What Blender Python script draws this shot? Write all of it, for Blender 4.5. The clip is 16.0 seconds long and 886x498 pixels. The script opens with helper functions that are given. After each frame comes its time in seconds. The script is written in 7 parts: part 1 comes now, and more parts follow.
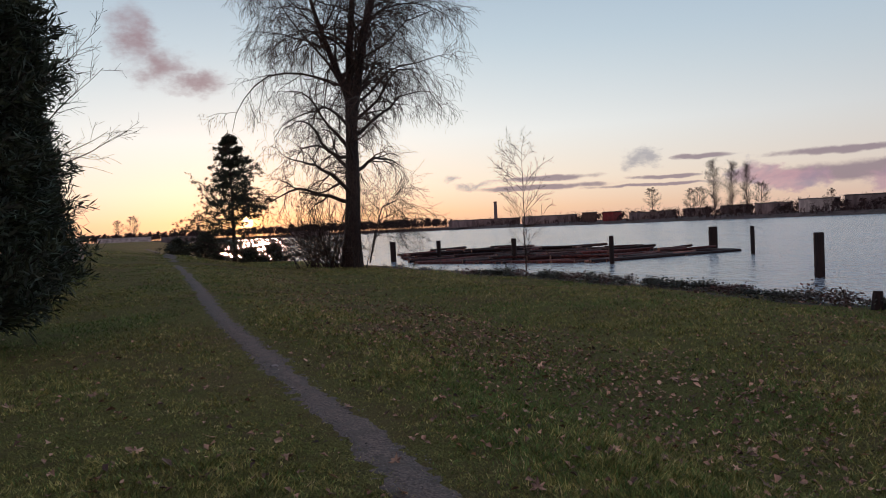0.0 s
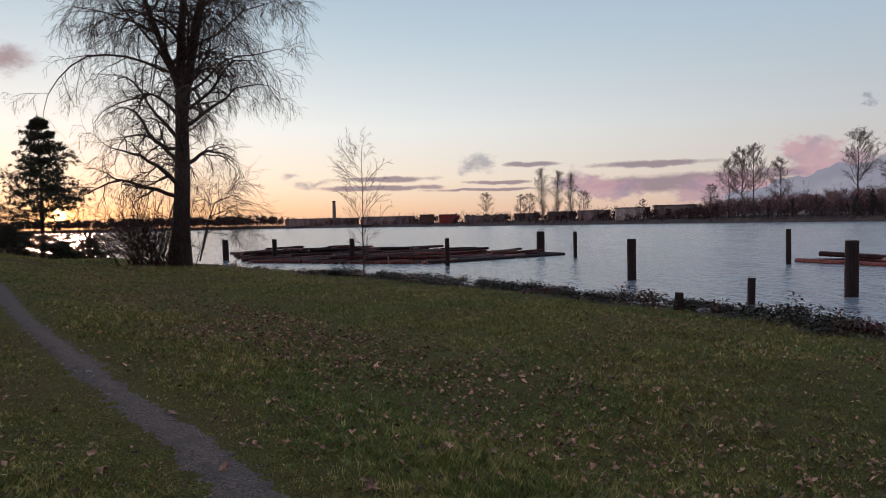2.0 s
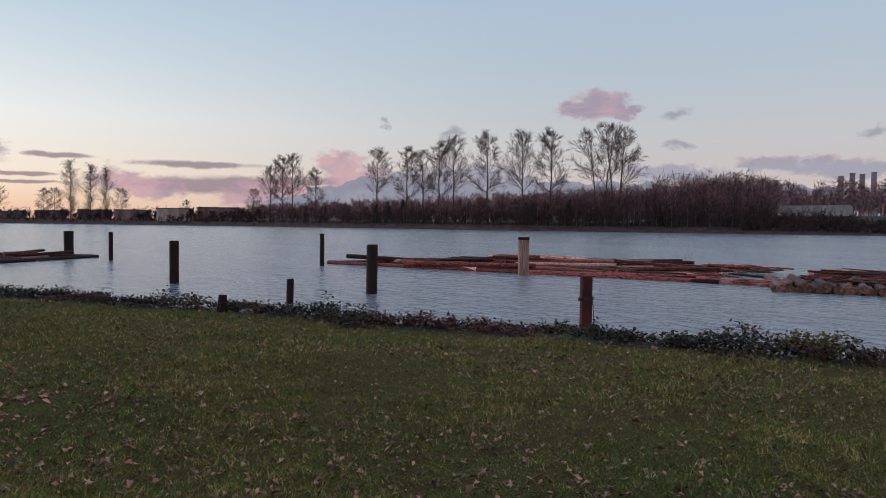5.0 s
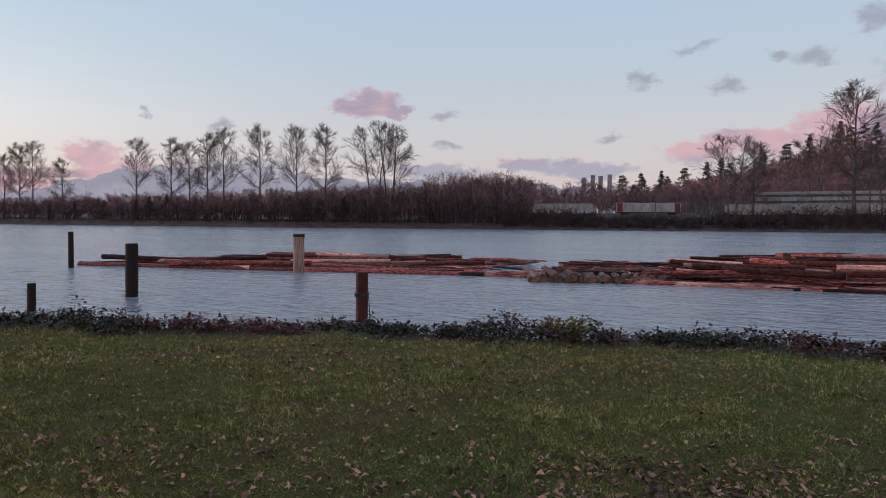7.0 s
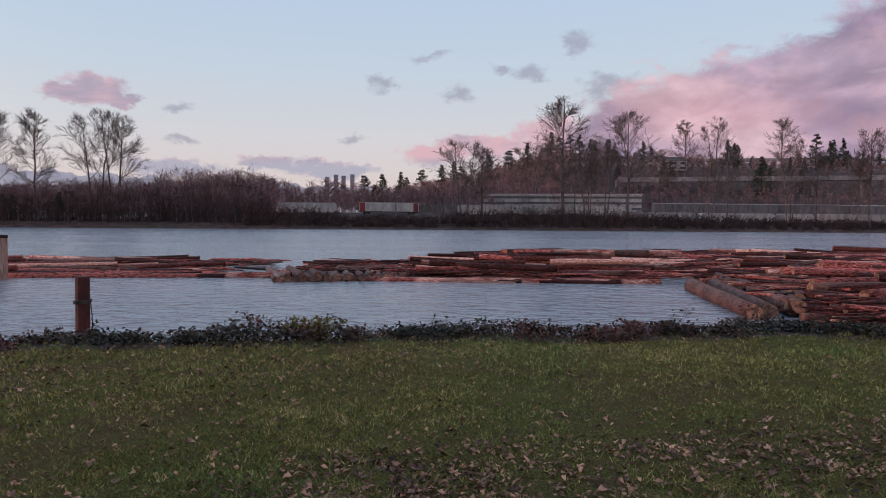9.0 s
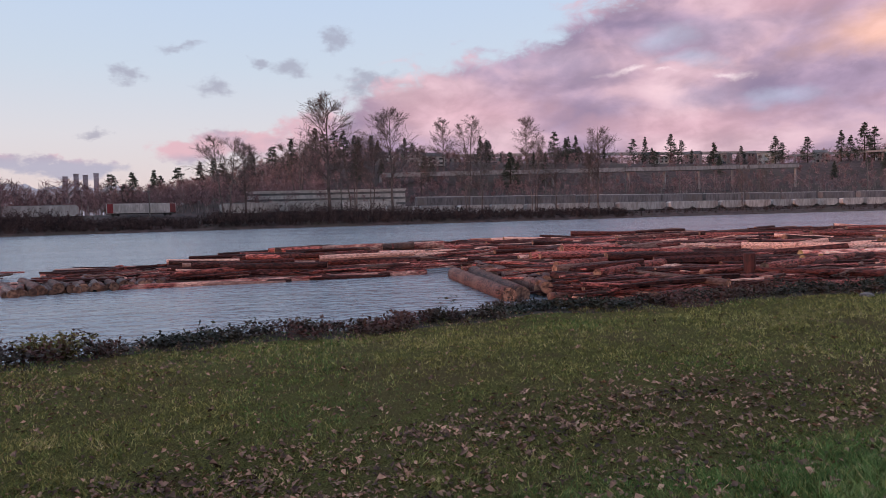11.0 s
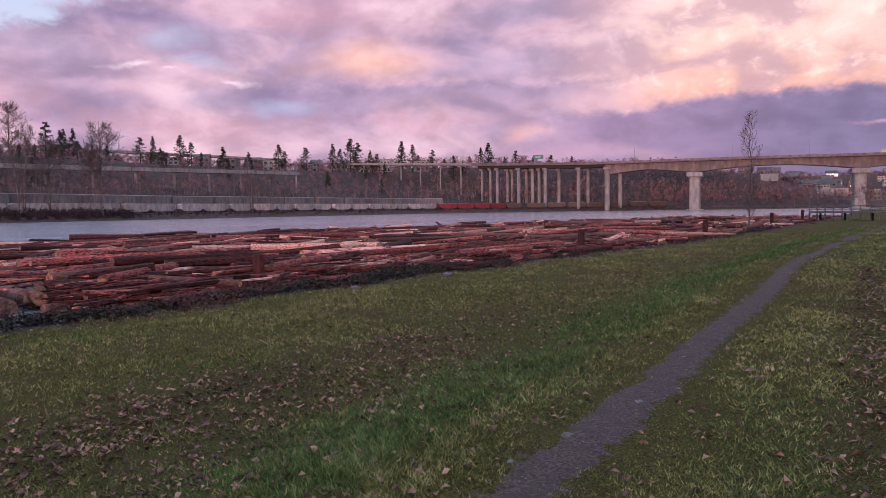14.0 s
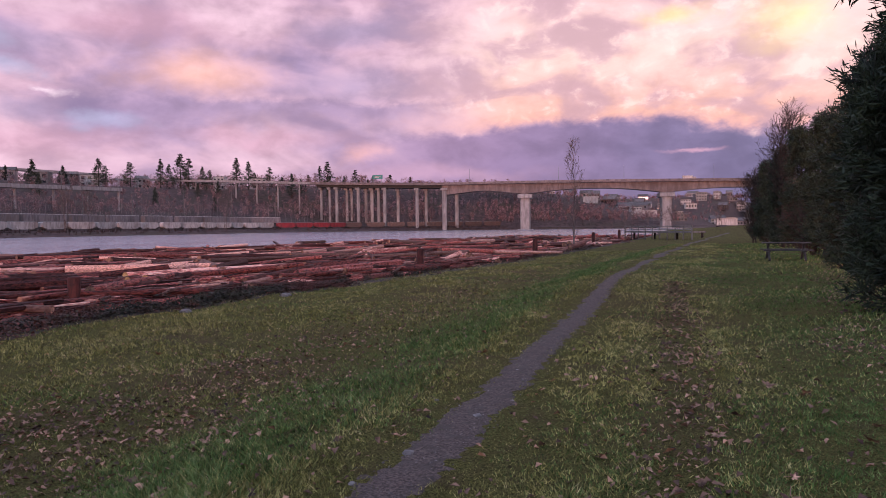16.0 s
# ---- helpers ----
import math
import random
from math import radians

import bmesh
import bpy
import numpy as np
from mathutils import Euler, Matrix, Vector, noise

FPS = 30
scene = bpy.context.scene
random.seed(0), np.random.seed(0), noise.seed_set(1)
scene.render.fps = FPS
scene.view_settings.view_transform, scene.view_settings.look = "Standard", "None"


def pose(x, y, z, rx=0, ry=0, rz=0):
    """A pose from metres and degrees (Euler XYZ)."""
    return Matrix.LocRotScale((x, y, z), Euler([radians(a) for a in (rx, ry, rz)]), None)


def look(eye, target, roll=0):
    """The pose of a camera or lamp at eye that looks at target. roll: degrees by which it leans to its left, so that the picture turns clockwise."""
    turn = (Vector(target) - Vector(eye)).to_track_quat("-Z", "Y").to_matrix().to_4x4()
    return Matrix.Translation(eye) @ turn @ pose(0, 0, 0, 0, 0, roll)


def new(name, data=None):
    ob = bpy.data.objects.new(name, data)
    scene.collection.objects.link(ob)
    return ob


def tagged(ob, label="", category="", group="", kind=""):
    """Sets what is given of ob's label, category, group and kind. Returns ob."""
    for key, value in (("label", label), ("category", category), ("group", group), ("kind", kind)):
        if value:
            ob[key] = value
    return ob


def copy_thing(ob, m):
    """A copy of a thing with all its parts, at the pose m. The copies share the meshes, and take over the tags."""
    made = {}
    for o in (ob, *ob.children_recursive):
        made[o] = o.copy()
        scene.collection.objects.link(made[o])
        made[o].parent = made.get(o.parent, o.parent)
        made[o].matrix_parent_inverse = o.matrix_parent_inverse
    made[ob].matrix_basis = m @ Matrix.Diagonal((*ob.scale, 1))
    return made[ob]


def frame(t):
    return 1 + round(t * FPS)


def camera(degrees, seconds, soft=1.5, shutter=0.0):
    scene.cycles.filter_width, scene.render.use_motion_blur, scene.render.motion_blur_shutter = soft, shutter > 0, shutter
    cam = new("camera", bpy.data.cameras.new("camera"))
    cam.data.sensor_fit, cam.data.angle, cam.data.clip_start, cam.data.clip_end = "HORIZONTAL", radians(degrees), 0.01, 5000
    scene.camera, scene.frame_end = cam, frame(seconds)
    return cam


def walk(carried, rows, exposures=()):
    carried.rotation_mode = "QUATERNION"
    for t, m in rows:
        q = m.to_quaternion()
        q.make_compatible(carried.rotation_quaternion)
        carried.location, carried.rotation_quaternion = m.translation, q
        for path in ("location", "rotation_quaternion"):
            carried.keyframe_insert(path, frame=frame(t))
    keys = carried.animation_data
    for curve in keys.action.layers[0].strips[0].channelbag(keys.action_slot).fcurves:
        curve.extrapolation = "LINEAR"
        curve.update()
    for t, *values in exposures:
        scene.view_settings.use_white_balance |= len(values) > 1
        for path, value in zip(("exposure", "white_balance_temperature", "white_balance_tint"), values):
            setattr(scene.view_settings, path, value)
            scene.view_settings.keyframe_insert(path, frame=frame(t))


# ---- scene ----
# ---- camera: standing on the path, turning from the sunset to the bridge ----
PATH = [
    (0.0, pose(0, 0, 1.6, 88.27, 2.66, 4.87)),
    (0.5, pose(0, 0, 1.6, 88.24, 2.41, 3.91)),
    (1.0, pose(0, 0, 1.6, 88.16, 1.98, 0.50)),
    (1.5, pose(0, 0, 1.6, 87.94, 1.58, -5.00)),
    (2.0, pose(0, 0, 1.6, 87.86, 1.20, -8.20)),
    (2.5, pose(0, 0, 1.6, 87.71, 0.93, -14.62)),
    (3.0, pose(0, 0, 1.6, 87.56, 0.71, -23.01)),
    (3.5, pose(0, 0, 1.6, 87.56, 0.43, -28.84)),
    (4.0, pose(0, 0, 1.6, 87.59, 0.09, -34.90)),
    (4.2, pose(0, 0, 1.6, 87.66, -0.15, -37.39)),
    (6.3, pose(0, 0, 1.6, 87.73, -0.46, -54.43)),
    (6.5, pose(0, 0, 1.6, 87.72, -0.52, -57.12)),
    (7.0, pose(0, 0, 1.6, 87.73, -0.46, -62.15)),
    (7.5, pose(0, 0, 1.6, 87.67, -0.48, -66.39)),
    (8.0, pose(0, 0, 1.6, 87.71, -0.53, -70.49)),
    (8.5, pose(0, 0, 1.6, 87.72, -0.51, -77.38)),
    (8.7, pose(0, 0, 1.6, 87.76, -0.57, -79.75)),
    (10.8, pose(0, 0, 1.6, 87.44, 1.51, -98.79)),
    (11.0, pose(0, 0, 1.6, 87.35, 1.46, -101.46)),
    (11.5, pose(0, 0, 1.6, 87.16, 1.52, -108.42)),
    (12.0, pose(0, 0, 1.6, 87.07, 1.36, -114.70)),
    (12.5, pose(0, 0, 1.6, 87.00, 1.23, -120.05)),
    (13.0, pose(0, 0, 1.6, 86.80, 1.17, -126.91)),
    (13.5, pose(0, 0, 1.6, 86.72, 0.87, -134.17)),
    (14.0, pose(0, 0, 1.6, 86.80, 0.74, -139.70)),
    (14.5, pose(0, 0, 1.6, 87.01, 0.75, -141.14)),
    (15.0, pose(0, 0, 1.6, 87.38, 0.56, -143.66)),
    (15.5, pose(0, 0, 1.6, 87.92, 0.52, -148.68)),
    (16.0, pose(0, 0, 1.6, 88.22, 0.59, -152.66)),
]
cam = camera(64.33, 16.0, 0.9)
walk(cam, PATH, [(0.0, -0.3, 6500, 10), (3.5, -0.26, 6500, 10), (7.0, -0.04, 6500, 12), (11.0, 0.18, 6500, 15), (12.8, 0.30, 6420, 22), (14.5, 0.23, 6350, 29), (16.0, 0.25, 6350, 30)])

# ---- world, sun and exposure ----
SUN_AZ, SUN_EL = -20.4, 1.1


class Nodes:
    """Short hand for building node trees."""

    def __init__(self, tree):
        self.tree = tree
        self.links = tree.links

    def add(self, kind, **props):
        n = self.tree.nodes.new(kind)
        for k, v in props.items():
            setattr(n, k, v)
        return n

    def put(self, sock, v):
        if v is None:
            return
        if isinstance(v, bpy.types.NodeSocket):
            self.links.new(v, sock)
        else:
            sock.default_value = v

    def m(self, op, a, b=None, c=None, clamp=False):
        n = self.add("ShaderNodeMath", operation=op, use_clamp=clamp)
        self.put(n.inputs[0], a)
        self.put(n.inputs[1], b)
        self.put(n.inputs[2], c)
        return n.outputs[0]

    def v(self, op, a, b=None):
        n = self.add("ShaderNodeVectorMath", operation=op)
        self.put(n.inputs[0], a)
        self.put(n.inputs[1], b)
        return n.outputs["Value"] if op in ("LENGTH", "DOT_PRODUCT", "DISTANCE") else n.outputs["Vector"]

    def smooth(self, x, a, b):
        n = self.add("ShaderNodeMapRange", interpolation_type="SMOOTHSTEP")
        self.put(n.inputs[0], x)
        n.inputs[1].default_value, n.inputs[2].default_value = a, b
        return n.outputs[0]

    def ramp(self, x, stops, interp="LINEAR"):
        n = self.add("ShaderNodeValToRGB")
        n.color_ramp.interpolation = interp
        el = n.color_ramp.elements
        while len(el) < len(stops):
            el.new(0.5)
        for e, (p, c) in zip(el, stops):
            e.position, e.color = p, (*c, 1) if len(c) == 3 else c
        self.put(n.inputs[0], x)
        return n.outputs[0]

    def noise(self, vec, scale, detail=4, rough=0.55, dist=0.0):
        n = self.add("ShaderNodeTexNoise")
        self.put(n.inputs["Vector"], vec)
        n.inputs["Scale"].default_value, n.inputs["Detail"].default_value = scale, detail
        n.inputs["Roughness"].default_value, n.inputs["Distortion"].default_value = rough, dist
        return n.outputs[0]

    def mix(self, f, a, b, blend="MIX"):
        n = self.add("ShaderNodeMix", data_type="RGBA", blend_type=blend)
        self.put(n.inputs[0], f)
        for s, c in ((n.inputs[6], a), (n.inputs[7], b)):
            if isinstance(c, tuple) and len(c) == 3:
                c = (*c, 1)
            self.put(s, c)
        return n.outputs[2]

    def xyz(self, x, y, z):
        n = self.add("ShaderNodeCombineXYZ")
        self.put(n.inputs[0], x), self.put(n.inputs[1], y), self.put(n.inputs[2], z)
        return n.outputs[0]


def make_world():
    w = bpy.data.worlds.new("evening_sky")
    scene.world = w
    w.use_nodes = True
    w.node_tree.nodes.clear()
    N = Nodes(w.node_tree)
    d = N.v("NORMALIZE", N.add("ShaderNodeTexCoord").outputs["Generated"])
    sep = N.add("ShaderNodeSeparateXYZ")
    N.links.new(d, sep.inputs[0])
    x, y, z = sep.outputs
    # azimuth clockwise from +y and elevation, degrees; azimuth runs from -110 to 250
    az = N.m("DEGREES", N.m("ARCTAN2", x, y))
    az = N.m("WRAP", az, 250.0, -110.0)
    el = N.m("DEGREES", N.m("ARCSINE", z))
    elc = N.m("MAXIMUM", el, 0.0)
    k = N.m("POWER", N.m("DIVIDE", elc, 90.0, clamp=True), 0.5)       # 0, .1=0.9deg, .2=3.6, .3=8.1, .4=14.4, .5=22.5
    sunside = N.ramp(k, [(0.0, (0.86, 0.46, 0.31)), (0.12, (1.12, 0.76, 0.50)), (0.20, (1.15, 1.00, 0.83)), (0.29, (1.05, 1.08, 1.07)),
                         (0.40, (0.66, 0.80, 0.90)), (0.50, (0.40, 0.54, 0.70)), (0.7, (0.38, 0.53, 0.74)), (1.0, (0.34, 0.48, 0.70))])
    offside = N.ramp(k, [(0.0, (0.58, 0.46, 0.50)), (0.17, (0.66, 0.57, 0.56)), (0.27, (0.62, 0.62, 0.65)), (0.36, (0.52, 0.61, 0.70)),
                         (0.46, (0.45, 0.58, 0.75)), (0.6, (0.40, 0.55, 0.76)), (1.0, (0.34, 0.48, 0.70))])
    off = N.m("ABSOLUTE", N.m("SUBTRACT", az, SUN_AZ))
    off = N.m("MINIMUM", off, N.m("SUBTRACT", 360.0, off))
    near = N.smooth(off, 80.0, 5.0)
    base = N.mix(near, offside, sunside)
    sky = N.add("ShaderNodeTexSky", sky_type="NISHITA", sun_disc=False)
    sky.sun_elevation, sky.sun_rotation = radians(SUN_EL + 0.6), radians(SUN_AZ)
    base = N.mix(0.02, base, sky.outputs[0])
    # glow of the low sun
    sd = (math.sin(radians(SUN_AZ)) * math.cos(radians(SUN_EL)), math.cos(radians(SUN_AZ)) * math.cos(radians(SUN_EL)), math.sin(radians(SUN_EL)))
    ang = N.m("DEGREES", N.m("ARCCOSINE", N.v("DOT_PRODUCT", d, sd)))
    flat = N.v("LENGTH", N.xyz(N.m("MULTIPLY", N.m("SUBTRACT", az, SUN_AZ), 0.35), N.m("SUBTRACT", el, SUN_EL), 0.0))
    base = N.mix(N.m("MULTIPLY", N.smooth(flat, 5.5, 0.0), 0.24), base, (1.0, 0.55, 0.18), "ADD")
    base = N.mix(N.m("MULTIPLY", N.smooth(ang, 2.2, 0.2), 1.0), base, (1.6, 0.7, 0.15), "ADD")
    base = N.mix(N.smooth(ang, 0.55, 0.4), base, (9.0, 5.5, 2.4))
    # cloud coordinates: plain angles
    ang2 = N.xyz(az, N.m("MULTIPLY", el, 1.6), 0.0)
    n_fine = N.noise(ang2, 0.55, 6, 0.6)
    n_mid = N.noise(ang2, 0.16, 6, 0.55, 0.6)

    def warped(scale, amount_az, amount_el, detail=6):
        w = N.add("ShaderNodeTexNoise")
        N.put(w.inputs["Vector"], ang2)
        w.inputs["Scale"].default_value, w.inputs["Detail"].default_value, w.inputs["Roughness"].default_value = scale, detail, 0.62
        push = N.v("MULTIPLY", N.v("SUBTRACT", w.outputs["Color"], (0.5, 0.5, 0.5)), (amount_az, amount_el, 0.0))
        return N.v("ADD", N.xyz(az, el, 0.0), push)

    small_co = warped(0.45, 4.5, 2.4)
    roll = N.noise(N.v("MULTIPLY", N.v("ADD", ang2, (40.0, 9.0, 0.0)), (0.8, 1.0, 1.0)), 0.20, 5, 0.48, 0.3)

    def puffs(rows, ragged, soft, co=small_co):
        """Small clouds: (azimuth, elevation, half width, half height) in degrees."""
        best = None
        warp = N.m("MULTIPLY", N.m("SUBTRACT", n_fine, 0.5), ragged)
        for a, e, wa, we in rows:
            r = N.v("LENGTH", N.v("DIVIDE", N.v("SUBTRACT", co, (a, e, 0.0)), (wa, we, 1.0)))
            best = r if best is None else N.m("MINIMUM", best, r)
        return N.smooth(N.m("ADD", best, warp), 1.0, 1.0 - soft)

    streaks = puffs([(15.7, 4.55, 3.0, 0.25), (24.6, 4.25, 5.5, 0.35), (3.8, 3.6, 5.0, 0.3), (13.1, 3.2, 3.5, 0.22), (3.0, 2.9, 7.0, 0.3),
                     (27.0, 2.7, 9.0, 0.9), (12.0, 2.6, 6.0, 0.18), (33.0, 3.2, 4.0, 0.5)], 0.9, 0.55, warped(0.35, 5.0, 0.5))
    base = N.mix(N.m("MULTIPLY", streaks, 0.85), base, (0.33, 0.25, 0.30))
    wisps = puffs([(77.7, 10.9, 1.4, 0.9), (81.6, 13.1, 2.6, 0.7), (84.0, 10.3, 1.7, 0.9), (90.0, 11.6, 1.9, 1.0), (87.3, 12.2, 1.2, 0.5), (96.0, 11.2, 2.5, 0.9),
                   (75.4, 6.7, 1.2, 0.45), (62.4, 6.0, 1.6, 0.6), (62.1, 8.3, 1.3, 0.5), (39.3, 7.9, 0.7, 0.25), (10.8, 4.7, 1.7, 1.0), (44.7, 7.3, 1.3, 0.9),
                   (-2.3, 3.3, 2.0, 0.45), (-3.9, 4.1, 1.4, 0.5), (93.4, 14.0, 1.6, 1.2), (94.8, 10.6, 2.2, 1.1)], 1.9, 0.95)
    base = N.mix(N.m("MULTIPLY", wisps, 0.62), base, (0.29, 0.29, 0.37))
    smoke = puffs([(-27.8, 14.8, 2.5, 3.2), (-26.0, 12.8, 2.8, 2.0), (-23.5, 11.8, 3.2, 1.2)], 0.8, 1.0)
    base = N.mix(N.m("MULTIPLY", smoke, 0.75), base, (0.36, 0.18, 0.20))
    bank = puffs([(35.6, 4.3, 2.4, 1.5), (37.8, 3.2, 4.5, 1.6), (30.0, 2.0, 5.0, 1.5), (19.0, 3.0, 2.2, 1.1), (22.0, 2.2, 3.0, 1.0), (56.7, 9.4, 2.9, 1.5), (55.0, 8.9, 2.2, 0.9),
                  (58.3, 8.7, 1.3, 0.7), (46.0, 3.6, 7.0, 1.3), (69.0, 4.6, 3.0, 0.9), (73.5, 4.1, 5.0, 0.8), (62.0, 4.0, 5.0, 1.0),
                  (82.5, 5.6, 4.0, 1.2), (86.0, 6.2, 4.5, 1.2), (92.0, 6.8, 5.0, 1.9), (98.0, 6.6, 6.0, 2.4)], 1.0, 0.5)
    pink = N.mix(N.smooth(n_mid, 0.40, 0.62), (0.36, 0.30, 0.40), (0.68, 0.41, 0.46))
    pink = N.mix(N.m("MULTIPLY", N.smooth(el, 5.4, 4.2), N.smooth(az, 36.0, 46.0)), pink, (0.38, 0.38, 0.48))
    base = N.mix(N.m("MULTIPLY", bank, 0.82), base, pink)
    # the large cloud deck over the upstream half of the sky
    deck_co = warped(0.14, 8.0, 3.2, 5)
    slow = N.noise(N.v("MULTIPLY", N.v("ADD", ang2, (70.0, 20.0, 3.0)), (0.7, 1.0, 1.0)), 0.10, 5, 0.5, 0.4)
    curl = N.noise(ang2, 0.42, 7, 0.58, 0.3)
    rim = N.m("ADD", 91.0, N.m("MULTIPLY", N.m("SUBTRACT", N.m("MINIMUM", el, 18.0), 8.0), 2.6))
    edge = N.m("ADD", N.m("SUBTRACT", az, rim), N.m("MULTIPLY", N.m("SUBTRACT", slow, 0.5), 26.0))
    edge = N.m("ADD", edge, N.m("MULTIPLY", N.m("SUBTRACT", curl, 0.5), 18.0))
    cover = N.m("MULTIPLY", N.smooth(edge, -1.5, 5.0), N.smooth(az, 248.0, 215.0))
    cover = N.m("MULTIPLY", cover, N.smooth(az, 82.0, 96.0))
    body = N.ramp(N.m("ADD", N.m("MULTIPLY", slow, 0.6), N.m("MULTIPLY", roll, 0.4)), [(0.36, (0.31, 0.25, 0.37)), (0.46, (0.43, 0.32, 0.42)), (0.54, (0.57, 0.40, 0.46)), (0.64, (0.70, 0.51, 0.55))])
    billow = N.m("ADD", N.m("MULTIPLY", N.m("SUBTRACT", roll, 0.5), 0.9), N.m("MULTIPLY", N.m("SUBTRACT", curl, 0.5), 0.55))

    def paint(body, colour, amount, rows, inner=0.25, torn=1.0):
        best = None
        for a, e, wa, we in rows:
            r = N.v("LENGTH", N.v("DIVIDE", N.v("SUBTRACT", deck_co, (a, e, 0.0)), (wa, we, 1.0)))
            best = r if best is None else N.m("MINIMUM", best, r)
        return N.mix(N.m("MULTIPLY", N.smooth(N.m("ADD", best, N.m("MULTIPLY", billow, torn)), 1.15, inner), amount), body, colour)

    sepd = N.add("ShaderNodeSeparateXYZ")
    N.links.new(deck_co, sepd.inputs[0])
    A, E = sepd.outputs[0], sepd.outputs[1]
    E = N.m("ADD", E, N.m("MULTIPLY", N.m("SUBTRACT", curl, 0.5), 1.6))
    grey = lambda v: (v, v, v)
    # lavender and pink undersides
    body = paint(body, (0.62, 0.39, 0.45), 0.75, [(120.0, 6.6, 13.0, 1.8), (138.0, 7.2, 9.0, 1.2), (130.0, 14.8, 7.0, 1.6), (104.0, 8.0, 9.0, 2.4)], 0.0)
    body = paint(body, (0.40, 0.33, 0.44), 0.8, [(121.0, 13.0, 7.0, 1.6), (145.0, 11.6, 6.0, 2.4), (122.0, 8.8, 3.4, 1.2), (109.0, 11.8, 7.0, 1.6), (146.0, 15.5, 6.0, 1.4)], 0.0)
    # the orange shoulder and its flat shaded base
    body = paint(body, (0.90, 0.54, 0.42), 0.9, [(134.0, 11.9, 7.0, 1.9)], -0.1, 0.8)
    step = N.m("SUBTRACT", E, 9.9)
    span = N.m("MULTIPLY", N.smooth(A, 126.0, 131.0), N.smooth(A, 156.0, 150.0))
    under = N.m("MULTIPLY", N.m("MULTIPLY", N.smooth(step, 0.5, -0.3), N.smooth(step, -2.4, -0.5)), span)
    body = N.mix(N.m("MULTIPLY", under, 0.85), body, (0.35, 0.27, 0.38))
    # towards the bridge: sunlit towers above a sharp base line, slate shade below it
    base_line = N.m("MULTIPLY", N.ramp(N.m("DIVIDE", N.m("SUBTRACT", A, 130.0), 60.0), [(0.0, grey(0.60)), (0.30, grey(0.69)), (0.52, grey(0.80)), (0.65, grey(0.80)), (0.80, grey(0.72)), (1.0, grey(0.72))]), 10.0)
    over = N.m("SUBTRACT", E, base_line)
    lifted = N.smooth(over, -0.3, 0.7)
    glow = N.ramp(N.m("DIVIDE", over, 10.0), [(0.0, (0.58, 0.35, 0.37)), (0.10, (0.82, 0.48, 0.36)), (0.30, (0.84, 0.56, 0.46)), (0.55, (0.90, 0.66, 0.54)), (1.0, (0.80, 0.57, 0.53))])
    glow = N.mix(N.m("MULTIPLY", N.smooth(roll, 0.54, 0.40), 0.7), glow, (0.62, 0.42, 0.45))
    glow = N.mix(N.m("MULTIPLY", N.smooth(curl, 0.54, 0.68), 0.5), glow, (0.98, 0.76, 0.62))
    body = N.mix(N.m("MULTIPLY", lifted, N.smooth(A, 147.0, 160.0)), body, glow)
    body = paint(body, (1.04, 0.78, 0.40), 0.95, [(178.8, 14.4, 5.0, 2.6), (171.0, 15.5, 3.0, 1.0)], -0.1, 1.0)
    slate = N.ramp(N.m("DIVIDE", N.m("SUBTRACT", A, 130.0), 60.0), [(0.0, (0.46, 0.32, 0.42)), (0.28, (0.38, 0.27, 0.38)), (0.46, (0.28, 0.21, 0.32)), (0.64, (0.21, 0.18, 0.285)), (0.85, (0.165, 0.165, 0.265))])
    body = N.mix(N.m("MULTIPLY", N.m("SUBTRACT", 1.0, lifted), N.m("MULTIPLY", N.smooth(A, 141.0, 153.0), 0.95)), body, slate)
    body = paint(body, (0.50, 0.33, 0.41), 0.7, [(151.0, 4.2, 12.0, 1.0)], 0.1, 1.0)
    body = paint(body, (0.62, 0.38, 0.46), 0.8, [(172.7, 5.8, 2.6, 0.28)], 0.1, 1.0)
    body = paint(body, (0.82, 0.48, 0.42), 0.7, [(146.6, 5.9, 2.2, 1.1)], -0.2, 1.0)
    # rifts with lit fringes
    body = paint(body, (0.50, 0.55, 0.70), 0.6, [(127.4, 8.2, 3.2, 0.8), (118.8, 13.0, 2.8, 1.3), (121.0, 11.2, 3.4, 0.7)], -0.1, 1.6)
    body = paint(body, (0.92, 0.78, 0.80), 0.85, [(116.4, 10.8, 1.9, 0.35), (123.4, 10.2, 1.5, 0.3), (119.0, 10.3, 1.2, 0.25)], -0.3, 3.0)
    fold = N.m("ADD", 0.86, N.m("MULTIPLY", N.smooth(N.m("ADD", roll, N.m("MULTIPLY", curl, 0.6)), 0.60, 1.00), 0.28))
    body = N.v("MULTIPLY", body, N.xyz(fold, fold, fold))
    body = N.mix(N.smooth(el, 19.0, 30.0), body, (0.52, 0.39, 0.46))
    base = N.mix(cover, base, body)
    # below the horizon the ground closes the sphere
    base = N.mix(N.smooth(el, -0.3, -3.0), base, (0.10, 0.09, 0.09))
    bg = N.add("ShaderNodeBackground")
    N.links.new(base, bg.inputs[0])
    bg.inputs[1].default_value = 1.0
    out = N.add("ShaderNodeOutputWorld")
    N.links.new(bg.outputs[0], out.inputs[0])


make_world()
sun = new("sun", bpy.data.lights.new("sun", "SUN"))
sun.data.energy, sun.data.angle, sun.data.color = 1.35, radians(5.0), (1.0, 0.50, 0.36)
_a, _e = radians(SUN_AZ), radians(SUN_EL + 1.4)
sun.matrix_world = look((0, 0, 0), (-math.sin(_a) * math.cos(_e), -math.cos(_a) * math.cos(_e), -math.sin(_e)))


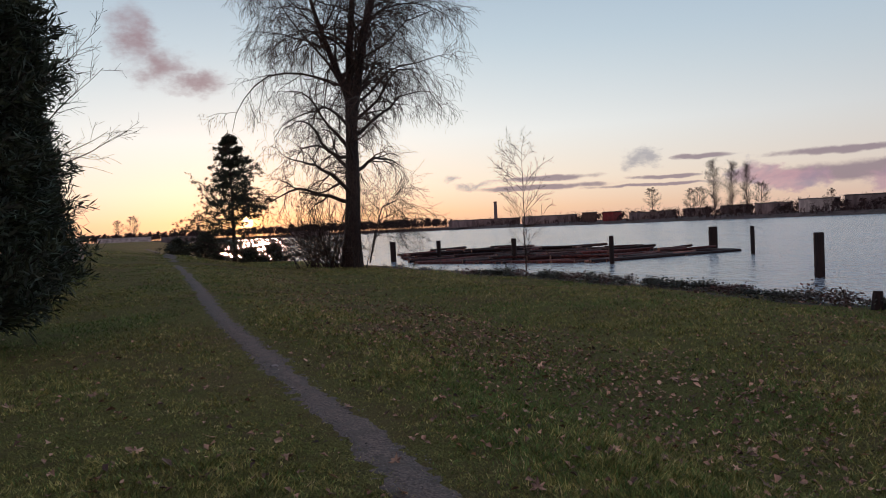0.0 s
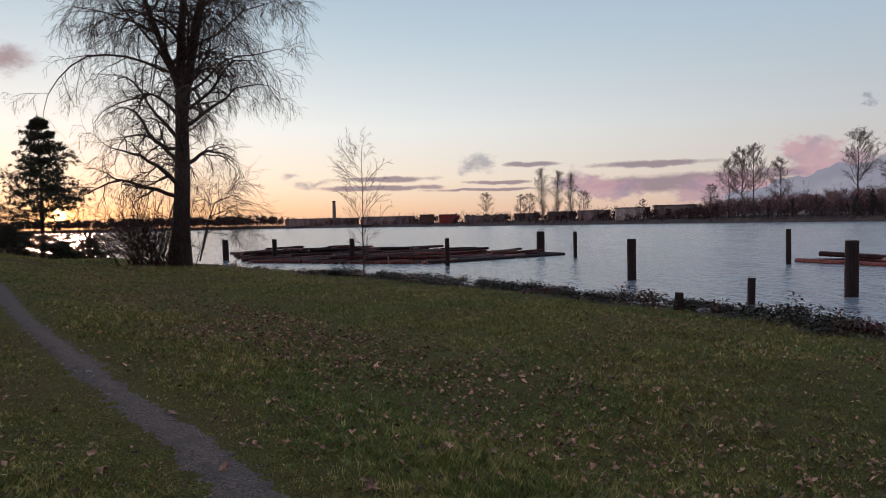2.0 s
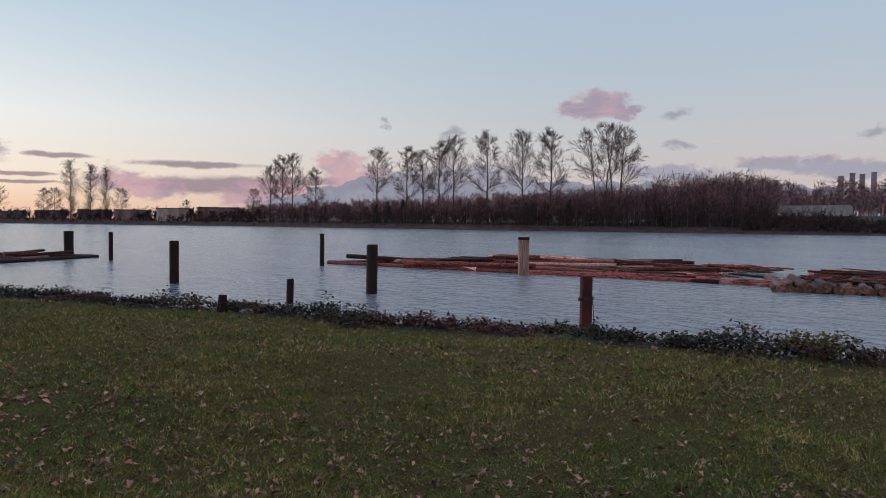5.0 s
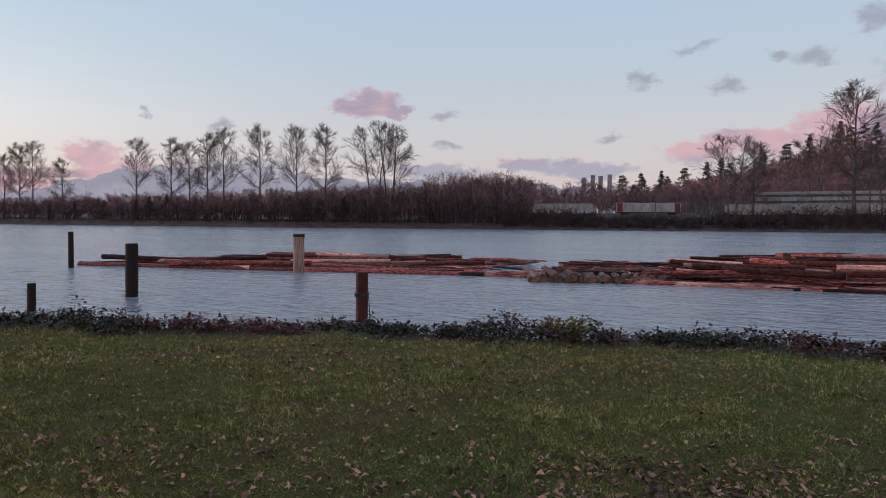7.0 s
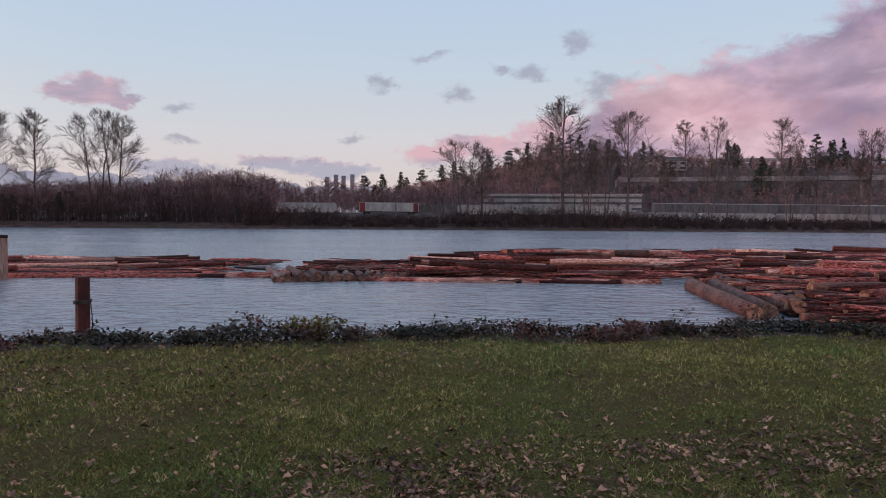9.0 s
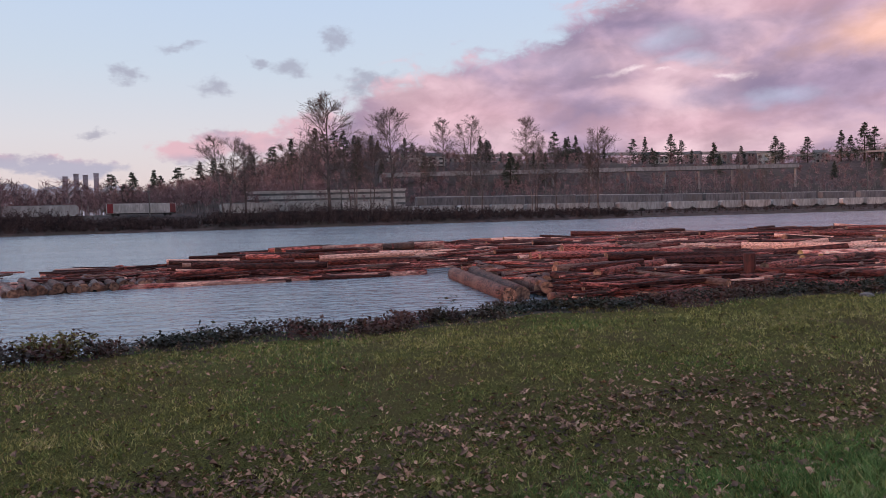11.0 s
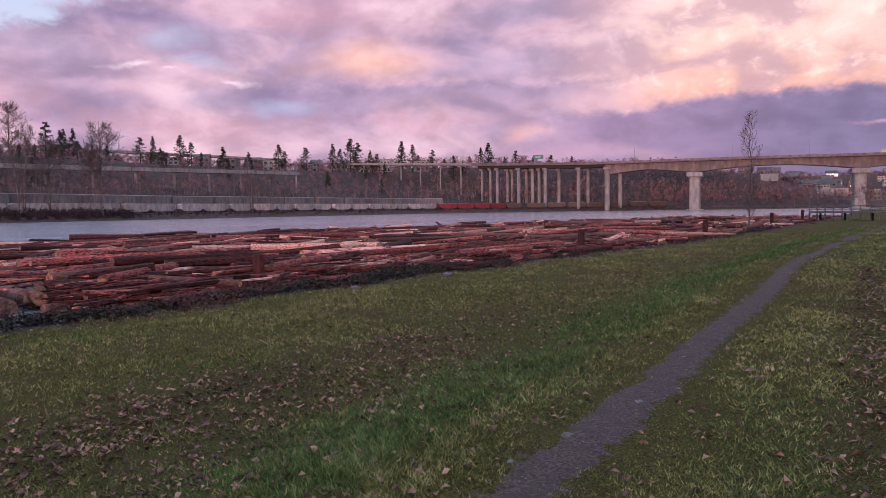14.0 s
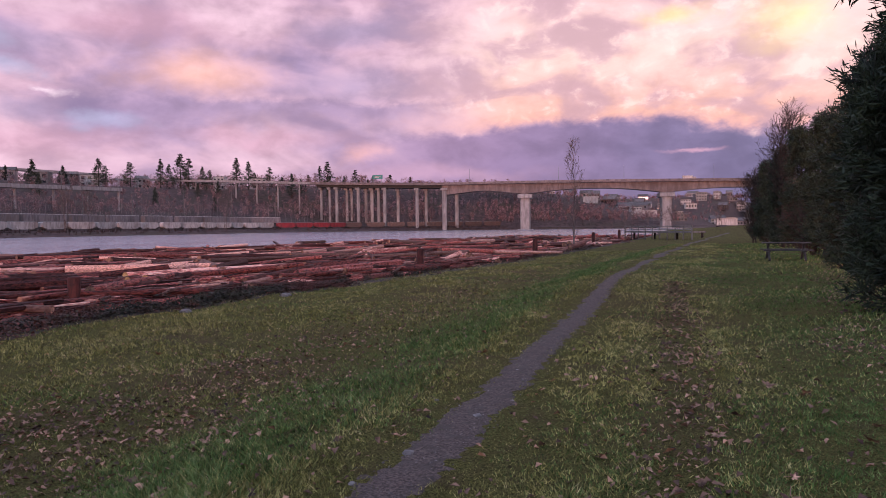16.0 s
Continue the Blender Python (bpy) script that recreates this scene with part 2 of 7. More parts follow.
# ---- materials ----
def mat(name, dark, light, scale=4.0, rough=0.8, bump=0.3, stretch=(1, 1, 1), stain=None, stain_amt=0.5, metal=0.0, vary=0.25, island=False, where="Object", dist=0.02, lo=0.35, hi=0.65):
    """Two-scale procedural surface: grain between dark and light, larger stains, relief, variation from thing to thing."""
    m = bpy.data.materials.new(name)
    m.use_nodes = True
    m.node_tree.nodes.clear()
    N = Nodes(m.node_tree)
    if where == "World":
        co = N.add("ShaderNodeNewGeometry").outputs["Position"]
    else:
        co = N.add("ShaderNodeTexCoord").outputs["Object"]
    oi = N.add("ShaderNodeObjectInfo").outputs["Random"]
    rnd = N.add("ShaderNodeNewGeometry").outputs["Random Per Island"] if island else oi
    shift = N.v("ADD", co, N.xyz(N.m("MULTIPLY", oi, 31.0), N.m("MULTIPLY", oi, 17.0), 0.0))
    vec = N.v("MULTIPLY", shift, stretch)
    grain = N.noise(vec, scale, 6, 0.6, 0.2)
    big = N.noise(shift, scale * 0.13, 4, 0.55)
    col = N.mix(N.smooth(grain, lo, hi), dark, light)
    if stain:
        col = N.mix(N.m("MULTIPLY", N.smooth(big, 0.45, 0.65), stain_amt), col, stain)
    hsv = N.add("ShaderNodeHueSaturation")
    N.put(hsv.inputs["Value"], N.m("ADD", 1.0 - vary / 2 - 0.1, N.m("ADD", N.m("MULTIPLY", rnd, vary), N.m("MULTIPLY", big, 0.2))))
    N.put(hsv.inputs["Color"], col)
    p = N.add("ShaderNodeBsdfPrincipled")
    N.links.new(hsv.outputs[0], p.inputs["Base Color"])
    N.put(p.inputs["Roughness"], N.m("ADD", rough - 0.1, N.m("MULTIPLY", grain, 0.2), clamp=True))
    p.inputs["Metallic"].default_value = metal
    if bump:
        b = N.add("ShaderNodeBump")
        b.inputs["Strength"].default_value, b.inputs["Distance"].default_value = bump, dist
        N.links.new(grain, b.inputs["Height"])
        N.links.new(b.outputs[0], p.inputs["Normal"])
    out = N.add("ShaderNodeOutputMaterial")
    N.links.new(p.outputs[0], out.inputs[0])
    return m


def water_material():
    m = bpy.data.materials.new("river_water")
    m.use_nodes = True
    m.node_tree.nodes.clear()
    N = Nodes(m.node_tree)
    co = N.add("ShaderNodeNewGeometry").outputs["Position"]
    chop = N.noise(N.v("MULTIPLY", co, (1.0, 0.6, 1.0)), 1.7, 3, 0.55, 0.4)
    swell = N.noise(N.v("MULTIPLY", co, (0.35, 0.12, 1.0)), 1.0, 3, 0.5, 0.5)
    lanes = N.noise(N.v("MULTIPLY", co, (0.10, 0.012, 1.0)), 1.0, 4, 0.6, 0.8)
    h = N.m("ADD", N.m("MULTIPLY", chop, 2.0), swell)
    b = N.add("ShaderNodeBump")
    N.put(b.inputs["Strength"], N.m("ADD", 0.30, N.m("MULTIPLY", N.smooth(lanes, 0.35, 0.65), 0.26)))
    b.inputs["Distance"].default_value = 0.22
    N.links.new(h, b.inputs["Height"])
    p = N.add("ShaderNodeBsdfPrincipled")
    N.links.new(N.mix(N.smooth(lanes, 0.3, 0.7), (0.205, 0.245, 0.285), (0.275, 0.315, 0.35)), p.inputs["Base Color"])
    p.inputs["Roughness"].default_value, p.inputs["IOR"].default_value = 0.19, 1.33
    N.links.new(b.outputs[0], p.inputs["Normal"])
    out = N.add("ShaderNodeOutputMaterial")
    N.links.new(p.outputs[0], out.inputs[0])
    return m


def ground_material():
    """Worn winter lawn: short grass, moss, bare soil and scattered brown litter."""
    m = bpy.data.materials.new("winter_lawn")
    m.use_nodes = True
    m.node_tree.nodes.clear()
    N = Nodes(m.node_tree)
    geo = N.add("ShaderNodeNewGeometry")
    co = geo.outputs["Position"]
    fine = N.noise(co, 55.0, 6, 0.75, 0.3)
    tuft = N.noise(co, 3.2, 5, 0.6, 0.3)
    patch = N.noise(co, 0.33, 4, 0.55, 0.5)
    g = N.mix(N.smooth(fine, 0.35, 0.65), (0.022, 0.023, 0.009), (0.19, 0.185, 0.062))
    g = N.mix(N.m("MULTIPLY", N.smooth(tuft, 0.45, 0.7), 0.5), g, (0.085, 0.058, 0.036))
    g = N.mix(N.m("MULTIPLY", N.smooth(patch, 0.48, 0.66), 0.45), g, (0.11, 0.070, 0.046))
    p = N.add("ShaderNodeBsdfPrincipled")
    N.links.new(g, p.inputs["Base Color"])
    p.inputs["Roughness"].default_value = 0.95
    p.inputs["Specular IOR Level"].default_value = 0.03
    b = N.add("ShaderNodeBump")
    b.inputs["Strength"].default_value, b.inputs["Distance"].default_value = 0.8, 0.03
    N.links.new(N.m("ADD", fine, tuft), b.inputs["Height"])
    N.links.new(b.outputs[0], p.inputs["Normal"])
    out = N.add("ShaderNodeOutputMaterial")
    N.links.new(p.outputs[0], out.inputs[0])
    return m


M_GROUND = ground_material()
M_WATER = water_material()
M_BANK = mat("damp_bank_soil", (0.016, 0.011, 0.009), (0.055, 0.038, 0.030), 9.0, 0.95, 0.8, where="World", stain=(0.04, 0.045, 0.02), dist=0.05)
M_FARLAND = mat("far_bank_earth", (0.030, 0.019, 0.018), (0.10, 0.064, 0.058), 0.3, 0.95, 0.3, where="World", stain=(0.05, 0.045, 0.025), dist=0.3)
M_PATH = mat("trodden_gravel", (0.032, 0.024, 0.021), (0.150, 0.115, 0.098), 46.0, 0.9, 0.9, where="World", stain=(0.055, 0.05, 0.042), stain_amt=0.7, dist=0.015)
M_BARK = mat("dark_tree_bark", (0.018, 0.013, 0.010), (0.075, 0.055, 0.045), 7.0, 0.9, 0.7, (3, 3, 0.6), dist=0.04)
M_TWIG = mat("bare_twigs", (0.024, 0.015, 0.012), (0.08, 0.050, 0.038), 3.0, 0.9, 0.0)
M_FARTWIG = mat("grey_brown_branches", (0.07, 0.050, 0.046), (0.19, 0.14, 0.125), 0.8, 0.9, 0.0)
M_BRUSH = mat("reddish_bare_brush", (0.032, 0.019, 0.020), (0.105, 0.064, 0.062), 0.4, 0.95, 0.0, island=True, vary=0.8)
# lighter than the near needles: the far firs' haze is mixed into the colour
M_FIR = mat("hazed_fir_needles", (0.016, 0.026, 0.018), (0.055, 0.070, 0.042), 2.0, 0.85, 0.0, island=True, vary=1.0)
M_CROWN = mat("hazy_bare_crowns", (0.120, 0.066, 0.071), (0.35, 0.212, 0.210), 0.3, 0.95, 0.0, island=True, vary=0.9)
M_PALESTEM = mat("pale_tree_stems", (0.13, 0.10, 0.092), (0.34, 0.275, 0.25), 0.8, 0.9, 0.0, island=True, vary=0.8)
M_NEEDLE = mat("dark_conifer_needles", (0.012, 0.018, 0.011), (0.045, 0.055, 0.028), 2.0, 0.8, 0.0, island=True, vary=0.9)
M_CEDAR = mat("cedar_sprays", (0.015, 0.024, 0.014), (0.052, 0.072, 0.038), 2.0, 0.75, 0.0, island=True, vary=0.9)
M_BRAMBLE = mat("bramble_leaves", (0.010, 0.014, 0.008), (0.040, 0.042, 0.022), 3.0, 0.7, 0.0, island=True, vary=1.0, stain=(0.11, 0.034, 0.028), stain_amt=0.9)
M_CANE = mat("bramble_canes", (0.04, 0.018, 0.018), (0.10, 0.05, 0.04), 6.0, 0.8, 0.0)


def log_material(name, island, tone=1.0):
    """Wet bark, torn off in places, and logs stripped to pale reddish wood."""
    m = bpy.data.materials.new(name)
    m.use_nodes = True
    m.node_tree.nodes.clear()
    N = Nodes(m.node_tree)
    geo = N.add("ShaderNodeNewGeometry")
    oi = N.add("ShaderNodeObjectInfo").outputs["Random"]
    rnd = geo.outputs["Random Per Island"] if island else oi
    if island:
        co = N.v("MULTIPLY", geo.outputs["Position"], (2.4, 0.7, 2.4))
    else:
        co = N.v("MULTIPLY", N.add("ShaderNodeTexCoord").outputs["Object"], (0.7, 2.4, 2.4))
    co = N.v("ADD", co, N.xyz(N.m("MULTIPLY", rnd, 57.0), N.m("MULTIPLY", rnd, 23.0), 0.0))
    fine = N.noise(co, 7.0, 6, 0.65, 0.3)
    wide = N.noise(co, 1.1, 4, 0.6, 0.5)
    col = N.mix(N.smooth(fine, 0.36, 0.62), (0.016, 0.005, 0.005), (0.31, 0.085, 0.068))
    wood = N.mix(N.smooth(fine, 0.30, 0.70), (0.26, 0.105, 0.082), (0.70, 0.42, 0.33))
    bare = N.m("ADD", N.smooth(rnd, 0.62, 1.0), N.m("MULTIPLY", N.m("SUBTRACT", wide, 0.5), 2.2), clamp=True)
    col = N.mix(N.m("MULTIPLY", N.smooth(bare, 0.2, 0.7), 0.85), col, wood)
    hsv = N.add("ShaderNodeHueSaturation")
    N.put(hsv.inputs["Value"], N.m("ADD", 0.24 * tone, N.m("MULTIPLY", N.m("POWER", N.m("FRACT", N.m("MULTIPLY", rnd, 7.3)), 2.3), 2.5 * tone)))
    N.put(hsv.inputs["Color"], col)
    p = N.add("ShaderNodeBsdfPrincipled")
    N.links.new(hsv.outputs[0], p.inputs["Base Color"])
    p.inputs["Roughness"].default_value = 0.6
    p.inputs["Specular IOR Level"].default_value = 0.22
    b = N.add("ShaderNodeBump")
    b.inputs["Strength"].default_value, b.inputs["Distance"].default_value = 1.0, 0.06
    N.links.new(fine, b.inputs["Height"])
    N.links.new(b.outputs[0], p.inputs["Normal"])
    out = N.add("ShaderNodeOutputMaterial")
    N.links.new(p.outputs[0], out.inputs[0])
    return m


M_GREYLOG = mat("weathered_grey_log", (0.050, 0.030, 0.027), (0.31, 0.235, 0.21), 6.0, 0.8, 0.8, (0.6, 2.4, 2.4), stain=(0.15, 0.055, 0.045), stain_amt=0.8, vary=1.0, dist=0.03)
M_BROWNLOG = mat("flaking_brown_bark", (0.022, 0.008, 0.007), (0.20, 0.078, 0.058), 7.0, 0.75, 0.9, (0.8, 2.4, 2.4), stain=(0.26, 0.14, 0.11), stain_amt=0.4, vary=0.5, dist=0.05)
M_LOGBARK = log_material("floating_log_bark", False)
M_LOGBARK_S = log_material("floating_log_bark_mixed", True)
# same bark at a low tone: the shade of backlit logs put into colour
M_LOGBACKLIT = log_material("backlit_log_bark", False, 0.42)
M_LOGBACKLIT_S = log_material("backlit_log_bark_mixed", True, 0.38)
M_LOGEND = mat("sawn_log_end", (0.09, 0.038, 0.026), (0.38, 0.19, 0.12), 7.0, 0.8, 0.3, vary=1.0)
M_FRESHEND = mat("fresh_sawn_log_end", (0.34, 0.17, 0.06), (0.66, 0.42, 0.19), 7.0, 0.7, 0.2, vary=0.4)
M_PILE_DARK = mat("tarred_timber_piling", (0.008, 0.005, 0.005), (0.026, 0.015, 0.013), 6.0, 0.9, 0.6, (4, 4, 0.4), stain=(0.034, 0.016, 0.013), dist=0.03)
M_PILE_RUST = mat("rusted_steel_piling", (0.030, 0.007, 0.007), (0.095, 0.022, 0.018), 5.0, 0.75, 0.4, (1, 1, 0.5), stain=(0.06, 0.018, 0.015), metal=0.1, dist=0.01)
M_PILE_PALE = mat("weathered_pale_piling", (0.20, 0.13, 0.10), (0.46, 0.33, 0.27), 5.0, 0.85, 0.5, (4, 4, 0.3), stain=(0.16, 0.09, 0.07), dist=0.02)
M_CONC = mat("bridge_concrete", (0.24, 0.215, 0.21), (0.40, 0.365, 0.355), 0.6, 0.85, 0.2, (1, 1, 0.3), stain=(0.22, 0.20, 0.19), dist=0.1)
# stained bridge concrete in a darker copy: the girders' shade is put into the colour
M_GIRDER = mat("shaded_girder_concrete", (0.15, 0.115, 0.11), (0.27, 0.21, 0.20), 0.5, 0.85, 0.2, (1, 1, 0.3), stain=(0.12, 0.09, 0.085), dist=0.1)
M_STEEL = mat("galvanised_steel", (0.22, 0.23, 0.24), (0.38, 0.39, 0.40), 3.0, 0.45, 0.1, metal=0.6)
M_DARKSTEEL = mat("dark_undercarriage", (0.018, 0.016, 0.015), (0.055, 0.048, 0.043), 3.0, 0.7, 0.2, metal=0.2)


# ---- building helpers ----
def mesh_object(name, verts, faces, material, parent=None, label="", smooth=False, mat_index=None):
    me = bpy.data.meshes.new(name)
    me.from_pydata(np.asarray(verts).tolist() if not isinstance(verts, list) else verts, [], faces if isinstance(faces, list) else np.asarray(faces).tolist())
    for m in material if isinstance(material, (list, tuple)) else [material]:
        me.materials.append(m)
    if mat_index is not None:
        me.polygons.foreach_set("material_index", np.asarray(mat_index, dtype=np.int32))
    if smooth:
        me.polygons.foreach_set("use_smooth", np.ones(len(me.polygons), dtype=bool))
    me.update()
    ob = new(name, me)
    if parent is not None:
        ob.parent = parent
    if label:
        tagged(ob, label)
    return ob


def part(name, bm, material, parent, label=""):
    me = bpy.data.meshes.new(name)
    bm.to_mesh(me)
    bm.free()
    me.materials.append(material)
    ob = new(name, me)
    ob.parent = parent
    if label:
        tagged(ob, label)
    return ob


def box(cx, cy, cz, sx, sy, sz, bevel=0.0, bm=None):
    bm = bm or bmesh.new()
    made = bmesh.ops.create_cube(bm, size=1.0, matrix=Matrix.Translation((cx, cy, cz)) @ Matrix.Diagonal((sx, sy, sz, 1)))
    if bevel:
        edges = list({e for v in made["verts"] for e in v.link_edges})
        bmesh.ops.bevel(bm, geom=edges, offset=bevel, segments=1, affect="EDGES")
    return bm


def rod(a, b, r1, r2=None, sides=8, bm=None):
    bm = bm or bmesh.new()
    a, b = Vector(a), Vector(b)
    m = Matrix.Translation((a + b) / 2) @ (b - a).to_track_quat("Z", "Y").to_matrix().to_4x4()
    bmesh.ops.create_cone(bm, cap_ends=True, segments=sides, radius1=r1, radius2=r1 if r2 is None else r2, depth=(b - a).length, matrix=m)
    return bm


def empty(name, m, label, category, group="", kind=""):
    e = new(name)
    e.matrix_world = m
    e.empty_display_size = 0.2
    return tagged(e, label, category, group, kind)


def polar(az, dist, z=0.0):
    return Vector((dist * math.sin(radians(az)), dist * math.cos(radians(az)), z))


def up_to(dist, el):
    """Height above datum seen at elevation el from the eye, dist metres off."""
    return 1.6 + dist * math.tan(radians(el))


def tube_mesh(groups):
    """Joined tubes from (points N,k,3; radii N,k; sides)."""
    V, Q, base = [], [], 0
    for pts, rad, sides in groups:
        n, k, _ = pts.shape
        tan = np.gradient(pts, axis=1)
        tan /= np.linalg.norm(tan, axis=2, keepdims=True) + 1e-9
        ref = np.where(np.abs(tan[:, :1, 2:]) > 0.9, np.array([1.0, 0, 0]), np.array([0, 0, 1.0]))
        u = np.cross(tan, np.broadcast_to(ref, tan.shape))
        u /= np.linalg.norm(u, axis=2, keepdims=True) + 1e-9
        w = np.cross(tan, u)
        a = np.arange(sides) * 2 * np.pi / sides
        ring = u[:, :, None, :] * np.cos(a)[None, None, :, None] + w[:, :, None, :] * np.sin(a)[None, None, :, None]
        v = pts[:, :, None, :] + ring * rad[:, :, None, None]
        V.append(v.reshape(-1, 3))
        idx = base + np.arange(n * k * sides).reshape(n, k, sides)
        p, q = idx[:, :-1], idx[:, 1:]
        Q.append(np.stack([p, np.roll(p, -1, 2), np.roll(q, -1, 2), q], -1).reshape(-1, 4))
        base += n * k * sides
    return np.concatenate(V), np.concatenate(Q)


def spawn(rng, pts, rad, per, tmin, tmax, angle, length, kk, jitter=0.15, up=0.0, droop=0.0, thin=0.55, tip=0.25, shrink=0.5, flat=0.0, tiers=0):
    """Child branches along parent tubes, as points and radii."""
    n, k, _ = pts.shape
    i = np.repeat(np.arange(n), per)
    t = (np.tile((np.arange(per) + 0.5) / per, n) + rng.uniform(-0.5, 0.5, n * per) / per) * (tmax - tmin) + tmin
    if tiers:
        t = np.clip(np.round(t * tiers) / tiers + rng.normal(size=len(t)) * 0.12 / tiers, tmin, tmax)
    f = np.clip(t * (k - 1), 0, k - 1.001)
    j = f.astype(int)
    g = (f - j)[:, None]
    pos = pts[i, j] * (1 - g) + pts[i, j + 1] * g
    tan = pts[i, j + 1] - pts[i, j]
    tan /= np.linalg.norm(tan, axis=1, keepdims=True) + 1e-9
    r0 = (rad[i, j] * (1 - g[:, 0]) + rad[i, j + 1] * g[:, 0]) * thin
    perp = rng.normal(size=(len(i), 3))
    perp[:, 2] *= 1 - flat
    perp -= tan * (perp * tan).sum(1, keepdims=True)
    perp /= np.linalg.norm(perp, axis=1, keepdims=True) + 1e-9
    a = np.radians(angle) * rng.uniform(0.75, 1.25, len(i))
    d = tan * np.cos(a)[:, None] + perp * np.sin(a)[:, None]
    if callable(length):
        L = length(t, len(i))
    else:
        L = length * (1 - shrink * t) * rng.uniform(0.7, 1.25, len(i))
    out = np.zeros((len(i), kk, 3))
    out[:, 0] = pos
    for s in range(1, kk):
        d = d + rng.normal(size=d.shape) * jitter
        d[:, 2] += up - droop * (s / kk)
        d /= np.linalg.norm(d, axis=1, keepdims=True) + 1e-9
        pos = pos + d * (L / (kk - 1))[:, None]
        out[:, s] = pos
    radii = r0[:, None] * np.linspace(1, tip, kk)[None, :]
    return out, radii


def sprays(rng, pts, length, width, per=1, spread=0.6, dirs=None, sag=0.2):
    """Narrow leaf blades: two triangles each, at the given points."""
    p = np.repeat(pts, per, 0) + rng.normal(size=(len(pts) * per, 3)) * length * 0.35
    d = rng.normal(size=p.shape) * spread
    if dirs is not None:
        d = d + np.repeat(dirs, per, 0)
    d[:, 2] -= sag
    d /= np.linalg.norm(d, axis=1, keepdims=True) + 1e-9
    s = np.cross(d, rng.normal(size=p.shape))
    s /= np.linalg.norm(s, axis=1, keepdims=True) + 1e-9
    L = length * rng.uniform(0.6, 1.4, (len(p), 1))
    W = width * rng.uniform(0.7, 1.3, (len(p), 1))
    v = np.stack([p, p + d * L * 0.55 + s * W, p + d * L, p + d * L * 0.55 - s * W], 1)
    v[:, 1, 2] += 0.0
    f = np.arange(len(p) * 4).reshape(-1, 4)
    return v.reshape(-1, 3), f


def join(*pairs):
    V, F, b = [], [], 0
    for v, f in pairs:
        V.append(v), F.append(np.asarray(f) + b)
        b += len(v)
    return np.concatenate(V), np.concatenate(F)


# ---- ground and river ----
NEAR_Y = [-2500, -1500, -700, -400, -150, -82, -44, -19, -12, -3.4, 2.5, 8.4, 13.7, 17, 24.3, 31, 50, 75, 100, 140, 300, 1100]
NEAR_X = [60, 60, 62, 66, 29, 21.0, 17.2, 17.0, 16.6, 15.6, 13.9, 12.1, 9.9, 8.6, 5.4, 0.9, -10.7, -29, -42, -60, -132, -3000]
FAR_Y = [-2500, -1500, -680, -600, -500, -410, -214, -76, 0, 172, 340, 798, 1000, 1100]
FAR_X = [62, 62, 70, 200, 318, 344, 317, 282, 267, 205, 173, -56, -700, -3000]
WATER_Z = -1.2
rng = np.random.default_rng(7)


def near_x(y):
    w = 1.5 + np.abs(y) * 0.03
    return sum(np.interp(y + o * w, NEAR_Y, NEAR_X) for o in (-1, -0.5, 0, 0.5, 1)) / 5 + 0.25 * np.sin(y * 0.9) + 0.15 * np.sin(y * 2.3 + 1)


def far_x(y):
    w = 12.0
    return sum(np.interp(y + o * w, FAR_Y, FAR_X) for o in (-1, -0.5, 0, 0.5, 1)) / 5 + 1.2 * np.sin(y * 0.06) + 0.8 * np.sin(y * 0.21)


def ease(x, a, b):
    t = np.clip((x - a) / (b - a), 0, 1)
    return t * t * (3 - 2 * t)


def inland(x, y):
    """Distance from the crest of the near bank, positive on the lawn."""
    slope = np.clip((near_x(y + 1.0) - near_x(y - 1.0)) / 2, -3, 3)
    return (near_x(y) - x) / np.sqrt(1 + slope * slope)


# line of the trodden path, through (x, y)
PATH_Y = [-160, -60, -35, -22, -13.9, -6.6, -3.6, 0, 4.2, 8.7, 14, 25.2, 45, 75, 110]
PATH_X = [14, 8.6, 6.6, 5.3, 3.9, 2.7, 2.3, 1.2, -0.45, -3.0, -5.9, -11.5, -22.0, -37.5, -58]


def path_x(y):
    w = 1.0
    return sum(np.interp(y + o * w, PATH_Y, PATH_X) for o in (-1, -0.5, 0, 0.5, 1)) / 5


def soft_noise(x, y, scale, seed):
    r = np.random.default_rng(seed)
    g = r.uniform(size=(64, 64))
    u, v = x / scale, y / scale
    i, j = np.floor(u).astype(int), np.floor(v).astype(int)
    a, b = u - i, v - j
    a, b = a * a * (3 - 2 * a), b * b * (3 - 2 * b)
    q = lambda p, s: g[p % 64, s % 64]
    return (q(i, j) * (1 - a) + q(i + 1, j) * a) * (1 - b) + (q(i, j + 1) * (1 - a) + q(i + 1, j + 1) * a) * b


def lawn_z(x, y):
    """A low dike carries the path; its side falls to a flat that runs out to the bank."""
    s = inland(x, y)
    q = x - path_x(y)
    low = -0.70 + 0.16 * ease(s, 0.6, 5.0)
    top = 1 - ease(q, 0.55, 3.7 + 3.6 * ease(y, 3, 13))
    z = np.where(s > 0, low * (1 - top), -0.70 - 1.5 * ease(-s, 0.0, 2.6) - 0.4 * ease(-s, 2.6, 9.0))
    z = np.where(s > 0, np.minimum(z, -0.70 + 0.70 * ease(s, 0.0, 3.0)), z)
    z = z + 1.6 * ease(y, 22, 62) * ease(s, 5, 22)
    flat = 0.04 * np.sin(x * 0.55 + y * 0.21) * np.cos(y * 0.43 - x * 0.15) + 0.02 * np.sin(x * 1.7 + 1.1 * y) + 0.05 * (soft_noise(x, y, 0.9, 51) - 0.5) * ease(np.abs(q), 0.3, 1.2)
    return z + flat * ease(s, -0.5, 2.0) + 46.0 * ease(-y, 820, 1350)


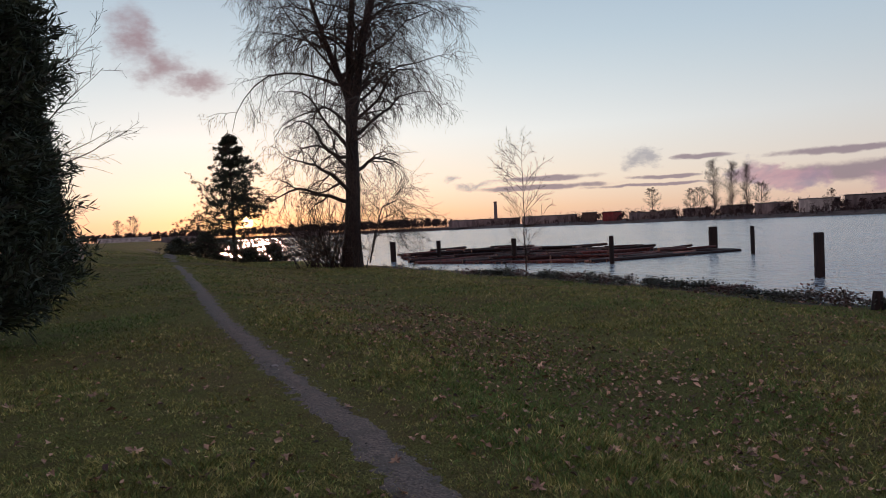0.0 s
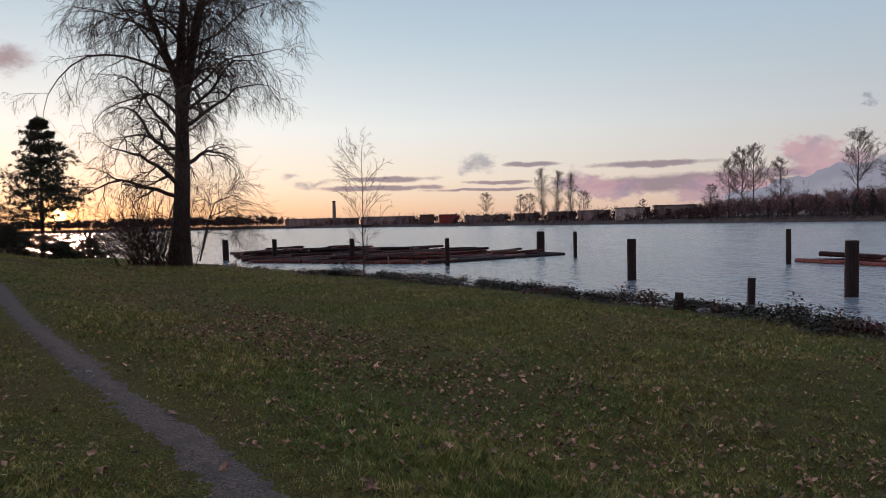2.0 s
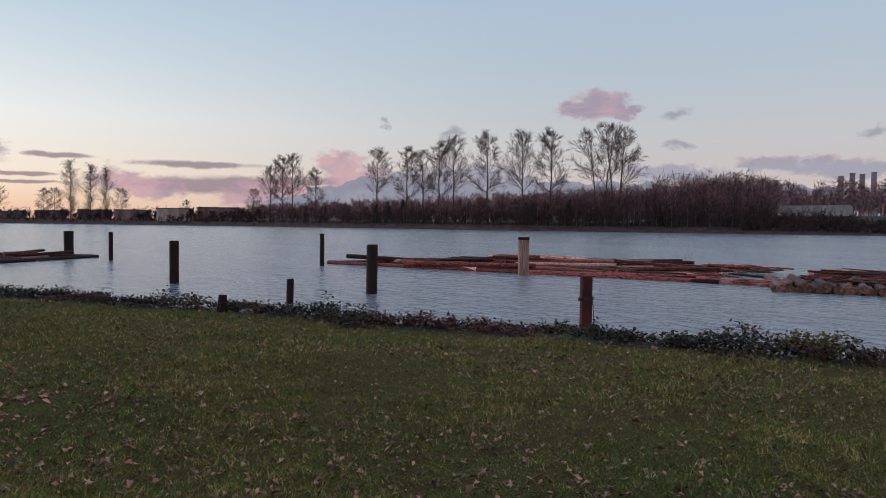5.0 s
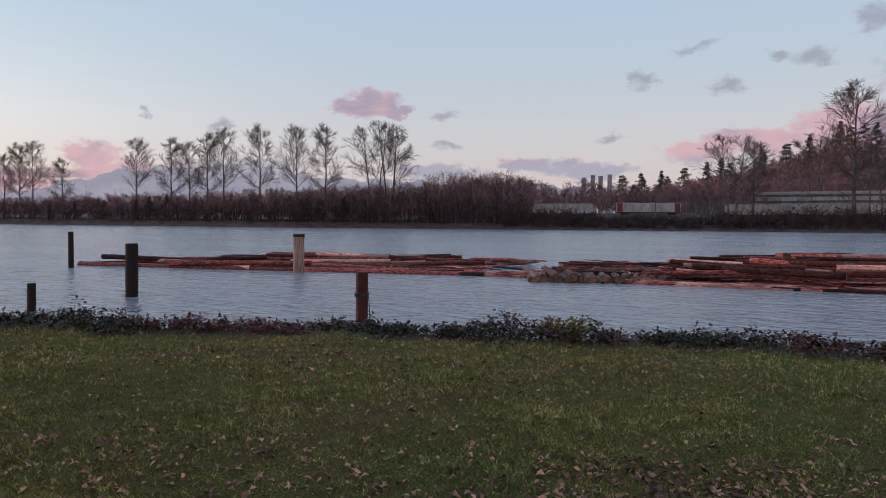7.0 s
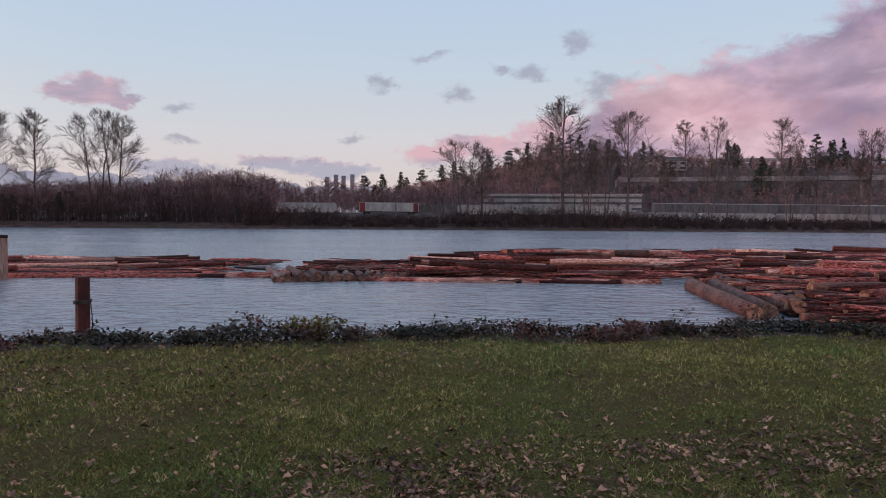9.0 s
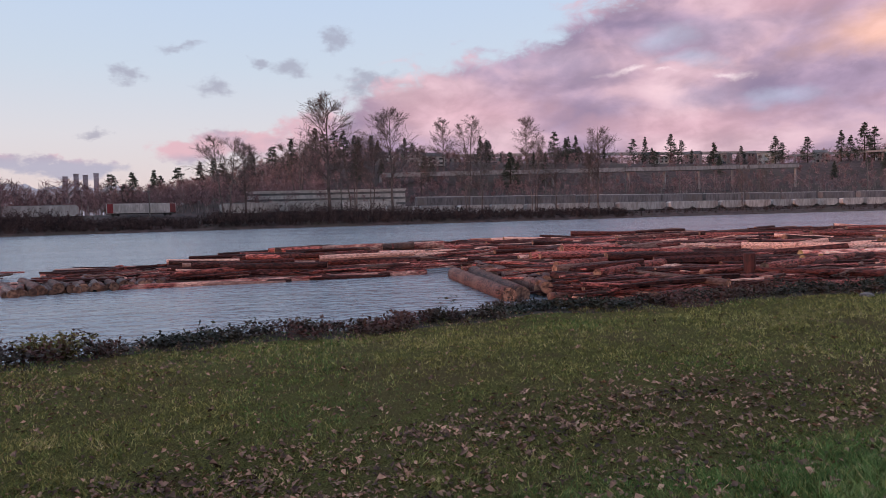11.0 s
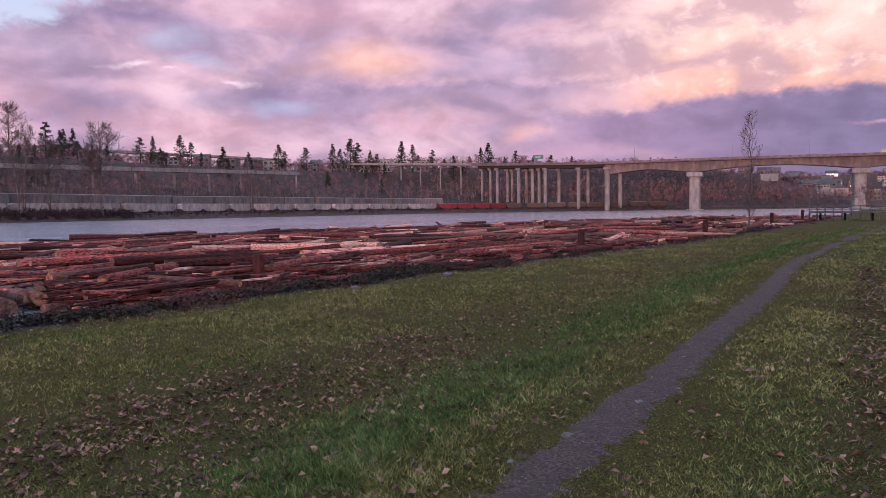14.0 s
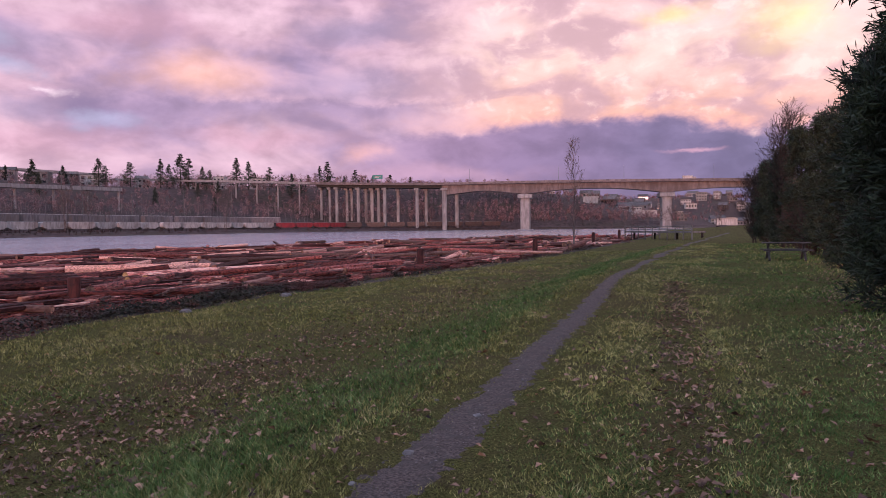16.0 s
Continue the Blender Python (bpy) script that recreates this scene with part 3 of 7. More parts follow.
def far_z(r, y):
    """Height of the far bank, r metres inland of its waterline."""
    hill = ease(-y, -110.0, 40.0) * (36.0 * ease(r, 45, 220) + 12.0 * ease(r, 260, 480))
    rail = 3.2 * ease(r, 26, 31) * ease(-y, -150, -135)
    hill = np.maximum(hill, 46.0 * ease(-y, 820, 1350) * ease(r, 5, 60))
    return rail - 3.0 + 2.4 * ease(r, -6, 0) + 1.4 * ease(r, 0, 5) + 1.2 * ease(r, 8, 40) + hill


def build_ground():
    a = np.concatenate([np.arange(0, 26, 0.4), 26 * np.exp(np.arange(0, 4.6, 0.055))])
    ys = np.unique(np.concatenate([-a, a]))
    s_in = np.concatenate([[3500, 2200, 1400, 900, 600, 400, 280, 200, 150, 115, 90, 72, 60, 50, 43, 38, 34], np.arange(31, 0, -0.45)])
    s_out = np.array([0, 0.25, 0.5, 0.8, 1.1, 1.5, 2.0, 2.6, 4.0, 9.0])
    r_far = np.array([-30, -6, -4, -2, -1, 0, 1, 2, 3.5, 5, 8, 12, 18, 25, 40, 60, 90, 130, 155, 180, 200, 220, 240, 270, 310, 350, 400, 450, 520, 700, 1000, 1600, 2500, 3600])
    rows = []
    for y in ys:
        nx, fx = near_x(np.array([y]))[0], far_x(np.array([y]))[0]
        x = np.concatenate([nx - s_in, nx + np.minimum(s_out, max(fx - nx, 0.5) * 0.3), np.maximum(fx + r_far, nx + 1.0)])
        z = np.empty_like(x)
        k = len(s_in) + len(s_out)
        z[:k] = lawn_z(x[:k], np.full(k, y))
        z[k:] = far_z(x[k:] - fx, y)
        if fx - nx < 30:
            z[:] = np.maximum(z, 0.3)
        rows.append(np.stack([x, np.full_like(x, y), z], 1))
    V = np.stack(rows)
    n, c, _ = V.shape
    idx = np.arange(n * c).reshape(n, c)
    F = np.stack([idx[:-1, :-1], idx[:-1, 1:], idx[1:, 1:], idx[1:, :-1]], -1)
    mi = np.zeros((n - 1, c - 1), dtype=np.int32)
    k = len(s_in)
    mi[:, k:k + len(s_out) - 1] = 1
    mi[:, k - 2:k] = 1
    mi[:, k + len(s_out) - 1:] = 2
    g = mesh_object("ground", V.reshape(-1, 3), F.reshape(-1, 4), [M_GROUND, M_BANK, M_FARLAND], smooth=True, mat_index=mi.ravel())
    tagged(g, "short worn winter lawn falling to a river bank, with the far shore and hillside", "ground", kind="structure")


build_ground()


def build_water():
    xs = np.concatenate([-np.geomspace(4000, 10, 14), np.linspace(-5, 400, 30), np.geomspace(450, 1500, 6)])
    ys = np.concatenate([-np.geomspace(3000, 60, 18), np.linspace(-50, 60, 24), np.geomspace(70, 1150, 18)])
    X, Y = np.meshgrid(xs, ys)
    V = np.stack([X, Y, np.full_like(X, WATER_Z)], -1).reshape(-1, 3)
    idx = np.arange(X.size).reshape(X.shape)
    F = np.stack([idx[:-1, :-1], idx[:-1, 1:], idx[1:, 1:], idx[1:, :-1]], -1).reshape(-1, 4)
    w = mesh_object("water", V, F, M_WATER, smooth=True)
    tagged(w, "rippled grey-blue river reflecting the evening sky", "river", kind="structure")


build_water()


def build_path():
    ys = np.concatenate([np.linspace(-140, -25, 120), np.linspace(-24.9, 26, 900), np.linspace(26.3, 105, 120)])
    t = np.linspace(-1, 1, 13)
    Y = np.repeat(ys[:, None], 13, 1)
    half = 0.43 + 0.03 * np.sin(Y * 0.8) + 0.015 * np.sin(Y * 2.1 + 1)
    X = path_x(Y.ravel()).reshape(Y.shape) + t[None] * half
    torn = soft_noise(X, Y, 0.08, 61) * 0.9 + soft_noise(X, Y, 0.25, 62) * 0.5
    Z = lawn_z(X.ravel(), Y.ravel()).reshape(Y.shape) + 0.016 - 0.052 * np.abs(t[None]) ** 1.6 + (torn - 0.7) * 0.036 * (0.25 + np.abs(t[None]))
    n, c = Y.shape
    idx = np.arange(n * c).reshape(n, c)
    F = np.stack([idx[:-1, :-1], idx[:-1, 1:], idx[1:, 1:], idx[1:, :-1]], -1).reshape(-1, 4)
    p = mesh_object("footpath", np.stack([X, Y, Z], -1).reshape(-1, 3), F, M_PATH, smooth=True)
    tagged(p, "narrow trodden gravel footpath worn through the lawn", "path", kind="structure")


build_path()


# ---- pilings ----
def piling(az, dist, top_el, diam, material, label, lean=0.0, name="piling"):
    base = polar(az, dist)
    top = up_to(dist, top_el)
    e = empty(name, Matrix.Translation((base.x, base.y, WATER_Z)), label, "piling", "river pilings")
    bm = bmesh.new()
    h = top - WATER_Z
    rows = 7
    rr = random.Random(int(az * 10))
    prev = None
    for i in range(rows + 1):
        z = -2.0 + (h + 2.0) * i / rows
        ring = []
        for k in range(14):
            a = k * math.tau / 14
            r = diam / 2 * (1 + 0.03 * math.sin(3 * a + az) + rr.uniform(-0.02, 0.02))
            ring.append(bm.verts.new((r * math.cos(a) + lean * z, r * math.sin(a), z)))
        if prev:
            for k in range(14):
                bm.faces.new((prev[k], prev[(k + 1) % 14], ring[(k + 1) % 14], ring[k]))
        prev = ring
    crown = [bm.verts.new((v.co.x * 0.86, v.co.y * 0.86, v.co.z + diam * 0.06)) for v in prev]
    for k in range(14):
        bm.faces.new((prev[k], prev[(k + 1) % 14], crown[(k + 1) % 14], crown[k]))
    bm.faces.new(crown)
    part("shaft", bm, material, e)
    return e, h


DARK = "dark tarred timber piling standing in the river"
piling(-9.0, 62.0, -1.0, 0.5, M_PILE_DARK, DARK)
piling(-5.3, 61.7, -1.05, 0.38, M_PILE_DARK, DARK)
piling(0.8, 52.8, -1.15, 0.38, M_PILE_DARK, DARK)
piling(8.5, 46.1, -1.28, 0.30, M_PILE_DARK, DARK)
piling(16.05, 60.8, -0.9, 0.68, M_PILE_DARK, "stout dark timber piling at the tip of a log boom")
piling(18.8, 53.2, -0.95, 0.28, M_PILE_DARK, "thin dark piling standing in open water")
piling(23.15, 33.3, -1.62, 0.40, M_PILE_DARK, DARK)
piling(34.3, 44.9, -1.0, 0.29, M_PILE_DARK, "thin dark piling at the corner of a log raft")
piling(31.8, 24.4, -4.62, 0.24, M_PILE_DARK, "short broken piling stump rising from the water", 0.02)
piling(38.3, 27.6, -1.9, 0.44, M_PILE_DARK, "thick dark reddish piling in the river", 0.01)
e, h = piling(50.6, 38.1, -1.28, 0.58, M_PILE_PALE, "pale weathered piling with a dark cap beside a log raft")
part("cap", rod((0, 0, h - 0.04), (0, 0, h + 0.10), 0.33, 0.31, 14), M_PILE_DARK, e, "dark tarred cap")
e, h = piling(55.6, 17.4, -4.2, 0.30, M_PILE_RUST, "rust-red steel piling with a hanging chain at the bank")
part("collar", rod((0, 0, h - 0.58), (0, 0, h - 0.50), 0.175, 0.175, 14), M_DARKSTEEL, e)
part("lug", box(0.20, -0.02, h - 0.54, 0.10, 0.08, 0.09, 0.01), M_DARKSTEEL, e)
part("lug", box(-0.20, 0.02, h - 0.54, 0.10, 0.08, 0.07, 0.01), M_DARKSTEEL, e)
chain = bmesh.new()
for i in range(16):
    t = i / 15
    p0 = Vector((0.25 + 0.06 * math.sin(t * 3), -0.03, h - 0.58 - t * 0.95))
    rod(p0, p0 + Vector((0.012 * (-1) ** i, 0.01, -0.07)), 0.011, sides=5, bm=chain)
part("chain", chain, M_DARKSTEEL, e, "rusty hanging chain")
RUST = "rust-red steel pipe piling at the edge of the log boom"
piling(124.95, 25.0, -3.35, 0.38, M_PILE_RUST, RUST)
piling(150.8, 40.1, -1.75, 0.38, M_PILE_RUST, RUST)
piling(160.1, 55.3, -1.05, 0.38, M_PILE_RUST, RUST)
piling(164.7, 85.2, -0.55, 0.40, M_PILE_RUST, RUST)
piling(166.7, 112.0, -0.35, 0.42, M_PILE_RUST, RUST)


# ---- logs ----
def log_mesh(name, length, r, seed, sides=11, rows=9):
    rr = random.Random(seed)
    V, F, mi = [], [], []
    bend = rr.uniform(-0.05, 0.05)
    knots = [(rr.uniform(0, rows), rr.uniform(0, sides), rr.uniform(0.04, 0.12)) for _ in range(6)]
    for i in range(rows + 1):
        t = i / rows
        taper = 1 - 0.22 * t
        for k in range(sides):
            a = k * math.tau / sides
            q = r * taper * (1 + 0.05 * math.sin(2 * a + seed) + rr.uniform(-0.035, 0.035))
            for kt, ks, kh in knots:
                if abs(kt - i) < 0.6 and abs(ks - k) < 0.8:
                    q += r * kh
            V.append(((t - 0.5) * length, q * math.cos(a) + bend * math.sin(t * 3.1) * r, q * math.sin(a)))
    for i in range(rows):
        for k in range(sides):
            a, b = i * sides + k, i * sides + (k + 1) % sides
            F.append([a, b, b + sides, a + sides])
            mi.append(0)
    F.append([k for k in range(sides)][::-1])
    F.append([rows * sides + k for k in range(sides)])
    mi += [1, 1]
    me = bpy.data.meshes.new(name)
    me.from_pydata(V, [], F)
    me.materials.append(M_LOGBARK)
    me.materials.append(M_LOGEND)
    me.polygons.foreach_set("material_index", np.array(mi, dtype=np.int32))
    me.polygons.foreach_set("use_smooth", np.array([m == 0 for m in mi]))
    me.update()
    return me


LOGS, LEAN = [], []
for i, (L, r) in enumerate([(3.6, 0.12), (5.0, 0.16), (6.5, 0.19), (7.5, 0.22), (8.5, 0.16), (6.0, 0.25), (4.4, 0.11), (9.0, 0.27), (6.5, 0.13), (3.0, 0.17), (3.6, 0.25), (3.4, 0.21), (14.0, 0.17), (12.0, 0.29)]):
    LOGS.append((log_mesh("log", L, r, 40 + i), L, r))
    LEAN.append(log_mesh("log_far", L, r, 40 + i, 7, 4))
BULK = []


def lay_log(x, y, z, heading, pick, label, group, single=True, tilt=0.0, spin=None, backlit=False):
    me, L, r = LOGS[pick]
    m = Matrix.Translation((x, y, z)) @ Matrix.Rotation(heading, 4, "Z") @ Matrix.Rotation(tilt, 4, "Y") @ Matrix.Rotation(random.uniform(0, 6.28) if spin is None else spin, 4, "X")
    if single:
        ob = new("log", me)
        ob.matrix_world = m
        if backlit:
            ob.material_slots[0].link = "OBJECT"
            ob.material_slots[0].material = M_LOGBACKLIT
        tagged(ob, label, "log", group)
        return ob
    else:
        BULK.append((pick, m, backlit))


def inside(x, y, poly, slack=0.3):
    for (ax, ay), (bx, by) in zip(poly, poly[1:] + poly[:1]):
        n = math.hypot(bx - ax, by - ay)
        if ((bx - ax) * (y - ay) - (by - ay) * (x - ax)) / n < -slack:
            return False
    return True


def raft(poly, heading, label, group, singles, gap=0.42, layers=2, upper=0.35, picks=(0, 1, 2, 3, 4, 5, 6, 7, 8), wobble=0.05, edge_logs=True, backlit=False):
    """Logs side by side along heading (degrees) within a convex outline given counter-clockwise."""
    h = radians(heading)
    ux, uy, vx, vy = math.cos(h), math.sin(h), -math.sin(h), math.cos(h)
    us = [x * ux + y * uy for x, y in poly]
    vs = [x * vx + y * vy for x, y in poly]
    spots = []
    for layer in range(layers):
        v = min(vs)
        while v < max(vs):
            u = min(us) + random.uniform(-3, 3)
            while u < max(us):
                p = random.choice(picks)
                me, L, r = LOGS[p]
                ends = [(q * ux + v * vx, q * uy + v * vy) for q in (u + 0.05 * L, u + 0.95 * L)]
                if all(inside(a, b, poly) for a, b in ends):
                    if random.random() < (0.93 if layer == 0 else upper / layer):
                        c = u + L / 2
                        z = WATER_Z + r * 0.3 + random.uniform(-0.06, 0.10) + layer * random.uniform(0.22, 0.40)
                        spots.append((c * ux + v * vx, c * uy + v * vy, z, h + random.gauss(0, wobble * (1 + layer)) + (math.pi if random.random() < 0.5 else 0), p, random.gauss(0, 0.012 + 0.01 * layer)))
                    u += L + random.uniform(0.05, 0.8)
                else:
                    u += 0.8
            v += gap * random.uniform(0.7, 1.35)
    if edge_logs:
        for (ax, ay), (bx, by) in zip(poly, poly[1:] + poly[:1]):
            n = math.hypot(bx - ax, by - ay)
            k = 0.0
            while k + 9 < n:
                t = (k + 7) / n
                spots.append((ax + (bx - ax) * t, ay + (by - ay) * t, WATER_Z + 0.06, math.atan2(by - ay, bx - ax), 12, 0.0))
                k += 14.3
    spots.sort(key=lambda s: math.hypot(s[0], s[1]))
    for i, s in enumerate(spots):
        lay_log(s[0], s[1], s[2], s[3], s[4], label, group, i < singles, s[5], None, backlit)


random.seed(11)
# the great boom along the bank upstream, in reaches that follow the shore
GREAT = "reddish-brown felled log floating in the packed boom"
for poly, head, single in (([(34.5, -8.6), (19.5, -8.6), (18.6, -18), (18.2, -48), (64.0, -48), (63.0, -14.5)], 92.0, 115),
                           ([(18.4, -46), (21.5, -84), (62.0, -84), (65.0, -46)], 93.0, 10),
                           ([(22.0, -82), (28.0, -140), (52.0, -140), (63.0, -82)], 96.0, 6)):
    raft(poly, head, GREAT, "logs of the great boom", single, 0.38, 3, 0.5, (0, 0, 1, 1, 2, 3, 4, 5, 6, 7, 8, 8, 9, 9), 0.13, head == 92.0)
raft([(35.0, -7.9), (20.6, -8.3), (19.4, -17), (37.0, -17)], 92.0, GREAT, "logs of the great boom", 22, 0.40, 3, 0.6, (0, 6, 9, 9, 10, 11), 0.16, False)
for i, (x, y, z, h, p) in enumerate([(26.4, -6.65, 0.18, 179.0, 13), (26.6, -7.4, 0.18, 176.0, 13), (27.3, -8.3, 0.28, 175.5, 13), (26.6, -8.9, 0.34, 168.0, 7), (32.5, -8.3, 0.42, 175.0, 5), (26.2, -9.4, 0.44, 160.0, 5), (23.4, -9.6, 0.20, 112.0, 10), (26.0, -10.2, 0.44, 118.0, 11), (21.6, -9.2, 0.16, 100.0, 9), (20.9, -10.2, 0.08, 94.0, 10), (22.3, -10.6, 0.28, 88.0, 11), (20.2, -12.0, 0.08, 92.0, 9), (21.4, -12.6, 0.26, 97.0, 10)]):
    thick = lay_log(x, y, WATER_Z + z, radians(h), p, "stout bark-covered log across the corner of the boom", "logs of the great boom", True, 0.0, None, False)
    thick.material_slots[0].link = "OBJECT"
    thick.material_slots[0].material = M_BROWNLOG
    if p == 13:
        thick.scale = (0.76, 1.12, 1.12)
for i, (x, y, dz, p) in enumerate([(24.9, -20.1, 0.62, 5), (24.4, -20.5, 0.64, 7), (19.9, -15.4, 0.34, 5), (19.0, -15.9, 0.30, 7), (18.6, -16.5, 0.30, 3), (26.5, -21.5, 0.66, 7)]):
    thick = lay_log(x + 0.2, y - LOGS[p][1] / 2, WATER_Z + dz, radians(-94 + 3 * math.sin(i * 2.1)), p, "thick log with a pale sawn end atop the boom", "logs of the great boom")
    thick.material_slots[1].link = "OBJECT"
    thick.material_slots[1].material = M_FRESHEND
# rafts in midstream and downstream
raft([(33.0, 14.7), (44.0, 22.9), (40.0, 33.0), (27.0, 38.8)], 104.0, "pale reddish log in a floating raft", "logs of the middle raft", 30, 0.30, 2, 0.3, (0, 1, 6, 8, 8, 4), 0.08)
raft([(32.6, 6.0), (33.6, -4.2), (48.0, -12.0), (46.0, 8.0)], 92.0, "reddish-brown log in a floating raft", "logs of the upper raft", 18, 0.32, 3, 0.4, (0, 1, 4, 6, 8, 8), 0.07, False)
lay_log(33.1, 1.0, WATER_Z + 0.05, radians(96), 12, "dark boom stick along the edge of the raft", "boom sticks")
for i in range(26):
    t = i / 25
    h = radians(24 - 14 * t + 5 * math.sin(i * 2.7))
    p = (4, 3, 8, 2, 4, 5, 8)[i % 7]
    half = LOGS[p][1] / 2 - 0.3 * math.sin(i * 1.9)
    x, y = 30.9 + 2.1 * t + half * math.cos(h), 11.6 - 5.4 * t + half * math.sin(h)
    stub = lay_log(x, y, WATER_Z + 0.05 + 0.07 * (i % 3), h, p, "weathered grey log lying across the end of the raft", "logs of the upper raft", True, 0.015 * math.sin(i * 3.3))
    stub.material_slots[0].link = "OBJECT"
    stub.material_slots[0].material = M_BROWNLOG if i % 5 in (0, 2, 3) else M_GREYLOG
raft([(33.2, 7.0), (33.4, 6.0), (46.0, 8.0), (45.0, 15.5), (41.0, 13.5)], 92.0, "reddish-brown log in a floating raft", "logs of the upper raft", 10, 0.45, 1, 0.3, (1, 2, 4, 8), 0.06, False)
for i in range(26):
    lay_log(40.0 + (i * 2.7) % 8.0, 0.5 - (i * 1.93) % 9.5, WATER_Z + 0.36 + 0.28 * (i % 3), radians(90 + 14 * math.sin(i * 2.3)), (0, 9, 10, 6, 9, 11)[i % 6], "reddish log stacked where two rafts meet", "logs of the upper raft")
# the downstream boom lies against the sunset, so its logs take the darkened bark
raft([(5.7, 47.7), (17.3, 54.6), (1.0, 84.0), (-11.0, 76.0), (-7.0, 56.0)], 38.0, "log in a floating boom, its backlit darkness painted on", "logs of the downstream boom", 16, 0.42, 2, 0.2, (0, 0, 1, 6, 8, 8), 0.12, True, True)
# loose boom sticks between the rafts
for x, y, z, h, p in ((38.5, 15.4, -1.18, 62.0, 6), (33.2, 13.6, -1.12, 100.0, 10), (43.5, 20.2, -1.12, 108.0, 8)):
    lay_log(x, y, z, radians(h), p, "dark boom stick floating between the rafts", "boom sticks")


def debris():
    """Broken sticks, slabs and bark caught on top of the booms."""
    r = np.random.default_rng(19)
    n = 9600
    y = np.concatenate([r.uniform(-48, -8, 7200), r.uniform(-100, -46, 1200), r.uniform(-10, 38, 1200)])
    x = np.concatenate([18.9 + 41 * r.uniform(0, 1, 7200) ** 1.4, r.uniform(21, 60, 1200), r.uniform(31, 43, 1200)])
    keep = np.array([y[i] < -8.6 or (x[i] > 33.0 + 0.12 * abs(y[i]) and not 12.0 < y[i] < 16.0 and x[i] < 43 - 0.35 * max(0, y[i] - 16) and (y[i] < 14 or x[i] + y[i] * 0.27 > 38.2)) for i in range(n)])
    x, y = x[keep], y[keep]
    n = len(x)
    a = np.pi / 2 + r.normal(size=n) * 0.22
    L = r.uniform(0.4, 3.4, n)
    z = WATER_Z + r.uniform(0.22, 0.74, n) * np.where(y < -8, 1.0, 0.6)
    t = r.normal(size=n) * 0.045
    d = np.stack([np.cos(a) * L / 2, np.sin(a) * L / 2, t * L / 2], 1)
    c = np.stack([x, y, z], 1)
    P = np.stack([c - d, c + d * 0.1 + r.normal(size=(n, 3)) * 0.03, c + d], 1)
    R = r.uniform(0.02, 0.085, n)[:, None] * np.array([[1.0, 0.9, 0.6]])
    v, f = tube_mesh([(P, R, 5)])
    tagged(mesh_object("boom_debris", v, f, M_LOGBARK_S), "broken sticks and torn bark lying over the log booms", "debris", kind="stuff")


debris()


def flush_bulk():
    V, F, MI, base = [], [], [], 0
    for pick, m, backlit in BULK:
        me = LEAN[pick]
        v = np.empty(len(me.vertices) * 3)
        me.vertices.foreach_get("co", v)
        A = np.array(m)
        V.append(v.reshape(-1, 3) @ A[:3, :3].T + A[:3, 3])
        for p in me.polygons:
            F.append([i + base for i in p.vertices])
            MI.append(2 if backlit and p.material_index == 0 else p.material_index)
        base += len(me.vertices)
    ob = mesh_object("log_mass", np.concatenate(V), F, [M_LOGBARK_S, M_LOGEND, M_LOGBACKLIT_S], smooth=False, mat_index=MI)
    tagged(ob, "mass of reddish-brown floating logs in the booms", "logs", kind="stuff")


flush_bulk()


# ---- trees and plants ----
def ground_at(x, y):
    return float(lawn_z(np.array([x]), np.array([y]))[0])


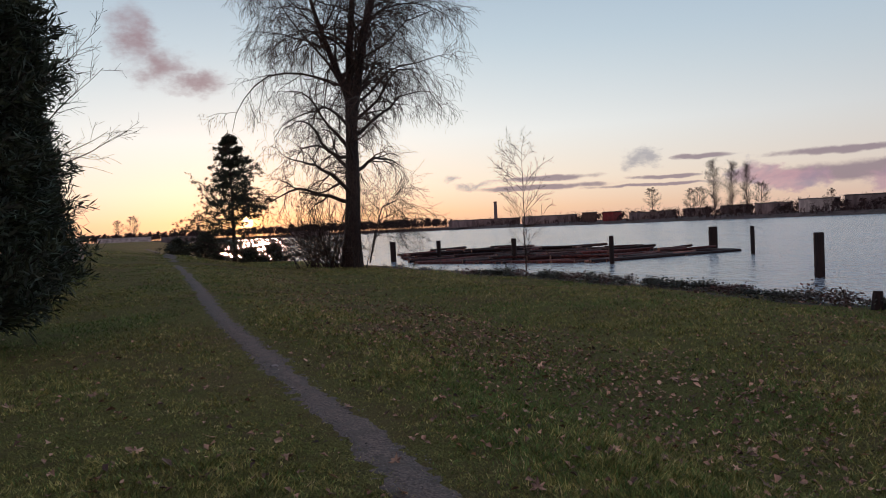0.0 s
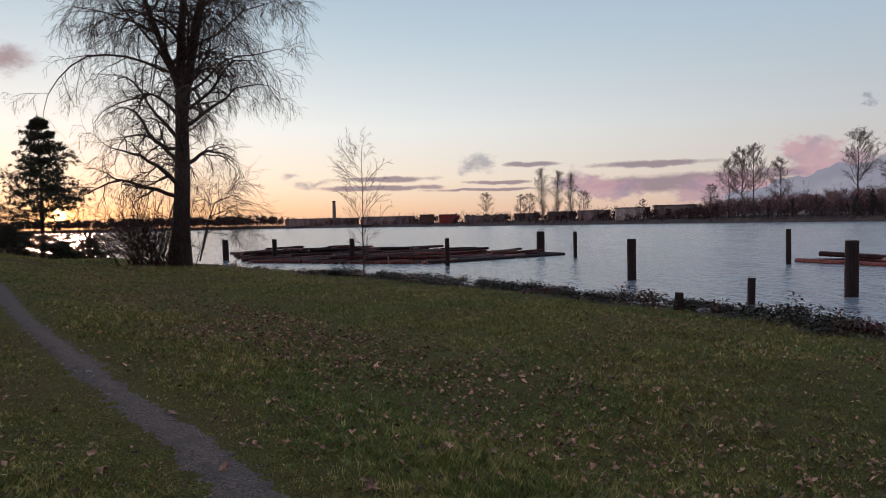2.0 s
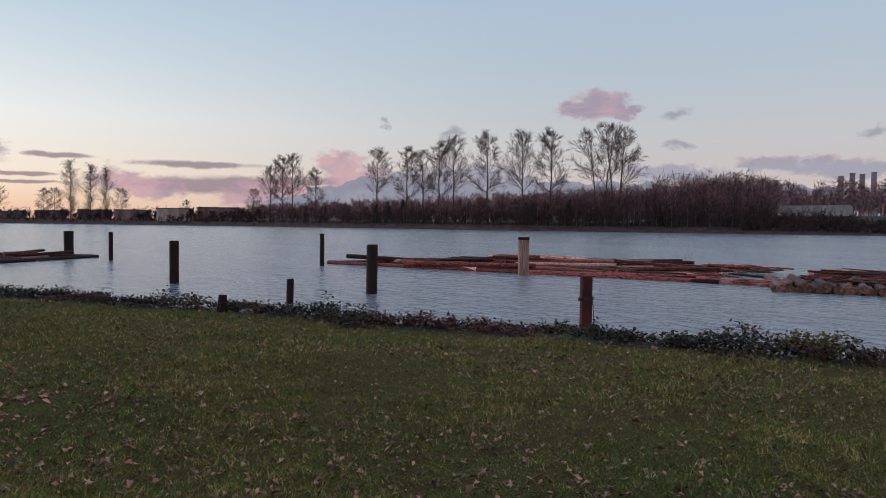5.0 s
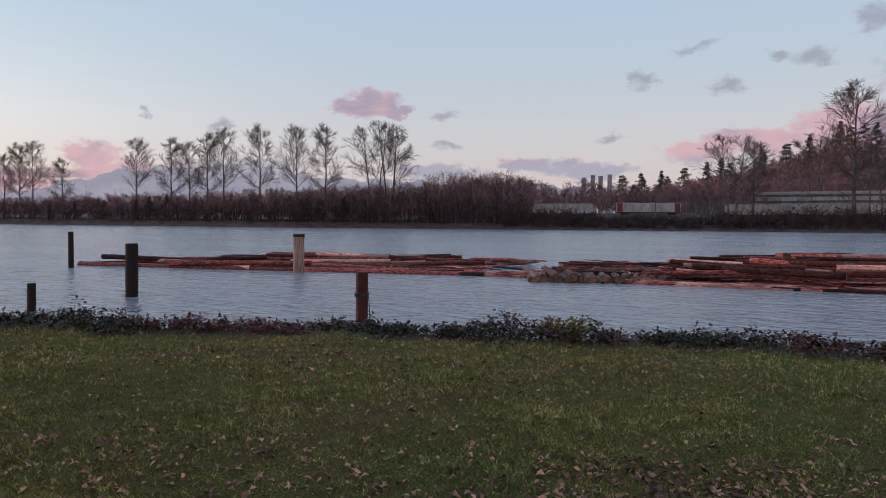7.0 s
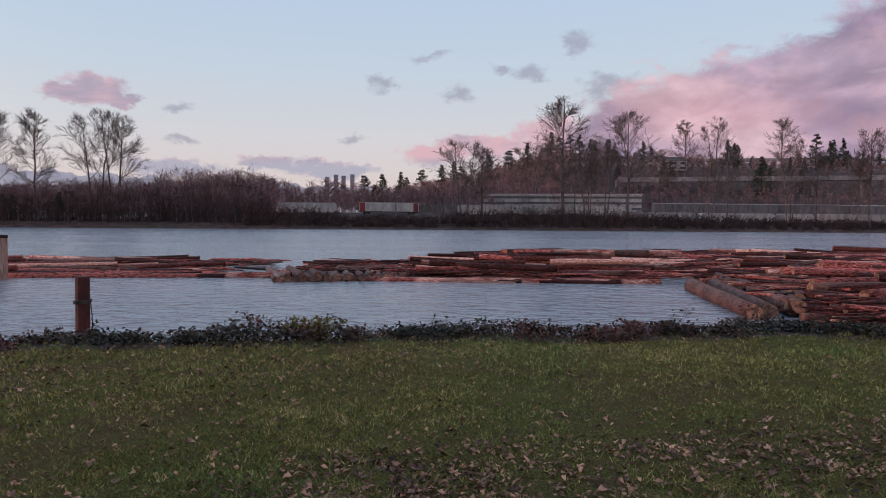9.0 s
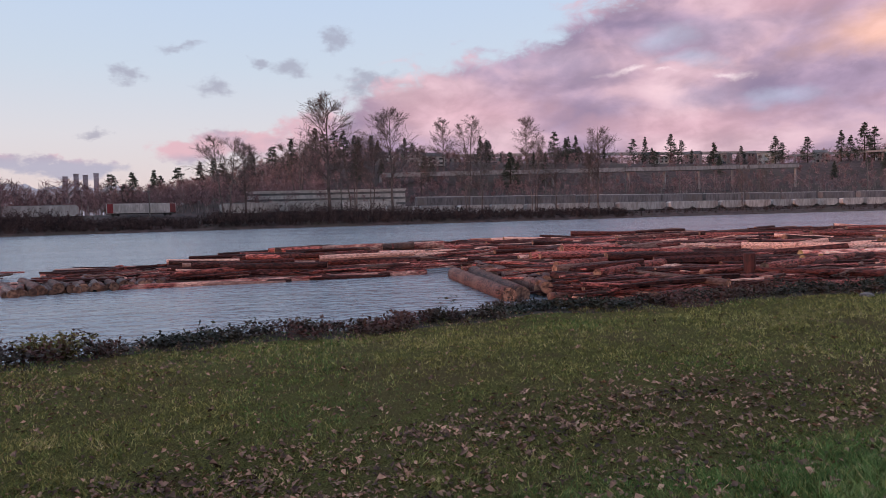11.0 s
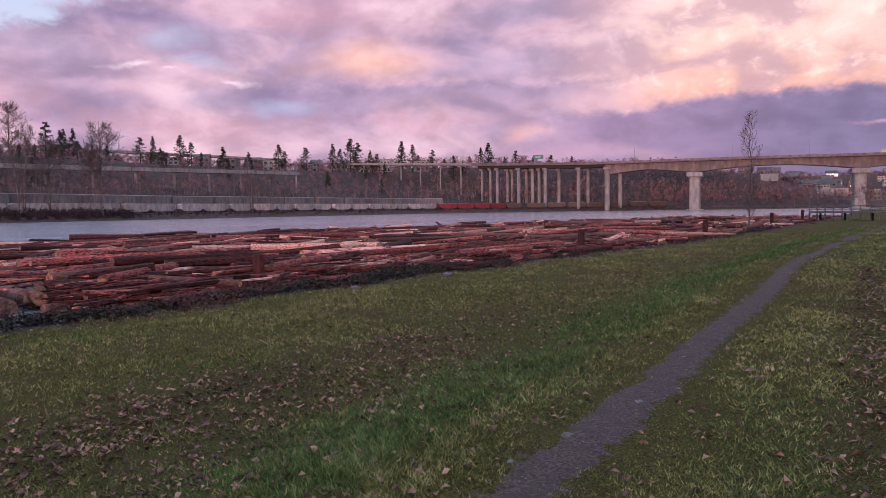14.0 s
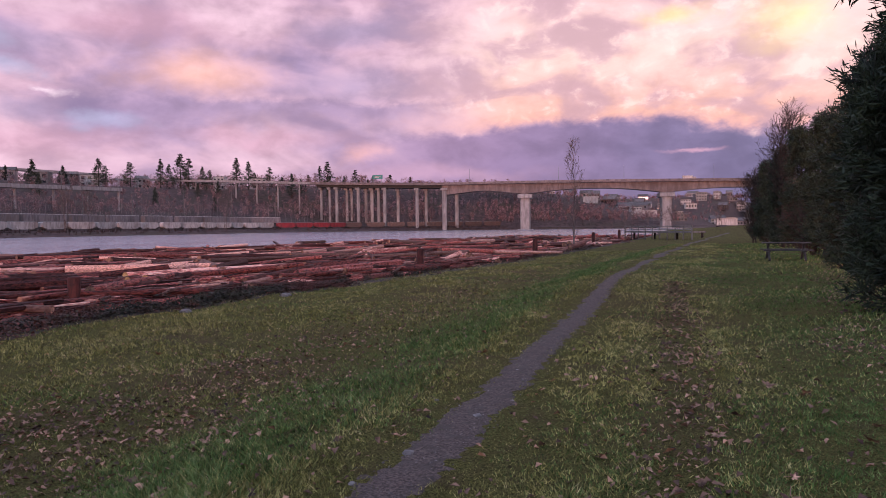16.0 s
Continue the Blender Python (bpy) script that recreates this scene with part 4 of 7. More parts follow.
def river_tree():
    """The large bare cottonwood on the bank: two leaders, arching limbs, hanging twigs."""
    r = np.random.default_rng(3)
    b = polar(-12.4, 46.0)
    z0 = ground_at(b.x, b.y)
    side = Vector((math.cos(radians(-12.4)), -math.sin(radians(-12.4)), 0))     # towards the right as seen from the lawn
    k = 12
    h = np.linspace(0, 1, k)

    def stem(xs, zs, back, r0, r1):
        xx = np.interp(h, np.linspace(0, 1, len(xs)), xs)
        zz = np.interp(h, np.linspace(0, 1, len(zs)), zs)
        bb = np.linspace(0, back, k)
        pts = np.stack([side.x * xx + 0.2 * bb, side.y * xx + bb, zz], 1)
        rad = np.interp(h, [0, 0.06, 1], [r0 * 1.5, r0, r1])
        return pts[None], rad[None]

    main = stem([0, 0.25, 0.35, 0.3, 0.45, 0.9, 1.0], [-0.2, 4, 8, 11, 15, 19, 24], 0.6, 0.55, 0.06)
    second = stem([0.45, 1.1, 1.7, 2.6, 3.6, 4.4], [9.5, 12.2, 15, 18, 20.5, 23], -0.8, 0.30, 0.05)
    third = stem([0.35, -0.7, -1.6, -2.4, -3.2], [11.0, 13.5, 16, 19, 21.5], 0.7, 0.22, 0.04)
    e = empty("bare_cottonwood", Matrix.Translation((b.x, b.y, z0)), "tall bare cottonwood with a forked trunk and drooping twigs", "tree")
    v, f = tube_mesh([(*main, 12), (*second, 9), (*third, 8)])
    mesh_object("trunk", v, f, M_BARK, e, smooth=True)
    L1 = []
    L1.append(spawn(r, *main, 40, 0.17, 0.97, 70, lambda t, n: (9.2 * np.sin(np.clip(t + 0.06, 0.08, 1) * 2.6) ** 0.6 + 0.6) * r.uniform(0.75, 1.1, n), 10, 0.20, 0.17, 0.52, 0.32, 0.12))
    L1.append(spawn(r, *second, 22, 0.1, 0.97, 62, 6.4, 10, 0.20, 0.12, 0.44, 0.42, 0.12, 0.35))
    L1.append(spawn(r, *third, 18, 0.1, 0.97, 62, 6.0, 10, 0.20, 0.12, 0.44, 0.45, 0.12, 0.35))
    p1 = np.concatenate([a for a, _ in L1])
    r1 = np.maximum(np.concatenate([a for _, a in L1]), 0.018)
    p2, r2 = spawn(r, p1, r1, 10, 0.15, 1.0, 50, 2.6, 7, 0.22, 0.05, 0.34, 0.55, 0.3, 0.3)
    r2 = np.maximum(r2, 0.011)
    p3, r3 = spawn(r, p2, r2, 7, 0.1, 1.0, 46, 1.35, 5, 0.24, 0.0, 0.50, 0.6, 0.5, 0.3)
    r3 = np.maximum(r3, 0.009)
    p4, r4 = spawn(r, p3, r3, 3, 0.25, 1.0, 40, 0.8, 3, 0.25, -0.12, 0.45, 0.7, 0.6, 0.2)
    r4 = np.maximum(r4, 0.007)
    v, f = tube_mesh([(p1, r1, 6)])
    tagged(mesh_object("crown_frame", v, f, M_BARK, e, smooth=True), kind="stuff")
    v, f = tube_mesh([(p2, r2, 4), (p3, r3, 3), (p4, r4, 3)])
    tagged(mesh_object("crown", v, f, M_TWIG, e), "dense hanging bare twigs", kind="stuff")
    # low limbs hanging over the water
    t = empty("drooping_shrub", Matrix.Translation((b.x + side.x * 1.2, b.y + side.y * 1.2, z0)), "dark tangle of low drooping branches beside the cottonwood trunk", "shrub")
    base = np.array([[[0, 0, 0.2], [0.4, 0.1, 2.2], [0.9, 0.2, 3.8], [1.8, 0.3, 4.2]], [[0, 0, 0.2], [0.2, 0.4, 1.6], [0.5, 0.8, 3.0], [1.2, 1.2, 3.3]]])
    base[:, :, 0:2] = base[:, :, 0:1] * np.array([side.x, side.y]) + base[:, :, 1:2] * np.array([0.2, 1.0])
    rb = np.tile(np.linspace(0.05, 0.03, 4), (2, 1))
    q1, s1 = spawn(r, base, rb, 16, 0.3, 1, 60, 4.2, 7, 0.14, 0.05, 0.42, 0.55, 0.3, 0.2)
    q1[:, :, 2] = np.maximum(q1[:, :, 2], -0.7)
    q2, s2 = spawn(r, q1, s1, 9, 0.2, 1, 50, 1.5, 5, 0.2, 0, 0.25, 0.6, 0.4, 0.2)
    q3, s3 = spawn(r, q2, np.maximum(s2, 0.008), 4, 0.2, 1, 45, 0.7, 3, 0.2, 0, 0.2, 0.7, 0.5, 0.2)
    v, f = tube_mesh([(base, rb, 7), (q1, s1, 5), (q2, np.maximum(s2, 0.008), 3), (q3, np.maximum(s3, 0.006), 3)])
    tagged(mesh_object("crown", v, f, M_BARK, t), kind="stuff")
    # thicket of stems on the landward side
    c = polar(-14.0, 44.8)
    t = empty("bare_thicket", Matrix.Translation((c.x, c.y, ground_at(c.x, c.y))), "thicket of bare fanning stems at the foot of the cottonwood", "shrub")
    n = 64
    st = np.zeros((n, 6, 3))
    out = -r.uniform(-0.5, 1.25, n)
    back = r.normal(size=n) * 0.5
    hh = r.uniform(1.4, 5.4, n) * (1 - 0.25 * np.abs(out))
    foot = r.normal(size=(n, 2)) * np.array([0.9, 0.5])
    for i in range(6):
        u = i / 5
        a = foot[:, 0] + out * hh * u ** 1.25 + r.normal(size=n) * 0.05
        b2 = foot[:, 1] + back * hh * u ** 1.25 + r.normal(size=n) * 0.05
        st[:, i] = np.stack([side.x * a - side.y * b2, side.y * a + side.x * b2, hh * u - 0.1 - 0.4 * np.abs(out) * u * u], 1)
    sr = np.tile(np.linspace(0.035, 0.010, 6), (n, 1))
    for i in range(n):
        v, f = tube_mesh([(st[i:i + 1], sr[i:i + 1], 5)])
        mesh_object("stem", v, f, M_BARK, t, smooth=True)
    q1, s1 = spawn(r, st, sr, 9, 0.2, 1, 42, 1.5, 5, 0.22, 0.05, 0.2, 0.55, 0.5, 0.3)
    q2, s2 = spawn(r, q1, s1, 5, 0.2, 1, 42, 0.65, 3, 0.2, 0.05, 0.15, 0.7, 0.6, 0.2)
    v, f = tube_mesh([(q1, np.maximum(s1, 0.008), 3), (q2, np.maximum(s2, 0.006), 3)])
    tagged(mesh_object("crown", v, f, M_TWIG, t), "fine bare twigs", kind="stuff")


river_tree()


def conifer(name, height, radius, seed, label, m, boughs=90, needles=26, size=0.30, material=None, category="tree", group="", low=0.06, ragged=0.25, trunk_r=None, tiers=0, sides=7, fat=0.16, taper=1.1, thin=None):
    """Spruce or fir: trunk and drooping whorled boughs dressed with needle sprays."""
    r = np.random.default_rng(seed)
    e = empty(name, m, label, category, group)
    k = 8
    z = np.linspace(-0.3, height, k)
    tr = np.stack([0.02 * height * np.sin(z * 0.3) * 0.3, 0 * z, z], 1)[None]
    rad = np.linspace(trunk_r or height * 0.018, 0.02, k)[None]
    v, f = tube_mesh([(tr, rad, 7)])
    mesh_object("trunk", v, f, M_BARK, e, smooth=True)

    def bl(t, n):
        u = (t - low) / (1 - low)
        return radius * (0.01 + 1.0 * (1 - u) ** taper) * np.clip(0.75 + 1.2 * u, 0, 1) * r.uniform(1 - ragged, 1 + ragged, n)

    p, q = spawn(r, tr, rad, boughs, low, 0.955, 82, bl, 6, 0.06, 0.04, 0.10, 0.35, 0.2, flat=0.8, tiers=tiers)
    if thin:
        mid = p[:, 3]
        keep = ~((mid[:, 2] > thin[0]) & (mid[:, 2] < thin[1]) & (mid[:, 0] > thin[2]))
        p, q = p[keep], q[keep]
    reach = np.repeat(np.linalg.norm(p[:, -1] - p[:, 0], axis=1), sides)
    side, sr = spawn(r, p, q, sides, 0.15, 1.0, 50, lambda t, n: np.minimum(reach * 0.42, radius * 0.34) * (1.15 - 0.75 * t) * r.uniform(0.7, 1.2, n), 3, 0.1, 0.0, 0.15, 0.5, 0.4, flat=0.85)
    nodes = np.concatenate([p[:, 1:].reshape(-1, 3), side[:, 1:].reshape(-1, 3), side.mean(1)])
    dirs = np.concatenate([np.diff(p, axis=1).reshape(-1, 3), np.diff(side, axis=1).reshape(-1, 3), side[:, -1] - side[:, 0]])
    dirs /= np.linalg.norm(dirs, axis=1, keepdims=True) + 1e-9
    per = max(1, int(needles * boughs / len(nodes) + 0.5))
    sv, sf = sprays(r, nodes, size, size * fat, per, 0.55, dirs, 0.25)
    tv, tf = tube_mesh([(p, np.maximum(q, 0.012), 3), (side, np.maximum(sr, 0.008), 3)] if sides > 5 else [(p, np.maximum(q, 0.012), 3)])
    if sides > 5:
        tagged(mesh_object("crown_frame", tv, tf, M_BARK, e), kind="stuff")
    tagged(mesh_object("foliage", sv, sf, material or M_NEEDLE, e), kind="stuff")
    return e


b = polar(-21.45, 64.0)
conifer("spruce_tree", 11.4, 4.9, 21, "dark spruce with drooping boughs at the lawn edge before the sunset", Matrix.Translation((b.x, b.y, ground_at(b.x, b.y))), 190, 230, 0.19, ragged=0.5, tiers=12, low=0.04, taper=1.0, thin=(1.9, 3.7, 0.35))
for i, (a, d, h, rd) in enumerate([(-23.6, 66.0, 2.3, 2.6), (-18.4, 65.0, 1.6, 2.0), (-20.3, 62.0, 1.3, 2.0), (-25.6, 70.0, 1.5, 2.0)]):
    b = polar(a, d)
    conifer("evergreen_shrub", h, rd, 50 + i, "low dark evergreen shrub under the spruce", Matrix.Translation((b.x, b.y, ground_at(b.x, b.y))), 60, 70, 0.22, category="shrub", low=0.02, ragged=0.5)


def cedar(height, radius, seed, label, m, group="", dense=170, leafy=9, big=1.0):
    """Columnar cedar clothed to the ground in upswept sprays."""
    r = np.random.default_rng(seed)
    e = empty("cedar_tree", m, label, "tree", group)
    k = 9
    z = np.linspace(-0.3, height, k)
    tr = np.stack([0.05 * np.sin(z), 0.05 * np.cos(z * 1.3), z], 1)[None]
    rad = np.linspace(0.16, 0.015, k)[None]
    v, f = tube_mesh([(tr, rad, 7)])
    mesh_object("trunk", v, f, M_BARK, e, smooth=True)

    def bl(t, n):
        lump = 0.85 + 0.3 * np.sin(t * 23 + seed) * r.uniform(0.3, 1, n)
        return radius * np.clip((1.05 - t) ** 0.55, 0.1, 1) * np.clip(0.72 + t * 1.6, 0, 1) * lump * r.uniform(0.75, 1.15, n)

    p, q = spawn(r, tr, rad, dense, 0.02, 0.985, 68, bl, 5, 0.1, 0.10, 0.0, 0.35, 0.2)
    p2, q2 = spawn(r, p, q, 7, 0.35, 1.0, 42, radius * 0.34, 4, 0.15, 0.12, 0.0, 0.5, 0.4, 0.2)
    nodes = np.concatenate([p[:, 2:].reshape(-1, 3), p2[:, 1:].reshape(-1, 3)])
    dirs = np.concatenate([np.diff(p, axis=1)[:, 1:].reshape(-1, 3), np.diff(p2, axis=1).reshape(-1, 3)])
    dirs /= np.linalg.norm(dirs, axis=1, keepdims=True) + 1e-9
    sv, sf = sprays(r, nodes, 0.21 * big, 0.017 * big, leafy, 0.75, dirs, 0.12)
    tv, tf = tube_mesh([(p, np.maximum(q, 0.01), 4), (p2, np.maximum(q2, 0.006), 3)])
    tagged(mesh_object("crown_frame", tv, tf, M_BARK, e), kind="stuff")
    tagged(mesh_object("foliage", sv, sf, M_CEDAR, e), kind="stuff")
    return e


def at(az, d):
    b = polar(az, d)
    return Matrix.Translation((b.x, b.y, ground_at(b.x, b.y)))


HEDGE = "tall dark evergreen cedar in the boundary hedge"
first = cedar(10.5, 2.15, 5, HEDGE, at(-40.2, 13.4), "boundary hedge", 240, 16)
second_cedar = cedar(9.0, 1.9, 6, HEDGE, at(-36.6, 21.5), "boundary hedge", 130, 8, 1.4)
for a, d, s in ((-35.6, 27.5, 0.85), (-34.6, 34.0, 0.75), (-33.9, 41.0, 0.55)):
    copy_thing(second_cedar, at(a, d) @ Matrix.Rotation(a, 4, "Z")).scale = (s * 0.9, s * 0.9, s)
right = cedar(10.5, 1.9, 8, "tall green cedar with ragged sprays beside the lawn", at(-171.2, 14.0), "hedge beside the lawn", 240, 22, 0.9)
for a, d, s in ((-175.6, 21.0, 0.66), (-177.6, 28.0, 0.62), (-178.8, 37.0, 0.70), (179.6, 46.0, 0.76), (178.4, 54.0, 0.74), (177.4, 62.0, 0.70), (176.9, 72.0, 0.66)):
    copy_thing(second_cedar, at(a, d) @ Matrix.Rotation(a * 3, 4, "Z")).scale = (s, s, s)


def bare_tree(name, height, spread, seed, label, m, n1=34, n2=9, n3=5, material=None, trunk_r=0.0, category="tree", group="", low=0.25, up=0.10, forks=1, twig=0.02, ang=38):
    """Leafless tree: trunk, limbs and fine twigs."""
    r = np.random.default_rng(seed)
    material = material or M_FARTWIG
    e = empty(name, m, label, category, group)
    k = 9
    z = np.linspace(-0.4, height, k)
    stems, rads = [], []
    for i in range(forks):
        off = (i - (forks - 1) / 2) * spread * 0.35
        stems.append(np.stack([off * (0.3 + 0.7 * z / height) + r.normal(size=k) * height * 0.006, r.normal(size=k) * height * 0.006, z * (1 - 0.1 * i)], 1))
        rads.append(np.linspace(trunk_r or height * 0.013, twig, k))
    tr, rad = np.stack(stems), np.stack(rads)
    v, f = tube_mesh([(tr, rad, 6)])
    mesh_object("trunk", v, f, material, e, smooth=True)

    def bl(t, n):
        u = (t - low) / (1 - low)
        return spread * (0.35 + 0.75 * np.sin(np.clip(u, 0, 1) * 2.6 + 0.25)) * r.uniform(0.7, 1.15, n)

    p1, r1 = spawn(r, tr, rad, n1, low, 0.98, ang, bl, 6, 0.09, up, 0.03, 0.5, 0.2)
    r1 = np.maximum(r1, twig)
    p2, r2 = spawn(r, p1, r1, n2, 0.2, 1.0, 38, spread * 0.36, 4, 0.13, up * 0.7, 0.05, 0.6, 0.4, 0.3)
    r2 = np.maximum(r2, twig * 0.8)
    p3, r3 = spawn(r, p2, r2, n3, 0.2, 1.0, 38, spread * 0.17, 3, 0.15, 0.03, 0.05, 0.7, 0.5, 0.2)
    r3 = np.maximum(r3, twig * 0.6)
    v, f = tube_mesh([(p1, r1, 4), (p2, r2, 3), (p3, r3, 3)])
    tagged(mesh_object("crown", v, f, material, e), kind="stuff")
    return e


# slender saplings on the bank
b = polar(1.7, 30.6)
bare_tree("birch_sapling", 5.6, 1.5, 31, "slender leafless sapling on the edge of the bank", Matrix.Translation((b.x, b.y, ground_at(b.x, b.y))), 30, 6, 3, M_TWIG, 0.035, low=0.12, twig=0.007, up=0.06, ang=48)
b = polar(163.2, 69.0)
bare_tree("birch_sapling", 10.0, 1.7, 32, "slender pale leafless tree beside the log boom", Matrix.Translation((b.x, b.y, -0.6)), 36, 6, 3, M_FARTWIG, 0.09, low=0.12, twig=0.012, up=0.14)
# leafless crowns in the hedges
m = at(-34.6, 22.0)
bare_tree("hedge_tree", 7.6, 2.6, 33, "bare tree with thin reaching twigs behind the hedge", m, 26, 7, 3, M_TWIG, 0.08, low=0.2, twig=0.007, up=0.05, ang=52)
bare_tree("hedge_tree", 8.6, 2.0, 34, "bare upright tree among the evergreen hedge", at(178.6, 52.0), 40, 7, 4, M_TWIG, 0.10, low=0.3, twig=0.012, up=0.14, forks=2)
bare_tree("hedge_tree", 5.5, 2.0, 35, "bare bushy tree at the end of the hedge", at(176.5, 66.0), 40, 7, 4, M_TWIG, 0.08, low=0.1, twig=0.012, up=0.12, forks=2)


# trees across the river
def fan_tree(name, height, seed, label, m, forks=1, low=0.34, wide=0.20, n1=40, material=None, twig=0.026, group=""):
    """Leafless riverside tree: clear stems below a rounded crown of upswept limbs and fine outer twigs."""
    r = np.random.default_rng(seed)
    material = material or M_FARTWIG
    e = empty(name, m, label, "tree", group)
    k = 9
    z = np.linspace(-0.4, height * 0.97, k)
    stems, rads = [], []
    for i in range(forks):
        a = 6.283 * (i + 0.2) / forks
        foot = height * 0.03 * (forks > 1)
        spread = height * 0.10 * (forks > 1)
        u = np.clip(z / height, 0, 1)
        stems.append(np.stack([np.cos(a) * (foot + spread * u ** 1.3) + r.normal(size=k) * height * 0.004, np.sin(a) * (foot + spread * u ** 1.3) + r.normal(size=k) * height * 0.004, z * (1 - 0.07 * i)], 1))
        rads.append(np.linspace(height * 0.0125 * (0.85 if forks > 1 else 1), twig, k))
    tr, rad = np.stack(stems), np.stack(rads)
    for i in range(forks):
        v, f = tube_mesh([(tr[i:i + 1], rad[i:i + 1], 7)])
        mesh_object("trunk", v, f, material, e, smooth=True)
    ca, cb, cz = height * (1.0 - low * 0.8) / 2, height * wide, height * (1.0 + low * 0.8) / 2
    sn, cs = math.sin(radians(47)), math.cos(radians(47))

    def reach_out(t, n):
        h = t * height - cz
        A, B, C = (sn / cb) ** 2 + (cs / ca) ** 2, 2 * h * cs / ca ** 2, (h / ca) ** 2 - 1
        L = (-B + np.sqrt(np.maximum(B * B - 4 * A * C, 0))) / (2 * A)
        return np.clip(L, height * 0.02, height * 0.5) * r.uniform(0.62, 1.08, n)

    p1, r1 = spawn(r, tr, rad, n1 // forks, low, 0.95, 54, reach_out, 7, 0.09, 0.065, 0.0, 0.46, 0.25)
    r1 = np.maximum(r1, twig * 1.3)
    reach = np.repeat(np.linalg.norm(p1[:, -1] - p1[:, 0], axis=1), 9)
    p2, r2 = spawn(r, p1, r1, 9, 0.22, 1.0, 36, lambda t, n: reach * 0.40 * (1.1 - 0.6 * t) * r.uniform(0.7, 1.2, n) + 0.3, 4, 0.10, 0.05, 0.0, 0.6, 0.4)
    r2 = np.maximum(r2, twig)
    p3, r3 = spawn(r, p2, r2, 6, 0.2, 1.0, 30, height * 0.045, 2, 0.0, 0.0, 0.0, 0.7, 0.6, 0.2)
    r3 = np.maximum(r3, twig * 0.6)
    v, f = tube_mesh([(p1, r1, 4), (p2, r2, 3), (p3, r3, 3)])
    tagged(mesh_object("crown", v, f, material, e), kind="stuff")
    return e


far_forms = []
for i, (h, fk, lo, wd) in enumerate([(26, 1, 0.36, 0.23), (25, 2, 0.38, 0.23), (26, 1, 0.30, 0.20), (25, 3, 0.38, 0.26)]):
    far_forms.append((fan_tree("cottonwood_tree", h, 60 + i, "tall bare cottonwood on the far bank", Matrix.Translation((0, 0, -500)), fk, lo, wd), h))
poplar = (bare_tree("poplar_tree", 26, 5.0, 70, "narrow upright bare poplar on the far bank", Matrix.Translation((0, 0, -500)), 80, 7, 4, low=0.08, twig=0.028, up=0.08, trunk_r=0.16, ang=24), 26)


def far_base(az, r):
    """Point r metres inland of the far waterline on a bearing."""
    lo, hi = 60.0, 1500.0
    s, c = math.sin(radians(az)), math.cos(radians(az))
    for _ in range(40):
        mid = (lo + hi) / 2
        if mid * s - float(far_x(np.array([mid * c]))[0]) < r:
            lo = mid
        else:
            hi = mid
    x, y = lo * s, lo * c
    return Vector((x, y, float(far_z(np.array([r]), np.array([y]))[0]))), lo


def far_spots(az, r):
    """The same for many bearings at once: x, y, ground height, distance."""
    lo, hi = np.full(len(az), 60.0), np.full(len(az), 1500.0)
    sn, cs = np.sin(np.radians(az)), np.cos(np.radians(az))
    for _ in range(26):
        mid = (lo + hi) / 2
        short = mid * sn - far_x(mid * cs) < r
        lo, hi = np.where(short, mid, lo), np.where(short, hi, mid)
    x, y = lo * sn, lo * cs
    return x, y, far_z(r, y), lo


def plant_far(form, az, top_el, r, label="", turn=None, wide=1.0, group="far bank trees", least=0.0):
    ob, h = form
    b, d = far_base(az, r)
    s = max(0.2, (up_to(d, top_el) - b.z) / h)
    c = copy_thing(ob, Matrix.Translation(b) @ Matrix.Rotation(az * 7.3 if turn is None else turn, 4, "Z"))
    w = max(s, least) * wide
    c.scale = (w, w, s)
    tagged(c, label, group=group)
    return c


TALL = "tall bare cottonwood standing above the brush on the far bank"
for i, (az, el, r) in enumerate([(30.3, 4.4, 14), (31.2, 5.3, 16), (32.0, 5.4, 15), (33.8, 4.4, 12), (38.7, 6.0, 12), (41.1, 6.3, 10), (42.4, 5.9, 12), (43.7, 6.8, 9), (44.9, 7.1, 10), (47.6, 7.6, 10), (50.4, 7.5, 9), (52.7, 7.8, 10), (56.6, 8.15, 14), (57.9, 8.3, 16)]):
    plant_far(far_forms[(i * 2 + (i > 11)) % 4], az, el, r, TALL, wide=0.95)
for i, (az, el, r, w) in enumerate([(84.4, 6.9, 14, 1.2), (92.3, 10.1, 12, 0.9), (94.3, 6.7, 8, 0.7), (97.4, 8.8, 12, 0.8), (95.8, 6.6, 10, 0.6), (101.6, 8.0, 150, 0.8), (103.7, 8.1, 160, 0.8), (108.3, 7.8, 140, 0.8),
                                    (103.5, 5.6, 9, 0.6), (104.7, 6.0, 12, 0.7), (108.9, 6.4, 8, 0.6), (110.6, 5.4, 14, 0.7), (113.9, 6.8, 9, 0.8), (113.2, 5.4, 8, 0.6), (124.5, 3.4, 6, 0.5), (126.0, 2.9, 9, 0.5), (135.5, 3.3, 5, 0.5), (85.9, 6.2, 20, 1.0), (90.0, 7.0, 60, 1.0), (99.8, 5.8, 60, 0.9)]):
    plant_far(far_forms[(i + 1) % 4], az, el, r, "bare tree rising behind the far shore", wide=min(w * 1.35, 1.25))
for az, el in ((16.2, 3.87), (17.5, 3.66), (18.5, 3.49)):
    plant_far(poplar, az, el, 30, "narrow upright bare poplar above the far sheds", wide=1.5)
for az, el in ((11.7, 2.44), (14.5, 2.23), (15.2, 2.3), (19.5, 2.4), (-24.0, 1.9), (-28.6, 2.0), (-29.6, 1.7), (24.0, 1.6), (29.0, 2.6)):
    plant_far(far_forms[2], az, el, 24, "bare tree among the sheds on the far shore", wide=1.3)
